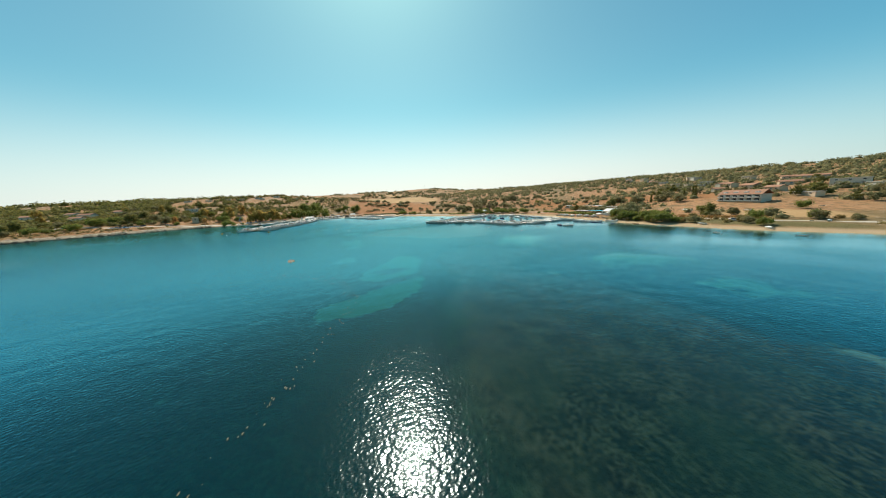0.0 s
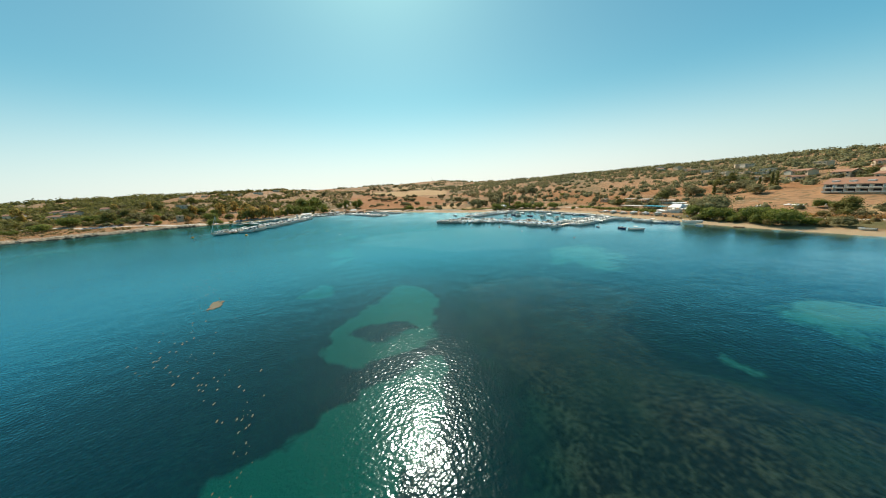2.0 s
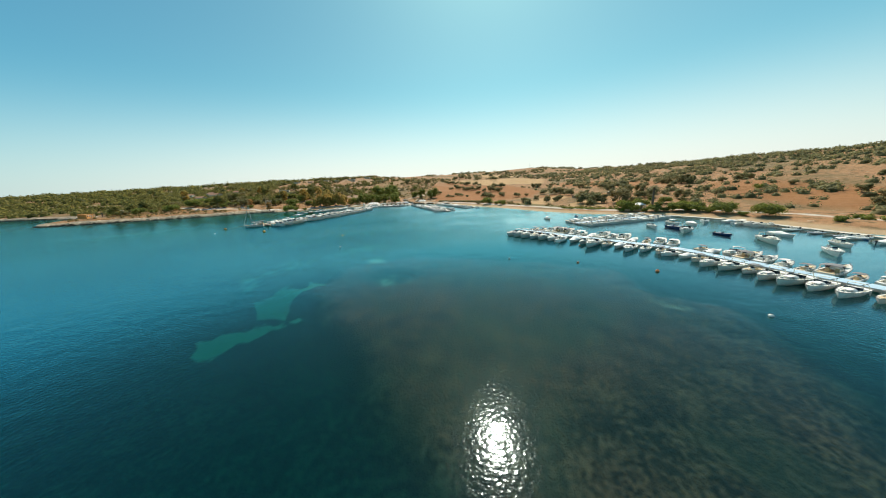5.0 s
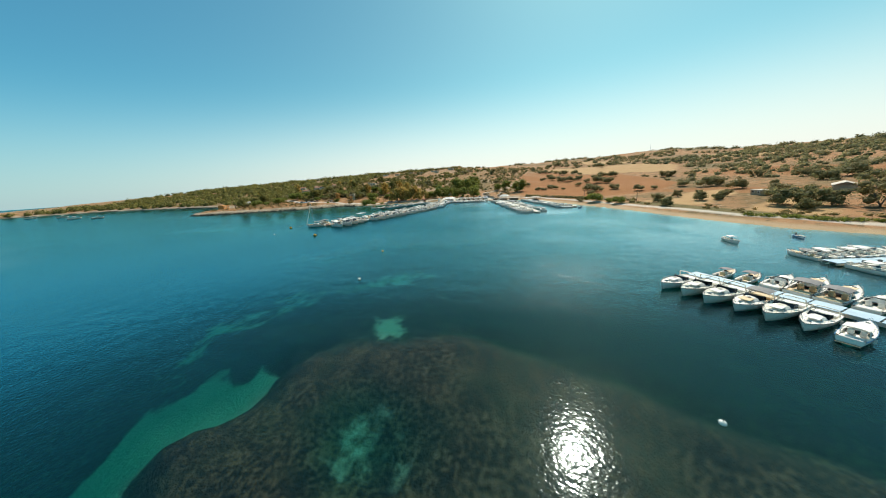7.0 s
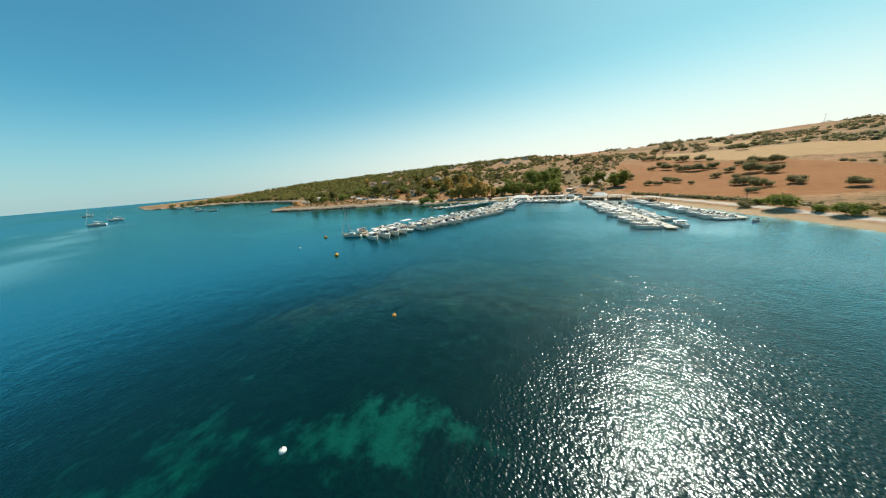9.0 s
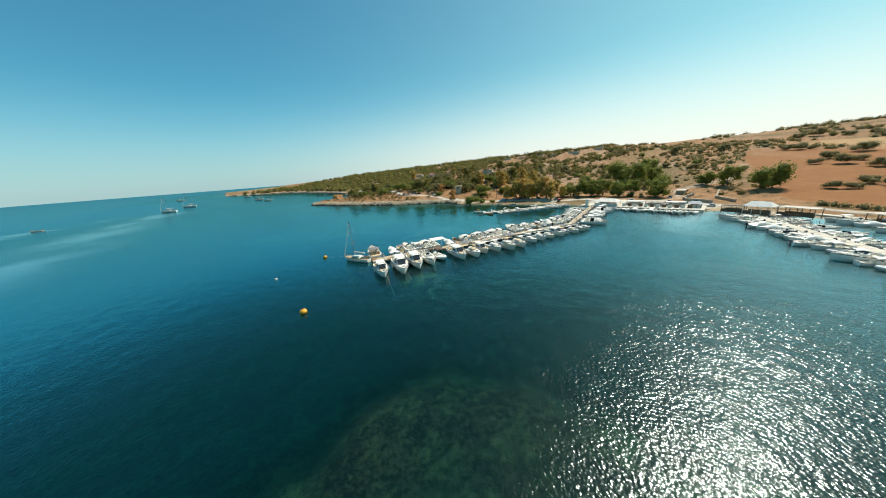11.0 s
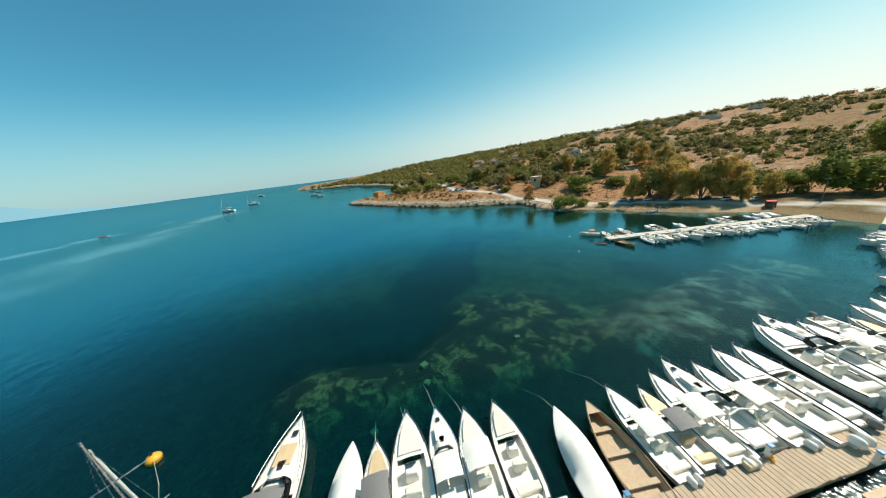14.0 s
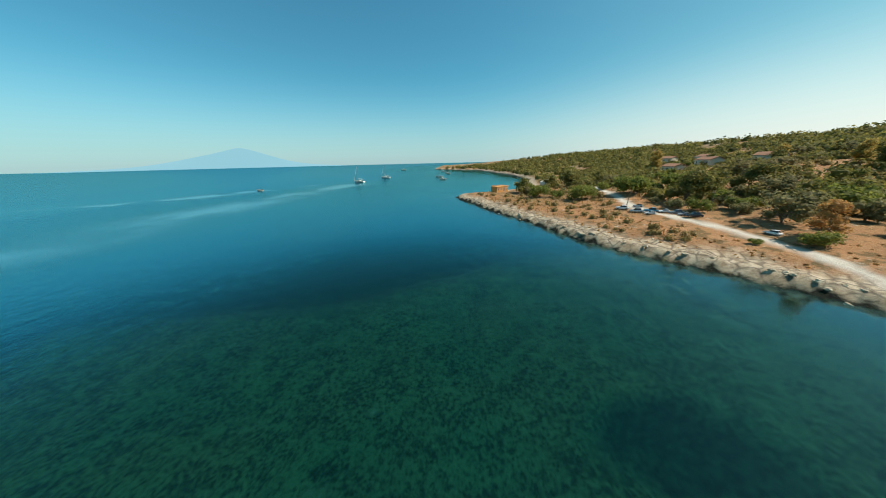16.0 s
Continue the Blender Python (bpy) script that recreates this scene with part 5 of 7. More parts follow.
row_along((-37, -122.5), (-64, -147), -1, 1.72, BOWS_OUT, 0.1, "boats at the outer pontoon", "at a pale blue pontoon", sizes=(0.66, 0.76), offset=0.95)
row_along((-37, -122.5), (-64, -147), 1, 1.72, BOWS_OUT + [("open", 5)], 0.1, "boats at the outer pontoon", "at a pale blue pontoon", start=0.03, sizes=(0.66, 0.76), offset=0.95)
row_along((-64, -147), (-91, -156), -1, 1.62, BOWS_OUT, 0.1, "boats at the outer pontoon", "at a pale blue pontoon", start=0.05, sizes=(0.56, 0.66), offset=0.95)
row_along((-64, -147), (-91, -156), 1, 1.62, BOWS_OUT, 0.1, "boats at the outer pontoon", "at a pale blue pontoon", start=0.05, stop=0.85, sizes=(0.56, 0.66), offset=0.95)
row_along((-27.5, -143), (-15.5, -180), 1, 1.5, PACKED, 0.1, "boats at the inner pontoon", "at a pontoon off the beach", stop=0.9, sizes=(0.62, 0.76), offset=0.9)
row_along((-27.5, -143), (-15.5, -180), -1, 1.5, PACKED, 0.1, "boats at the inner pontoon", "at a pontoon off the beach", stop=0.85, sizes=(0.62, 0.76), offset=0.9)
row_along((-90, -155), (-84, -186), -1, 1.5, PACKED, 0.1, "boats at the side pontoon", "at a narrow pontoon", start=0.1, stop=0.9, sizes=(0.62, 0.76), offset=0.9)
row_along((-90, -155), (-84, -186), 1, 1.5, PACKED, 0.1, "boats at the side pontoon", "at a narrow pontoon", start=0.2, stop=0.85, sizes=(0.62, 0.76), offset=0.9)
row_along((-32, -189), (-60, -191), -1, 1.5, TINY, 0.1, "boats at the shore pontoon", "at a pontoon along the beach", start=0.05, sizes=(0.62, 0.76), offset=0.9)
row_along((-60, -191), (-84, -188), -1, 1.5, TINY, 0.1, "boats at the shore pontoon", "at a pontoon along the beach", sizes=(0.62, 0.76), offset=0.9)
row_along((-90, -187.5), (-112, -187), -1, 1.5, TINY, 0.1, "boats on the beach edge", "with its stern on the beach", sizes=(0.62, 0.76), offset=0.2)
row_along((106.5, -31), (106, -57), -1, 1.3, [("cover", 0), ("open", 0), ("cover", 1), ("cover", 0), ("sport", 0)], 0.0, "boats along the quay", "moored stern to the quay", sizes=(0.60, 0.74), offset=0.5)

AFLOAT = "boats lying at anchor"
moor("open", 1, -12.5, -138.5, 95, 0.6, AFLOAT, "lying at anchor")
moor("row", 2, -7.0, -152.0, 80, 1.0, AFLOAT, "lying at anchor")
for k, (x, y) in enumerate([(-38, -161), (-41, -165), (-46, -164), (-34, -170), (-36, -174), (-33, -180), (-52, -168), (-60, -170), (-65, -178), (-55, -178), (-70, -170)]):
    moor(*[("open", 0), ("open", 6), ("sport", 3), ("open", 1), ("cover", 0)][k % 5], x, y, 70 + 25 * math.sin(k * 2.3), 0.74, AFLOAT, "lying at anchor in the basin")
moor("row", 2, -101, -162, 75, 0.62, AFLOAT, "lying at anchor")
moor("open", 6, -108, -165, 80, 0.6, AFLOAT, "lying at anchor")
moor("open", 1, -112.5, -165.5, 120, 0.6, AFLOAT, "lying at anchor")
moor("open", 0, -109, -187, 100, 0.62, AFLOAT, "lying near the beach")
moor("open", 2, -113, -191.5, 110, 0.6, AFLOAT, "lying near the beach")
moor("row", 2, -118, -186, 90, 0.6, AFLOAT, "lying near the beach")
moor("row", 1, -126, -189.5, 85, 0.36, AFLOAT, "lying near the beach")
moor("open", 0, -157, -181, 60, 0.3, AFLOAT, "lying near the beach")
moor("row", 3, -171, -189, 100, 0.36, AFLOAT, "lying near the beach")
moor("row", 0, 103.5, 27.0, 20, 0.8, AFLOAT, "lying near the shore")
moor("row", 2, 105.0, 19.0, 60, 0.95, AFLOAT, "lying near the shore")
for x, y, s in ((46, 640, 1.6), (52, 536, 1.4), (41, 379, 1.3), (37, 431, 1.5), (-69, 843, 2.2)):
    moor("open", 1, x, y, 70, s, AFLOAT, "far out on open water")
moor("row", 3, -123, 280, 75, 1.3, AFLOAT, "far out on open water")
moor("yacht", 0, -58, 361, 70, 1.75, "sailing yachts at anchor", "at anchor on open water")
moor("yacht", 0, -42.5, 442, 80, 1.75, "sailing yachts at anchor", "at anchor on open water")

ASHORE = "boats drawn up on the beach"
for k in range(20):
    x, y = -66 - 1.75 * k, -200.5 + 0.11 * k + 0.5 * math.sin(k * 1.7)
    moor(*[("row", 0), ("row", 3), ("cover", 0), ("row", 2), ("row", 0), ("cover", 1)][k % 6], x, y, 12 + 8 * math.sin(k * 2.1), 0.58, ASHORE, "drawn up on the sand", z=ground_at(x, y) + 0.18)
for k, (x, y) in enumerate([(-93, -207), (-94, -212), (-94.5, -218), (-95, -221), (-90, -210)]):
    moor("cover", k % 2, x, y, 70 + 6 * k, 0.62, ASHORE, "drawn up behind the beach", z=ground_at(x, y) + 0.14)
for k, (x, y) in enumerate([(-118, -235), (-121, -233), (-131, -235), (-134, -237), (-137, -236), (-161, -199), (-145, -197), (-164, -216), (-167, -217), (-126, -236), (-140, -238), (-152, -262), (-112, -232)]):
    moor(*[("cover", 0), ("cover", 1), ("open", 0), ("row", 0)][k % 4], x, y, 60 + 37 * k, 0.32 if y > -222 else 0.46, ASHORE, "drawn up on dry land", z=ground_at(x, y) + 0.12)
for k in range(9):
    x, y = -102 - 1.7 * k, -198.5 + 0.9 * (k % 3)
    moor("row", (2, 0, 3)[k % 3], x, y, 20 + 9 * (k % 4), 0.55, ASHORE, "drawn up on the sand", z=ground_at(x, y) + 0.18)

# Kinds that no berth took are dropped again.
for models in FLEET.values():
    for model in models:
        if model not in used:
            for o in [*model.children_recursive, model]:
                bpy.data.objects.remove(o)

# ---- plants ----
def leaf_material(name, dark, light, dry=None):
    n = Nodes(name)
    c = n.mix(n.geo.outputs["Random Per Island"], dark, light)
    c = n.mix(n.ramp(n.info.outputs["Random"], 0, 1, 0, 0.45), c, dry or tuple(v * 0.6 for v in light))
    c = n.mix(n.ramp(n.noise(0.5, 2), 0.45, 0.7, 0, 0.4), c, dark)
    n.set(Base_Color=c, Roughness=0.75, Specular_IOR_Level=0.25)
    through_leaf, both = n.tree.nodes.new("ShaderNodeBsdfTranslucent"), n.tree.nodes.new("ShaderNodeMixShader")
    n.put(c, through_leaf.inputs["Color"])
    both.inputs[0].default_value = 0.5
    n.tree.links.new(n.bsdf.outputs[0], both.inputs[1])
    n.tree.links.new(through_leaf.outputs[0], both.inputs[2])
    n.tree.links.new(both.outputs[0], n.out.inputs["Surface"])
    return n.mat


OLIVE = leaf_material("olive_leaves", (0.115, 0.112, 0.043), (0.379, 0.327, 0.144), (0.344, 0.252, 0.115))
GREEN = leaf_material("green_leaves", (0.095, 0.116, 0.019), (0.340, 0.347, 0.071))
PINE = leaf_material("pine_needles", (0.079, 0.083, 0.018), (0.333, 0.282, 0.074))
GUM = leaf_material("eucalyptus_leaves", (0.218, 0.169, 0.035), (0.699, 0.503, 0.131), (0.590, 0.338, 0.087))
RUST = leaf_material("dry_leaves", (0.285, 0.142, 0.042), (0.699, 0.389, 0.130))
SCRUB = leaf_material("scrub_leaves", (0.128, 0.107, 0.034), (0.416, 0.309, 0.107), (0.458, 0.256, 0.107))
BARK = surface("grey_brown_bark", (0.16, 0.12, 0.085), 0.9, 8, 0.4, 1.5, 0, 0.02)


def leaf_cloud(blobs, count, size, seed, core=True, flat=0.35):
    """Points and faces of a crown: small leaf quads over the outsides of the blobs, round dark hearts inside them."""
    rng = np.random.default_rng(seed)
    weights = np.array([b[3] * b[4] for b in blobs])
    pick = rng.choice(len(blobs), count, p=weights / weights.sum())
    bl = np.array(blobs, float)[pick]
    d = rng.normal(size=(count, 3))
    d /= np.linalg.norm(d, axis=1, keepdims=True)
    d[:, 2] = np.where(d[:, 2] < -0.75, -d[:, 2] * 0.6, d[:, 2])
    r = rng.uniform(0.78, 1.10, (count, 1))
    pos = bl[:, :3] + d * bl[:, 3:6] * r
    nrm = d + rng.normal(size=(count, 3)) * 0.55
    nrm /= np.linalg.norm(nrm, axis=1, keepdims=True)
    a = np.cross(nrm, rng.normal(size=(count, 3)))
    a /= np.linalg.norm(a, axis=1, keepdims=True)
    b = np.cross(nrm, a)
    s = size * rng.uniform(0.55, 1.35, (count, 1))
    quad = np.stack([pos - a * s, pos - b * s * (1 - flat), pos + a * s, pos + b * s * (1 - flat)], 1).reshape(-1, 3)
    faces = np.arange(count * 4).reshape(-1, 4)
    return quad, faces


def crown_mesh(name, blobs, count, size, seed, material):
    quad, faces = leaf_cloud(blobs, count, size, seed)
    bm = B()
    for k, (x, y, z, rx, ry, rz) in enumerate(blobs):
        made = bmesh.ops.create_icosphere(bm, subdivisions=1, radius=1.0)["verts"]
        for v in made:
            v.co = Vector((x + v.co.x * rx * 0.62, y + v.co.y * ry * 0.62, z + v.co.z * rz * 0.62))
    core = bpy.data.meshes.new("core")
    bm.to_mesh(core)
    bm.free()
    cv = np.empty(len(core.vertices) * 3)
    core.vertices.foreach_get("co", cv)
    cf = [list(p.vertices) for p in core.polygons]
    me = bpy.data.meshes.new(name)
    n0 = len(quad)
    me.from_pydata(np.concatenate([quad, cv.reshape(-1, 3)]).tolist(), [], faces.tolist() + [[i + n0 for i in f] for f in cf])
    bpy.data.meshes.remove(core)
    me.materials.append(material)
    return me


def tree_model(name, rng_seed, high, wide, material, clumps, leaves, leaf, trunk_share=0.35, trunk_r=0.14, spread=0.75, stems=1, flat=0.7):
    """A tapered trunk with limbs and a ragged crown of clumps, standing at the origin."""
    rng = random.Random(rng_seed)
    thing = new(name)
    blobs = []
    for k in range(clumps):
        a, u = rng.uniform(0, math.tau), rng.random()
        rr = wide / 2 * spread * math.sqrt(rng.random())
        z = high * (trunk_share + (1 - trunk_share) * (0.14 + 0.70 * u) * (1 - 0.30 * rr / (wide / 2)))
        s = wide * rng.uniform(0.16, 0.27)
        blobs.append((rr * math.cos(a), rr * math.sin(a), z, s, s, s * flat * rng.uniform(0.8, 1.1)))
    crown = new("crown", crown_mesh("crown", blobs, int(leaves * 0.85), leaf * 1.07, rng_seed, material))
    crown.parent = thing
    bm = B()
    for k in range(stems):
        a = rng.uniform(0, math.tau)
        foot = Vector((0.25 * k * math.cos(a), 0.25 * k * math.sin(a), -0.3))
        mid = foot + Vector((rng.uniform(-0.2, 0.2), rng.uniform(-0.2, 0.2), high * trunk_share + 0.3))
        rod(bm, foot, mid, trunk_r, trunk_r * 0.7, 7)
        for bx, by, bz, *_ in rng.sample(blobs, min(4, len(blobs))):
            rod(bm, mid, (bx * 0.8, by * 0.8, bz), trunk_r * 0.5, trunk_r * 0.15, 5)
    part("trunk", bm, BARK, thing)
    return thing


def bush_model(name, seed, high, wide, material, clumps, leaves, leaf):
    rng = random.Random(seed)
    thing = new(name)
    blobs = []
    for k in range(clumps):
        a, rr = rng.uniform(0, math.tau), wide / 2 * 0.7 * math.sqrt(rng.random())
        s = wide * rng.uniform(0.18, 0.3)
        blobs.append((rr * math.cos(a), rr * math.sin(a), high * rng.uniform(0.3, 0.62), s, s, high * rng.uniform(0.28, 0.42)))
    ob = new("foliage", crown_mesh("foliage", blobs, leaves, leaf, seed, material))
    ob.parent = thing
    return thing


MODELS = {
    "olive": [tree_model("olive_tree", 20 + k, 2.9 + 0.4 * k, 3.9 + 0.3 * k, OLIVE, 14, 1300, 0.13, 0.04, 0.16, 0.72, 1, 0.85) for k in range(4)],
    "gum": [tree_model("eucalyptus_tree", 40 + k, 8.6 + 0.9 * k, 5.0, GUM, 30, 3200, 0.14, 0.02, 0.20, 0.82, 2, 1.25) for k in range(3)],
    "broad": [tree_model("broadleaf_tree", 50 + k, 5.2 + 0.6 * k, 5.4, GREEN, 20, 2400, 0.14, 0.03, 0.2, 0.7, 1, 0.9) for k in range(2)],
    "pine": [tree_model("pine_tree", 60 + k, 4.4 + 0.6 * k, 4.4, PINE, 16, 1500, 0.14, 0.03, 0.15, 0.78, 1, 0.85) for k in range(3)],
    "rust": [tree_model("dry_tree", 70, 4.2, 2.6, RUST, 12, 1100, 0.11, 0.10, 0.1, 0.7)],
    "bush": [bush_model("bush", 80 + k, 1.7 + 0.3 * k, 2.8 + 0.4 * k, (SCRUB, OLIVE, GREEN)[k], 8, 700, 0.11) for k in range(3)],
    "lush": [bush_model("large_bush", 90 + k, 2.4, 4.2, GREEN, 13, 1700, 0.12) for k in range(2)],
    "wild": [bush_model("wild_olive", 110 + k, 3.3 + 0.4 * k, 6.0, OLIVE, 14, 2000, 0.14) for k in range(3)],
}
TREE_SAYS = {
    "olive": ("grey-green olive tree with a low rounded crown", "tree"), "gum": ("tall eucalyptus tree with a loose yellowish-green crown", "tree"),
    "broad": ("full green broadleaf tree with a dense crown", "tree"), "pine": ("dark green pine with a flat spreading crown", "tree"),
    "rust": ("small tree with rusty half-dry leaves", "tree"), "bush": ("rounded dry scrub bush on the slope", "bush"), "lush": ("large bright green bush by the shore", "bush"),
    "wild": ("wide dark olive clump growing down to the ground", "bush"),
}
planted = set()


def plant(kind, which, x, y, size=1.0, group=""):
    model = MODELS[kind][which % len(MODELS[kind])]
    m = spot(x, y, ground_at(x, y) - 0.05, random.uniform(0, 360), size)
    if model in planted:
        ob = copy_thing(model, m)
    else:
        planted.add(model)
        ob = model
        ob.matrix_basis = m
    return tagged(ob, *TREE_SAYS[kind], group or TREE_SAYS[kind][1] + "s of the bay")


random.seed(5)
# Trees that stand out one by one.
for k, (x, y, s) in enumerate([(116, 30, 0.80), (119, 26, 1.0), (121, 21, 0.95), (119, 17, 1.0), (123, 14, 0.9), (125, 9, 0.95), (122, 5, 0.85), (129, 24, 0.95), (136, 10, 0.75), (150, 30, 0.9), (166, 42, 0.95), (173, 55, 0.9), (128, 1, 0.7), (158, 62, 0.85)]):
    plant("gum", k, x, y, s * 1.08, "eucalyptus grove")
for k, (x, y, s) in enumerate([(139, -24, 1.35), (142, -29, 1.15), (140, -39, 1.25), (143, -15, 1.05), (137, -11, 1.35), (174, -13, 1.7), (172, -20, 1.6), (192, -24, 1.5), (165, -74, 1.3), (173, -62, 1.15), (176, -54, 0.8), (138, -4, 0.75), (134, 3, 0.75), (134, -1, 0.75), (182, -28, 1.2)]):
    plant("broad", k, x, y, s * 1.0, "trees behind the quay")
for x, y, s in ((97, 44, 1.75), (104, 41, 0.9), (106, 34, 0.62), (118, 52, 1.3), (123, 56, 1.1), (110, 88, 1.1), (139, 105, 1.3), (153, 65, 1.1), (169, 86, 1.0), (137, 46, 0.8), (102, 91, 0.42), (90, 159, 1.2), (83, 164, 1.0), (95, 148, 1.1), (114, 164, 1.2), (113, 147, 1.3), (131, 145, 1.2), (159, 96, 0.8), (85, 186, 0.9), (124, 148, 1.0), (142, 140, 1.2), (176, 130, 1.0)):
    plant("lush", int(x), x, y, s, "bushes near the shore")
plant("rust", 0, 99, 61, 1.75), plant("rust", 0, 115, 91, 1.0), plant("rust", 0, 146, 40, 1.1)
GROVE = [(241, -93, 7.5), (262, -100, 9.6), (239, -103, 10.4), (253, -110, 9.4), (226, -112, 9.9), (222, -118, 9.8), (223, -123, 9.9), (230, -129, 8.7), (165, -91, 5.5), (164, -96, 7.6), (178, -101, 7), (173, -106, 5.7), (163, -112, 6.5), (188, -125, 6.2), (203, -133, 6.6), (235, -143, 9), (223, -145, 10)]
GROVE_FAR = [(233, -150, 10), (173, -132, 8.2), (148, -129, 9), (148, -133, 6.2), (119, -127, 7.9), (135, -133, 8.8), (191, -141, 11), (197, -147, 11), (185, -148, 10), (229, -159, 10), (241, -157, 9), (118, -187, 12), (94, -188, 9), (129, -180, 10), (139, -144, 8), (125, -156, 7), (128, -165, 7), (77, -117, 4.6), (195, -80, 7), (223, -66, 7.4)]
HILL_CLUMPS = [(333, -86, 9), (332, -93, 10), (334, -100, 9), (300, -116, 12), (298, -128, 10), (288, -134, 8.8), (424, -97, 12), (441, -109, 14), (437, -119, 10), (425, -126, 9), (425, -140, 10), (526, -171, 17), (404, -168, 10), (366, -168, 12), (416, -186, 14), (429, -198, 10), (373, -74, 9), (240, -15, 6), (243, -26, 7), (229, -42, 8), (239, -52, 7), (99, -222, 10), (107, -234, 12), (118, -227, 12)]
for k, (x, y, w) in enumerate(GROVE + GROVE_FAR + HILL_CLUMPS):
    plant("wild", k, x, y, w / 9.6, "olive clumps on the fields")
for k, (x, y, w) in enumerate([(61, -147, 4.6), (46, -145, 4), (59, -161, 3.6), (41, -175, 5.6), (38, -179, 7), (31, -176, 4.6), (36, -184, 6), (32, -191, 6)]):
    plant("olive", k, x, y, w / 4.4, "olive trees round the farm")
for k, (x, y) in enumerate([(31, -201), (37, -211), (78, -168), (115, -190), (96, -192), (99, -205), (76, -159), (57, -183), (43, -245), (22, -216), (22, -222), (30, -222), (73, -281), (30, -241), (104, -265), (67, -224), (122, -248), (140, -243), (113, -278), (94, -278), (64, -171), (58, -166)]):
    plant("olive", k, x, y, random.uniform(0.6, 0.9), "olive trees behind the beach")
for k, (x, y) in enumerate([(-112, -196), (-116, -198), (-121, -196), (-124, -199), (-128, -196), (-132, -197), (-136, -198), (-108, -200), (-118, -202), (10, -188), (4, -190), (-8, -194), (15, -200), (72, -124), (66, -129), (60, -132), (80, -121), (-30, -201), (-45, -203), (20, -206)]):
    plant("lush", k, x, y, random.uniform(0.55, 0.85), "bushes behind the beach")

for k, (x, y, w) in enumerate([(-45, -238, 9.5), (-97, -224, 11), (-111, -204, 12.8), (-118, -210, 9.8), (-22, -376, 8), (-80, -291, 11), (-89, -279, 15), (-46, -281, 11), (-64, -278, 10.6), (-57, -233, 8), (-73, -228, 8)]):
    plant("wild", k, x, y, w / 9.6, "round dark trees behind the south beach")

# Scattered growth, thicker to the north.
NORTH_KINDS = (("pine", 0.22), ("olive", 0.18), ("bush", 0.60))


def free_of(x, y):
    """Where plants may grow: clear of tracks, fields and buildings."""
    px, py = np.array([x]), np.array([y])
    if along(px, py, TRACK, 8)[0] > 0.1 or along(px, py, BEACH_ROAD, 8)[0] > 0.1 or along(px, py, HILL_TRACK, 7)[0] > 0.1:
        return False
    return not (104 < x < 132 and -66 < y < -8) and not (-175 < x < -95 and -292 < y < -236)


def scatter(count, box_xy, far, kinds, group, seed, tries=20):
    rng = random.Random(seed)
    x0, x1, y0, y1 = box_xy
    done, k = 0, 0
    while done < count and k < count * tries:
        k += 1
        x, y = rng.uniform(x0, x1), rng.uniform(y0, y1)
        d = float(inland(np.array([x]), np.array([y]))[0])
        if not far[0] < d < far[1] or not free_of(x, y):
            continue
        if fbm(np.array([x]), np.array([y]), 30, 120)[0] < 0.42:
            continue
        r, kind = rng.random(), kinds[-1][0]
        for name, share in kinds:
            if r < share:
                kind = name
                break
            r -= share
        plant(kind, rng.randrange(9), x, y, (0.72 if y < -180 else 1.0) * rng.uniform(0.7, 1.25) * (1.15 if kind == "pine" else 1.0), group)
        done += 1


scatter(62, (64, 150, 60, 240), (27, 62), NORTH_KINDS, "growth on the north shore", 1)
scatter(70, (110, 260, 30, 260), (40, 170), (("pine", 0.35), ("olive", 0.25), ("gum", 0.08), ("bush", 0.32)), "growth on the north slope", 2)
scatter(40, (130, 330, -60, 40), (28, 230), (("bush", 0.6), ("olive", 0.4)), "growth on the hillside", 3)
scatter(50, (-60, 260, -330, -190), (25, 200), (("olive", 0.9), ("bush", 0.1)), "growth on the south slope", 4)
scatter(75, (-175, -30, -420, -205), (22, 220), (("olive", 0.55), ("pine", 0.25), ("bush", 0.20)), "growth round the village", 5)
for k, (x, y) in enumerate([(-109, -198), (-112, -194), (-115, -197), (-118, -195), (-122, -199), (-127, -196), (-130, -194.5), (-133, -196), (-126, -233), (-133, -214), (-139, -217), (-150, -217), (-151, -207), (-154, -204), (-159, -202), (-138, -198), (-141, -199), (-162, -226), (-166, -227), (-170, -226), (-151, -251)]):
    plant("bush", k, x, y, random.uniform(0.75, 1.2), "bushes along the south beach")
for k, (x, y) in enumerate([(0, -174), (-2, -178), (-4, -181), (-6, -184), (-7, -187), (-8, -190), (-10, -193), (-13, -194), (-17, -195), (3, -177), (5, -181), (-21, -197), (-26, -198)]):
    plant("lush", k, x, y, random.uniform(0.5, 0.8), "bushes round the beach bar")
for k, (x, y) in enumerate([(99, -261), (95, -263), (90, -266), (85, -265), (80, -265), (44, -209), (42, -214), (66, -214), (52, -222), (60, -228)]):
    plant("olive", k, x, y, random.uniform(1.0, 1.3), "large dark trees above the farm")


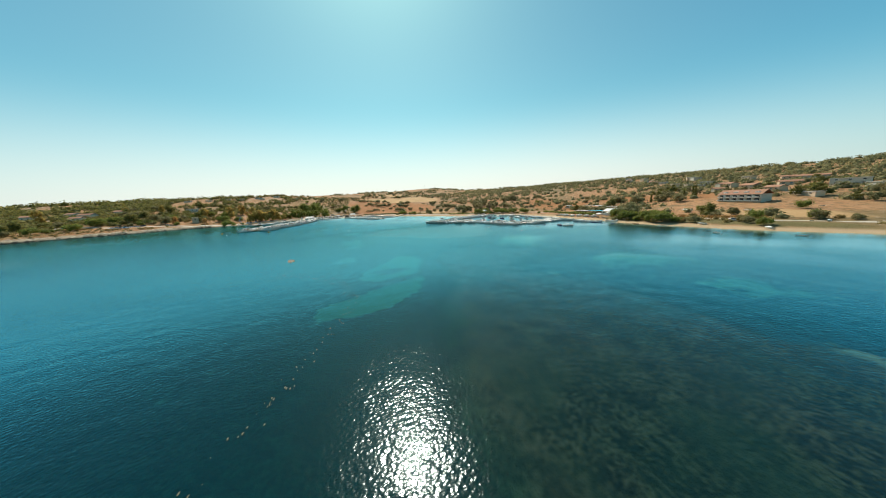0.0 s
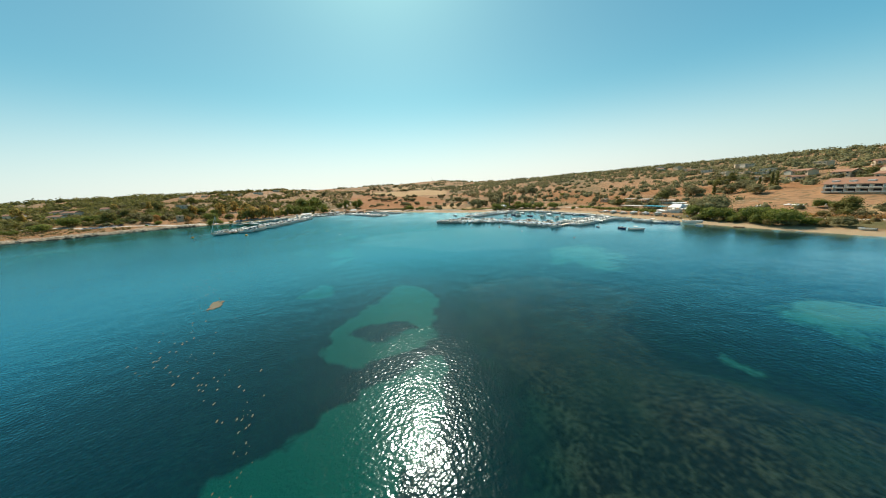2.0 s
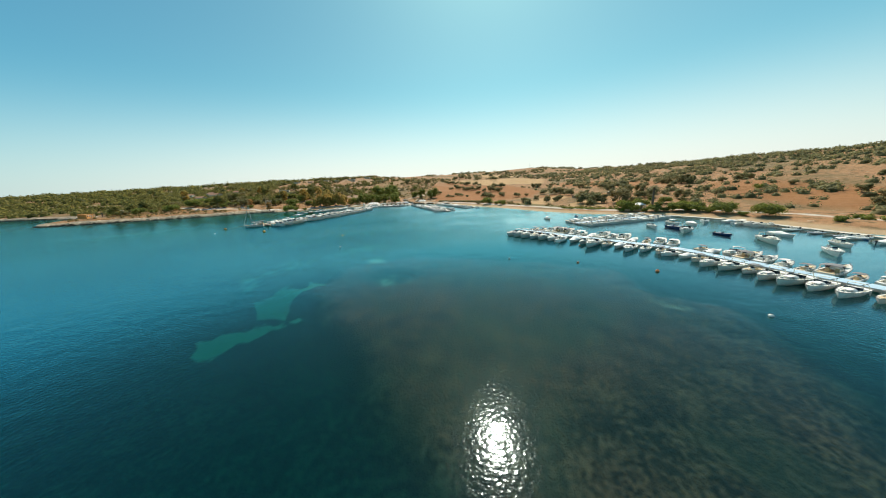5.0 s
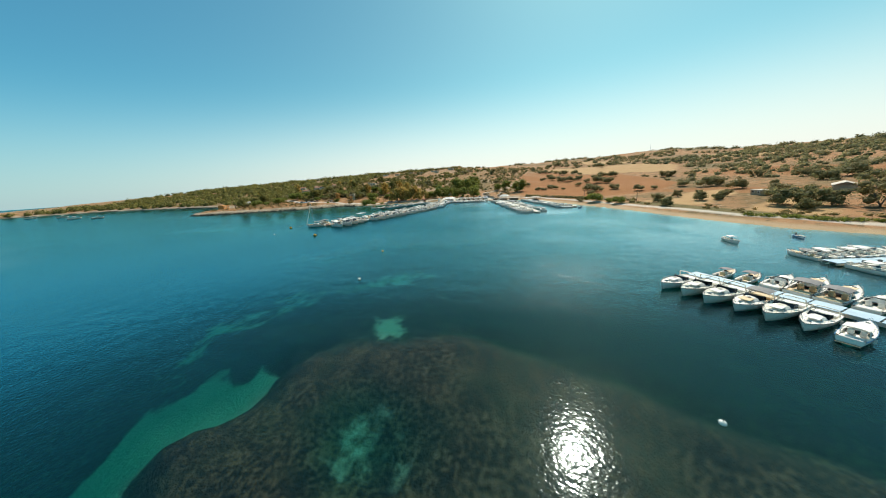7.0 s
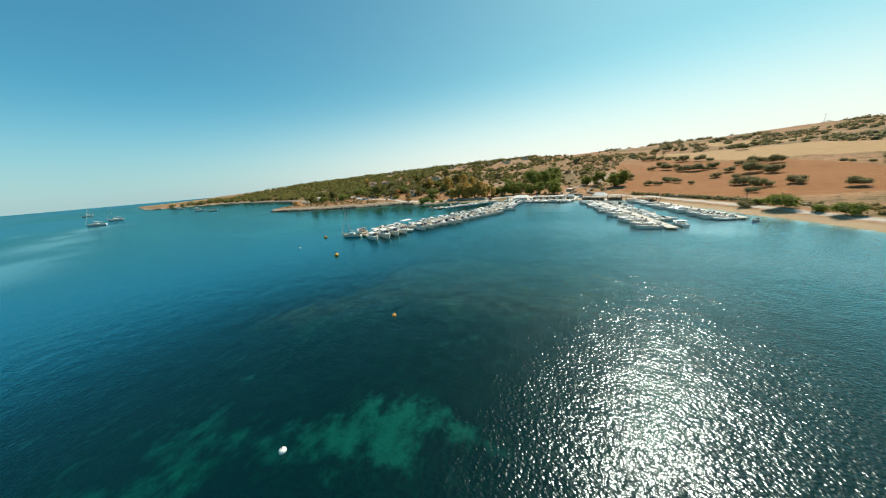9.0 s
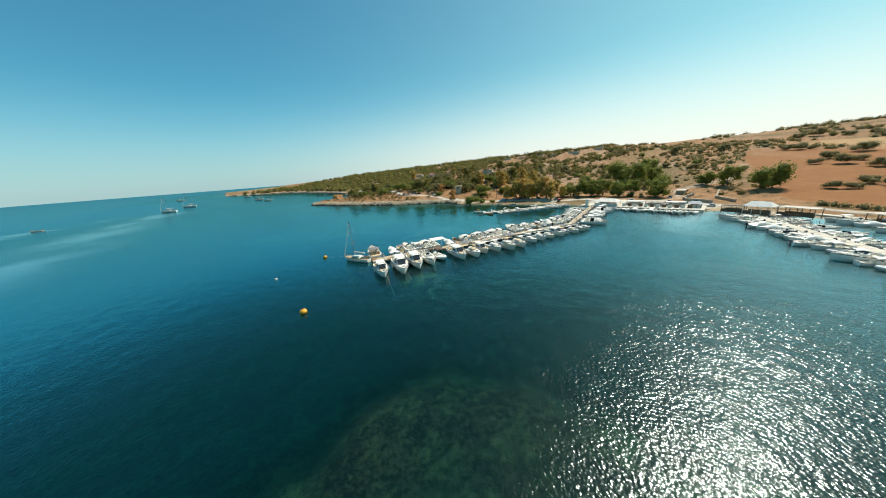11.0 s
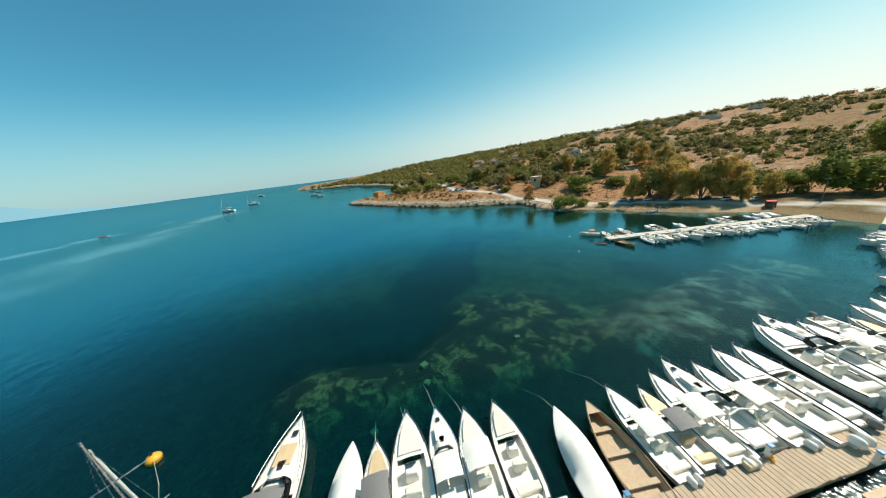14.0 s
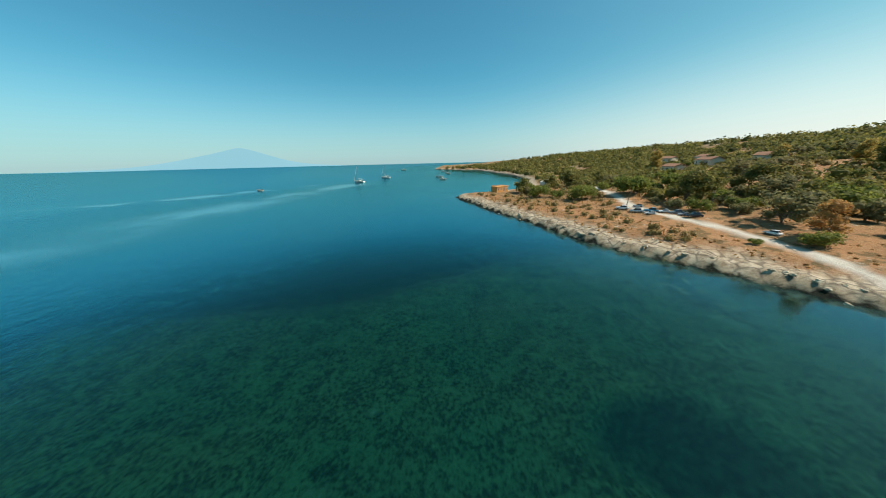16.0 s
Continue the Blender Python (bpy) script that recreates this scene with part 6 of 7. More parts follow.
def undergrowth(name, count, box_xy, far, material, size, leaves, label, seed, thin=0.45, grow=1.0, avoid=True):
    """A whole stretch of shrubs and far trees as one mesh."""
    rng = np.random.default_rng(seed)
    x0, x1, y0, y1 = box_xy
    x, y = rng.uniform(x0, x1, count * 6), rng.uniform(y0, y1, count * 6)
    d = inland(x, y)
    ok = (d > far[0]) & (d < far[1]) & (fbm(x, y, 38, 140) > thin) & (along(x, y, TRACK, 7) < 0.1) & (along(x, y, BEACH_ROAD, 7) < 0.1) & (along(x, y, HILL_TRACK, 6) < 0.1)
    ok &= ~((x > 102) & (x < 132) & (y > -66) & (y < -6)) & ~((x > -175) & (x < -95) & (y > -292) & (y < -236))
    if avoid:
        ok &= (patch(x, y, RED_FIELD) < 0.3) & (patch(x, y, STRAW_FIELD) < 0.3) & (blob(x, y, 52, -152, 24, 10, -35, 0.2) < 0.3) & (blob(x, y, 90, -185, 46, 14, 30, 0.2) < 0.3)
    x, y = x[ok][:count], y[ok][:count]
    z = land_height(x, y) * K
    n = len(x)
    s = size * rng.uniform(0.55, 1.35, n) * (1 + grow * np.clip(np.hypot(x - 20, y + 40) - 150, 0, 500) / 500)
    d3 = rng.normal(size=(n, leaves, 3))
    d3 /= np.linalg.norm(d3, axis=2, keepdims=True)
    d3[..., 2] = np.abs(d3[..., 2])
    lump = 1 + 0.35 * np.sin(d3[..., :1] * 5 + rng.uniform(0, 6, (n, 1, 1))) * np.cos(d3[..., 1:2] * 4)
    base = np.stack([x * K, y * K, z], -1)[:, None]
    pos = base + d3 * lump * s[:, None, None] * np.array([1.0, 1.0, 0.85]) + np.array([0, 0, 0.15]) * s[:, None, None]
    nrm = d3 + rng.normal(size=d3.shape) * 0.35
    nrm /= np.linalg.norm(nrm, axis=2, keepdims=True)
    a = np.cross(nrm, rng.normal(size=d3.shape))
    a /= np.linalg.norm(a, axis=2, keepdims=True)
    b = np.cross(nrm, a)
    q = s[:, None, None] * rng.uniform(0.11, 0.22, (n, leaves, 1))
    quads = np.stack([pos - a * q, pos - b * q, pos + a * q, pos + b * q], 2).reshape(-1, 3)
    # A rounded heart of 13 points in each shrub: a foot ring, a waist ring and a top.
    around = np.arange(6) * math.tau / 6
    unit = np.concatenate([np.stack([np.cos(around) * r, np.sin(around) * r, np.full(6, h)], 1) for r, h in ((0.78, -0.12), (0.66, 0.42))] + [np.array([[0, 0, 0.74]])])
    heart = base + unit[None] * s[:, None, None] * rng.uniform(0.8, 1.15, (n, 13, 1))
    ring, after = np.arange(6), (np.arange(6) + 1) % 6
    bands = np.concatenate([np.stack([ring, after, after + 6, ring + 6], 1), np.stack([ring + 6, after + 6, np.full(6, 12), np.full(6, 12)], 1)])
    sides = np.where(bands[:, 3] == bands[:, 2], 3, 4)
    corners = np.concatenate([b[:c] for b, c in zip(bands, sides)])
    count_q, co = len(quads), np.concatenate([quads, heart.reshape(-1, 3)])
    loops = np.concatenate([np.arange(count_q), (count_q + 13 * np.arange(n)[:, None] + corners[None]).ravel()])
    sizes = np.concatenate([np.full(count_q // 4, 4), np.tile(sides, n)])
    me = bpy.data.meshes.new(name)
    me.vertices.add(len(co))
    me.vertices.foreach_set("co", co.ravel())
    me.loops.add(len(loops))
    me.loops.foreach_set("vertex_index", loops.astype(np.int32))
    me.polygons.add(len(sizes))
    me.polygons.foreach_set("loop_start", (np.cumsum(sizes) - sizes).astype(np.int32))
    me.update(calc_edges=True)
    me.materials.append(material)
    tagged(new(name, me), label, "scrub", kind="stuff")


undergrowth("shore_scrub", 300, (55, 150, 45, 240), (8, 70), SCRUB, 0.7, 70, "dry scrub and low bushes on the north shore", 1, 0.40)
undergrowth("slope_woods", 1100, (100, 380, -10, 420), (35, 330), PINE, 1.6, 56, "thick green scrub woods on the slope", 2, 0.42)
undergrowth("slope_scrub", 1700, (120, 420, -110, 330), (30, 330), SCRUB, 1.0, 36, "dry olive-brown scrub over the slope", 3, 0.40)
undergrowth("hill_scrub", 900, (130, 900, -420, -20), (40, 900), OLIVE, 1.3, 40, "scattered dark shrubs on the hill", 4, 0.50)
undergrowth("south_groves", 4600, (-420, 420, -760, -215), (28, 560), OLIVE, 1.35, 30, "olive groves and gardens on the south slope", 5, 0.33)
undergrowth("cape_woods", 1900, (60, 560, 200, 900), (6, 460), PINE, 2.1, 34, "dark pine woods on the far cape", 6, 0.36)
undergrowth("beach_scrub", 900, (-240, 118, -260, -84), (9, 24), SCRUB, 0.6, 30, "low dry scrub along the back of the beach", 7, 0.46)
undergrowth("dry_grass", 2200, (60, 150, 20, 200), (5, 60), RUST, 0.24, 10, "tufts of dry brown grass", 8, 0.30)


def hedge(name, line, wide, high, material, label):
    """A clipped-looking wild hedge along a line of the plan."""
    blobs = []
    for (ax, ay), (bx, by) in zip(line, line[1:]):
        n = max(2, int(math.hypot(bx - ax, by - ay) * K / 1.4))
        for k in range(n):
            u = (k + random.uniform(0, 0.8)) / n
            x, y = ax + (bx - ax) * u, ay + (by - ay) * u
            s = random.uniform(0.8, 1.2)
            blobs.append((x * K, y * K, ground_at(x, y) + high * 0.35, wide * 0.6 * s, wide * 0.6 * s, high * 0.55 * s))
    me = crown_mesh(name, blobs, len(blobs) * 60, 0.2, 3, material)
    tagged(new(name, me), label, "hedge", kind="stuff")


hedge("field_hedge", [(126, -84), (110, -102), (92, -116), (82, -121)], 1.4, 1.3, OLIVE, "dense dark hedge below the red field")
hedge("garden_hedge", [(-40, -212), (-70, -208), (-90, -206)], 1.5, 1.2, GREEN, "green hedge behind the beach")


def palm(x, y, high, group="palms"):
    thing = empty("palm_tree", "tall palm tree with a thick fibrous trunk", "tree", group)
    bm = B()
    rod(bm, (0, 0, -0.3), (0.1, 0, high * 0.75), 0.30, 0.26, 9)
    rod(bm, (0.1, 0, high * 0.75), (0.1, 0, high * 0.86), 0.28, 0.5, 9)
    part("trunk", bm, BARK, thing)
    for k in range(16):
        a, up = k * 2.4, random.uniform(0.2, 1.0)
        c, s = math.cos(a), math.sin(a)
        long = high * 0.34
        bm = B()
        rows = []
        for u in np.linspace(0, 1, 6):
            r, z = long * u, high * 0.86 + long * (up * u - 0.9 * u * u)
            w = 0.28 * math.sin(math.pi * min(1, u + 0.1)) + 0.03
            rows.append([(0.1 + c * r - s * w, s * r + c * w, z - 0.12), (0.1 + c * r, s * r, z), (0.1 + c * r + s * w, s * r - c * w, z - 0.12)])
        loft(bm, rows, ends=False)
        part("frond", bm, OLIVE, thing)
    thing.matrix_basis = spot(x, y)
    return thing


palm(-1, -186, 7.4)
palm(78, 203, 2.4, "palms by the hut"), palm(85, 200, 2.6, "palms by the hut")


def cypress(x, y, high):
    thing = empty("cypress_tree", "slim dark green cypress", "tree", "cypresses")
    blobs = [(0, 0, high * (0.12 + 0.1 * k), high * 0.13 * (1 - 0.07 * k), high * 0.13 * (1 - 0.07 * k), high * 0.12) for k in range(9)]
    ob = new("crown", crown_mesh("crown", blobs, 420, 0.2, 7, PINE))
    ob.parent = thing
    part("trunk", rod(B(), (0, 0, -0.2), (0, 0, high * 0.5), 0.12, 0.05), BARK, thing)
    thing.matrix_basis = spot(x, y)


for x, y, s in ((-70, -283, 4.5), (-86, -300, 6.0), (-89, -297, 6.5), (-83, -296, 5.0)):
    cypress(x, y, s)
hedge("reed_strip", [(20, -156), (14, -162), (10, -167), (6, -174), (3, -177)], 1.5, 0.7, GREEN, "strip of bright green reeds behind the beach")
hedge("beach_thicket", [(-128, -213), (-136, -215), (-144, -217), (-152, -219)], 2.0, 1.0, RUST, "rusty brown thicket behind the south beach")
hedge("beach_thicket", [(-110, -205), (-120, -206), (-130, -207), (-140, -208)], 2.2, 0.9, SCRUB, "olive-green thicket behind the south beach")

# ---- buildings ----
PLASTER = surface("cream_plaster", (0.62, 0.54, 0.42), 0.9, 5, 0.15, 0.5, 0, 0.01)
WHITE_WALL = surface("white_plaster", (0.78, 0.72, 0.62), 0.9, 5, 0.12, 0.5, 0, 0.01)
SAND_WALL = surface("sand_plaster", (0.70, 0.52, 0.34), 0.9, 5, 0.15, 0.5, 0, 0.01)
OCHRE = surface("orange_plaster", (0.60, 0.27, 0.07), 0.9, 5, 0.2, 0.6, 0, 0.01)
STONE = surface("old_stone_wall", (0.44, 0.35, 0.24), 0.95, 4, 0.4, 0.8, 0, 0.04)
TILES = surface("terracotta_roof_tiles", (0.36, 0.17, 0.09), 0.9, 7, 0.35, 0.5, 0, 0.03)
PALE_ROOF = surface("pale_flat_roof", (0.58, 0.50, 0.40), 0.9, 4, 0.2, 0.4)
WOOD_HUT = surface("brown_boards", (0.20, 0.12, 0.07), 0.85, 7, 0.35, 0.8, 0, 0.01)
# Near-black colour that stands for the shade inside openings.
SHADE = surface("painted_opening_shade", (0.03, 0.03, 0.03), 0.8, 5, 0.3, 1.0)
PANE = glass.mat


def gable(bm, w, d, z, high, over=0.3):
    """A pitched roof, ridge along x."""
    a, b = w / 2 + over, d / 2 + over
    loft(bm, [[(x, -b, z), (x, 0, z + high), (x, b, z), (x, b, z - 0.12), (x, 0, z + high - 0.12), (x, -b, z - 0.12)] for x in (-a, a)], close=True)
    return bm


def house(x, y, turn, w, d, high, walls, roof, pitched, storeys, cols, label, group="", porch=False, sink=0.6):
    """Walls with door and windows on the front and back, a roof, and, if wanted, a porch on posts."""
    thing = empty("house", label, "house", group)
    bm = box(B(), 0, 0, -sink, w, d, high + sink, 0.03)
    wall = part("wall", bm, walls, thing)
    if pitched:
        part("roof", gable(B(), w, d, high, min(w, d) * 0.22), roof, thing)
        for s in (-1, 1):
            bm = B()
            vs = [bm.verts.new(p) for p in ((s * (w / 2 - 0.02), -d / 2, high), (s * (w / 2 - 0.02), d / 2, high), (s * (w / 2 - 0.02), 0, high + min(w, d) * 0.20))]
            bm.faces.new(vs)
            bmesh.ops.solidify(bm, geom=bm.faces[:], thickness=0.15)
            part("gable_wall", bm, walls, thing)
    else:
        bm = box(B(), 0, 0, high, w + 0.3, d + 0.3, 0.18, 0.02)
        part("roof", bm, roof, thing)
    each = high / storeys
    for side in (-1, 1):
        for s in range(storeys):
            for c in range(cols):
                cx = -w / 2 + w * (c + 0.5) / cols
                is_door = s == 0 and c == cols // 2 and side == -1
                ww, wh, z0 = (0.9, min(1.9, each * 0.8), 0.0) if is_door else (min(0.8, w / cols * 0.34), each * 0.34, s * each + each * 0.36)
                bm = box(B(), cx, side * (d / 2 + 0.005), z0, ww + 0.16, 0.08, wh + 0.16, 0.01)
                frame_part = part("door_frame" if is_door else "window_frame", bm, WHITE_WALL, thing)
                bm = box(B(), cx, side * (d / 2 + 0.028), z0 + 0.08, ww, 0.06, wh, 0.005)
                part("door" if is_door else "pane", bm, WOOD_HUT if is_door else PANE, frame_part)
    if porch:
        bm = box(B(), 0, -d / 2 - 1.0, high * 0.72, w * 0.8, 2.0, 0.12, 0.02)
        part("porch_roof", bm, roof, thing)
        for k in range(4):
            bm = box(B(), -w * 0.36 + w * 0.24 * k, -d / 2 - 1.85, -sink, 0.18, 0.18, high * 0.72 + sink, 0.02)
            part("porch_post", bm, walls, thing)
    thing.matrix_basis = spot(x, y, turn=turn)
    return thing


def apartments(x, y, turn):
    """A long three-storey block with tiled roof and deep balconies."""
    thing = empty("apartment_building", "long cream apartment block with tiled roof and balconies", "apartment building")
    w, d = 15.0, 6.0
    part("wall", box(B(), 0, 0, -1.0, w, d, 4.4, 0.03), PLASTER, thing)
    part("roof", gable(B(), w, d, 3.4, 2.3, 0.4), TILES, thing)
    for k in range(4):
        part("dormer", box(B(), -5.6 + 3.7 * k, 1.7, 4.0, 1.5, 1.2, 0.75, 0.03), WHITE_WALL, thing)
    for s in range(2):
        for k in range(6):
            cx = -6.2 + 2.48 * k
            z = 0.25 + 1.65 * s
            # The shade of each balcony opening is a dark box on the wall.
            hole = part("window", box(B(), cx, d / 2 + 0.01, z, 1.5, 0.10, 1.15, 0.01), SHADE, thing, "dark panel standing in for shade in a balcony opening")
            bal = part("balcony", box(B(), cx, d / 2 + 0.55, z - 0.18, 2.1, 1.1, 0.16, 0.02), WHITE_WALL, thing)
            part("parapet", box(B(), cx, d / 2 + 1.07, z - 0.02, 2.1, 0.10, 0.42, 0.02), WHITE_WALL, bal)
        for k in range(5):
            part("divider", box(B(), -4.96 + 2.48 * k, d / 2 + 0.5, 0.0 + 1.65 * s, 0.12, 1.0, 1.5, 0.01), WHITE_WALL, thing)
    thing.matrix_basis = spot(x, y, ground_at(x, y) + 0.1, turn, 0.86) @ Matrix.Diagonal((1, 1, 0.86, 1))


apartments(-121.5, -277, -8)
for k, (x, y, w, d, h, pitched) in enumerate([(-115, -325, 8, 5, 2.6, True), (-134, -352, 13, 6, 3.6, False), (-107, -364, 10, 5, 2.4, True), (-40, -405, 8, 5, 2.6, False), (-70, -379, 8, 5, 2.8, True), (-62, -383, 6, 5, 2.4, True), (-60, -427, 8, 5, 3.4, False), (-105, -401, 14, 5, 2.6, True), (-90, -410, 8, 5, 2.4, True), (-42, -391, 9, 4, 1.8, False), (-30, -396, 7, 4, 1.8, False), (-78, -345, 7, 4, 2.2, True), (-52, -360, 7, 4, 2.0, False), (20, -440, 8, 5, 2.4, False), (40, -452, 8, 5, 2.4, True), (60, -480, 9, 5, 2.6, False),
                                             (-19, -395, 8, 5, 2.8, False), (-1, -462, 8, 6, 3.4, False), (87, -503, 9, 6, 3.6, False), (100, -490, 7, 5, 3.2, True), (6, -466, 8, 6, 3.6, False), (113, -506, 8, 6, 3.8, False), (-135, -300, 14, 3.5, 1.6, False), (-150, -330, 9, 6, 3.6, False), (-96, -345, 8, 6, 3.4, True)]):
    house(x, y, (-22, 12, 34, 0, -35, 60)[k % 6], w * 0.74, d * 0.74, h * 0.72, (SAND_WALL, PLASTER)[k % 2], TILES if pitched else PALE_ROOF, pitched, 2 if h > 3.3 else 1, 3, ("cream" if k % 2 else "sand-coloured") + " hillside house with " + ("tiled pitched roof" if pitched else "pale flat roof"), "houses on the south slope", porch=k % 3 == 0)
for k, (x, y, w, d, h) in enumerate([(345, 186, 11, 6, 3.2), (327, 150, 9, 6, 2.8), (339, 129, 12, 6, 2.8), (338, 82, 14, 7, 3.4), (357, 60, 10, 6, 3.6), (325, 74, 8, 5, 2.8), (352, 30, 16, 4, 2.4), (350, 215, 10, 6, 3.0), (330, 105, 9, 6, 3.0)]):
    house(x, y, 80 + 7 * (k % 3), w * 0.62, d * 0.6, h * 0.42, SAND_WALL if k % 3 else PLASTER, PALE_ROOF, False, 1, 2, "low pale house on the ridge line", "houses on the ridge")
for k, (x, y, w, d, h, pitched) in enumerate([(250, 258, 9, 6, 2.8, True), (221, 225, 10, 6, 3.2, True), (180, 205, 7, 5, 2.6, True), (235, 203, 8, 6, 3.0, True), (255, 300, 9, 6, 3.2, True), (210, 120, 8, 5, 2.8, False)]):
    house(x, y, 70 + 9 * k, w, d, h, PLASTER, TILES if pitched else PALE_ROOF, pitched, 1, 3, "cream villa among trees with a low tiled roof", "villas on the north slope", porch=k % 2 == 0)

# The orange hut on the point and the long white building behind it.
hut = house(73, 197, 32, 6.4, 3.4, 2.0, OCHRE, OCHRE, False, 1, 4, "orange plaster hut with a flat roof on the point")
for k in range(5):
    bm = box(B(), -2.6 + 1.3 * k, 1.55, 2.18, 0.5, 0.3, 0.3, 0.03)
    part("merlon", bm, OCHRE, hut)
house(111, 222, 60, 15, 4.5, 2.3, WHITE_WALL, PALE_ROOF, False, 1, 7, "long low white building with a pale roof edge")
house(66, -206, -32, 8.0, 3.6, 1.3, STONE, PALE_ROOF, True, 1, 5, "low farm building with a pale pitched roof", porch=True)
house(62, -181, 10, 3.4, 2.4, 1.2, STONE, PALE_ROOF, False, 1, 2, "small stone farm shed by olive trees")


TOWER_STONE = surface("sunburnt_rendered_stone", (0.56, 0.43, 0.28), 0.95, 4, 0.4, 0.8, 0, 0.04)


def ruin(x, y, turn):
    """A roofless square stone tower with a raking buttress."""
    thing = empty("stone_tower", "old square stone tower with dark shade panels for window holes", "tower")
    bm = B()
    for k, (cx, cy, sx, sy) in enumerate(((0, -1.5, 3.4, 0.4), (0, 1.5, 3.4, 0.4), (-1.5, 0, 0.4, 2.6), (1.5, 0, 0.4, 2.6))):
        box(bm, cx, cy, -0.8, sx, sy, 4.4 + (0.25, -0.2, 0.1, -0.35)[k], 0.03, 0.985)
    part("wall", bm, TOWER_STONE, thing)
    # Dark boxes on the solid walls paint the shade of holes and doorway.
    for cx, cy, sx, sy, z in ((-0.6, -1.71, 0.6, 0.06, 2.2), (0.7, -1.71, 0.6, 0.06, 2.2), (-1.71, 0, 0.06, 0.7, 2.1), (0.1, -1.71, 0.8, 0.06, 0.0)):
        part("opening", box(B(), cx, cy, z, sx, sy, 0.9 if z else 1.6), SHADE, thing)
    part("cornice", box(B(), 0, 0, 3.5, 3.7, 3.7, 0.22, 0.04), TOWER_STONE, thing)
    bm = B()
    loft(bm, [[(1.7, y0, -0.8), (3.6, y0, -0.8), (1.7, y0, 2.6)] for y0 in (-1.5, -1.1)], close=True)
    part("buttress", bm, TOWER_STONE, thing)
    for k in range(9):
        a = k * 0.8
        part("fallen_stone", box(B(), 2.6 + 1.2 * math.cos(a), 1.6 * math.sin(a), -0.15, 0.5, 0.4, 0.35, 0.08, 0.8, a), TOWER_STONE, thing)
    thing.matrix_basis = spot(x, y, ground_at(x, y) + 0.15, turn, 1.02)


ruin(123, 79, 25)


def shelter(name, x, y, turn, w, d, high, roof, label, pitched=0.0, walls=None, z=None, cols=3):
    """A roof on posts with a low counter or half walls."""
    thing = empty(name, label, "shelter")
    bm = B()
    if pitched:
        loft(bm, [[(-w / 2, -d / 2, high), (w / 2, -d / 2, high), (w / 2, d / 2, high), (-w / 2, d / 2, high)], [(-w * 0.32, -0.1, high + pitched), (w * 0.32, -0.1, high + pitched), (w * 0.32, 0.1, high + pitched), (-w * 0.32, 0.1, high + pitched)]], close=True)
    else:
        box(bm, 0, 0, high, w, d, 0.12, 0.03)
    part("roof", bm, roof, thing)
    for k in range(cols + 1):
        for s in (-1, 1):
            part("post", box(B(), -w / 2 + 0.15 + (w - 0.3) * k / cols, s * (d / 2 - 0.12), -0.3, 0.1, 0.1, high + 0.3, 0.01), WHITE_WALL if roof is CANVAS else WOOD_HUT, thing)
    part("half_wall", box(B(), 0, d / 2 - 0.3, 0, w * 0.96, 0.10, 0.75, 0.02), walls or WHITE_WALL, thing)
    part("counter", box(B(), 0, 0, 0, w * 0.7, 0.5, 0.85, 0.03), walls or WOOD_HUT, thing)
    thing.matrix_basis = spot(x, y, z, turn)
    return thing


# The quay with its pavilion, awnings and huts.
bm = B()
loft(bm, [[(106.6 * K, y * K, -1.5), (106.6 * K, y * K, 0.62), (116 * K, y * K, 0.66), (116 * K, y * K, -1.5)] for y in (-17, -30, -44, -59)])
single("quay", bm, CONCRETE, "pale concrete quay wall along the water", "quay", kind="structure")
shelter("pavilion", 110.5, -27.2, 90, 6.6, 3.6, 1.35, CANVAS, "white-roofed open pavilion at the pier's root", 0.75, z=0.64)
for k, (y, w, mat) in enumerate([(-36.8, 4.6, CANVAS), (-43.6, 4.4, PALE_ROOF), (-50.2, 4.4, CANVAS)]):
    shelter("awning", 114, y, 90, w, 1.8, 1.15, mat, "low pale awning on posts beside the quay", walls=PALE_ROOF, z=0.64)
tent = shelter("grey_tent", 112.5, -56, 90, 2.8, 2.4, 1.0, GREY_TUBE, "grey tent roof at the quay's end", 0.7, z=0.64)
bm = rod(B(), (0, 0, 0), (0, 0, 1.5), 0.55, 0.55, 12)
bmesh.ops.create_uvsphere(bm, u_segments=12, v_segments=6, radius=0.55, matrix=Matrix.Translation((0, 0, 1.5)))
tank = single("water_tank", bm, WHITE_WALL, "round white tank at the head of the quay", "tank", smooth=50)
tank.matrix_basis = spot(108, -19.5, 0.62)
for k in range(12):
    bm = box(B(), 0, 0, 0, 0.9, 0.5, 0.42, 0.04)
    box(bm, 0, 0.2, 0.4, 0.9, 0.08, 0.4, 0.02)
    bench = single("bench", bm, WOOD_HUT if k % 2 else WHITE_WALL, "small bench on the quay", "bench", "benches on the quay")
    bench.matrix_basis = spot(109.3 + 0.8 * (k % 2), -34 - 1.9 * k, 0.65, 90)

shelter("kiosk", 104.5, -71.5, 70, 4.6, 3.0, 1.8, CANVAS, "white-peaked kiosk over the water", 0.9, WOOD_HUT, 0.55)
shelter("boardwalk_bar", 103, -79, 60, 5.4, 2.6, 1.7, PALE_ROOF, "brown wooden bar with a flat pale roof", 0, WOOD_HUT, 0.55)
shelter("boardwalk_bar", 106.5, -66, 80, 4.0, 2.4, 1.5, WOOD_HUT, "dark wooden hut on the boardwalk", 0, WOOD_HUT, 0.55)
shelter("beach_hut", 99.5, -92.5, 40, 4.6, 2.6, 1.7, PALE_ROOF, "brown beach hut with white flat roof", 0, WOOD_HUT)
bm = B()
for k in range(26):
    box(bm, 0, -3.9 + 0.31 * k, 0.38, 5.5, 0.27, 0.06, 0.008)
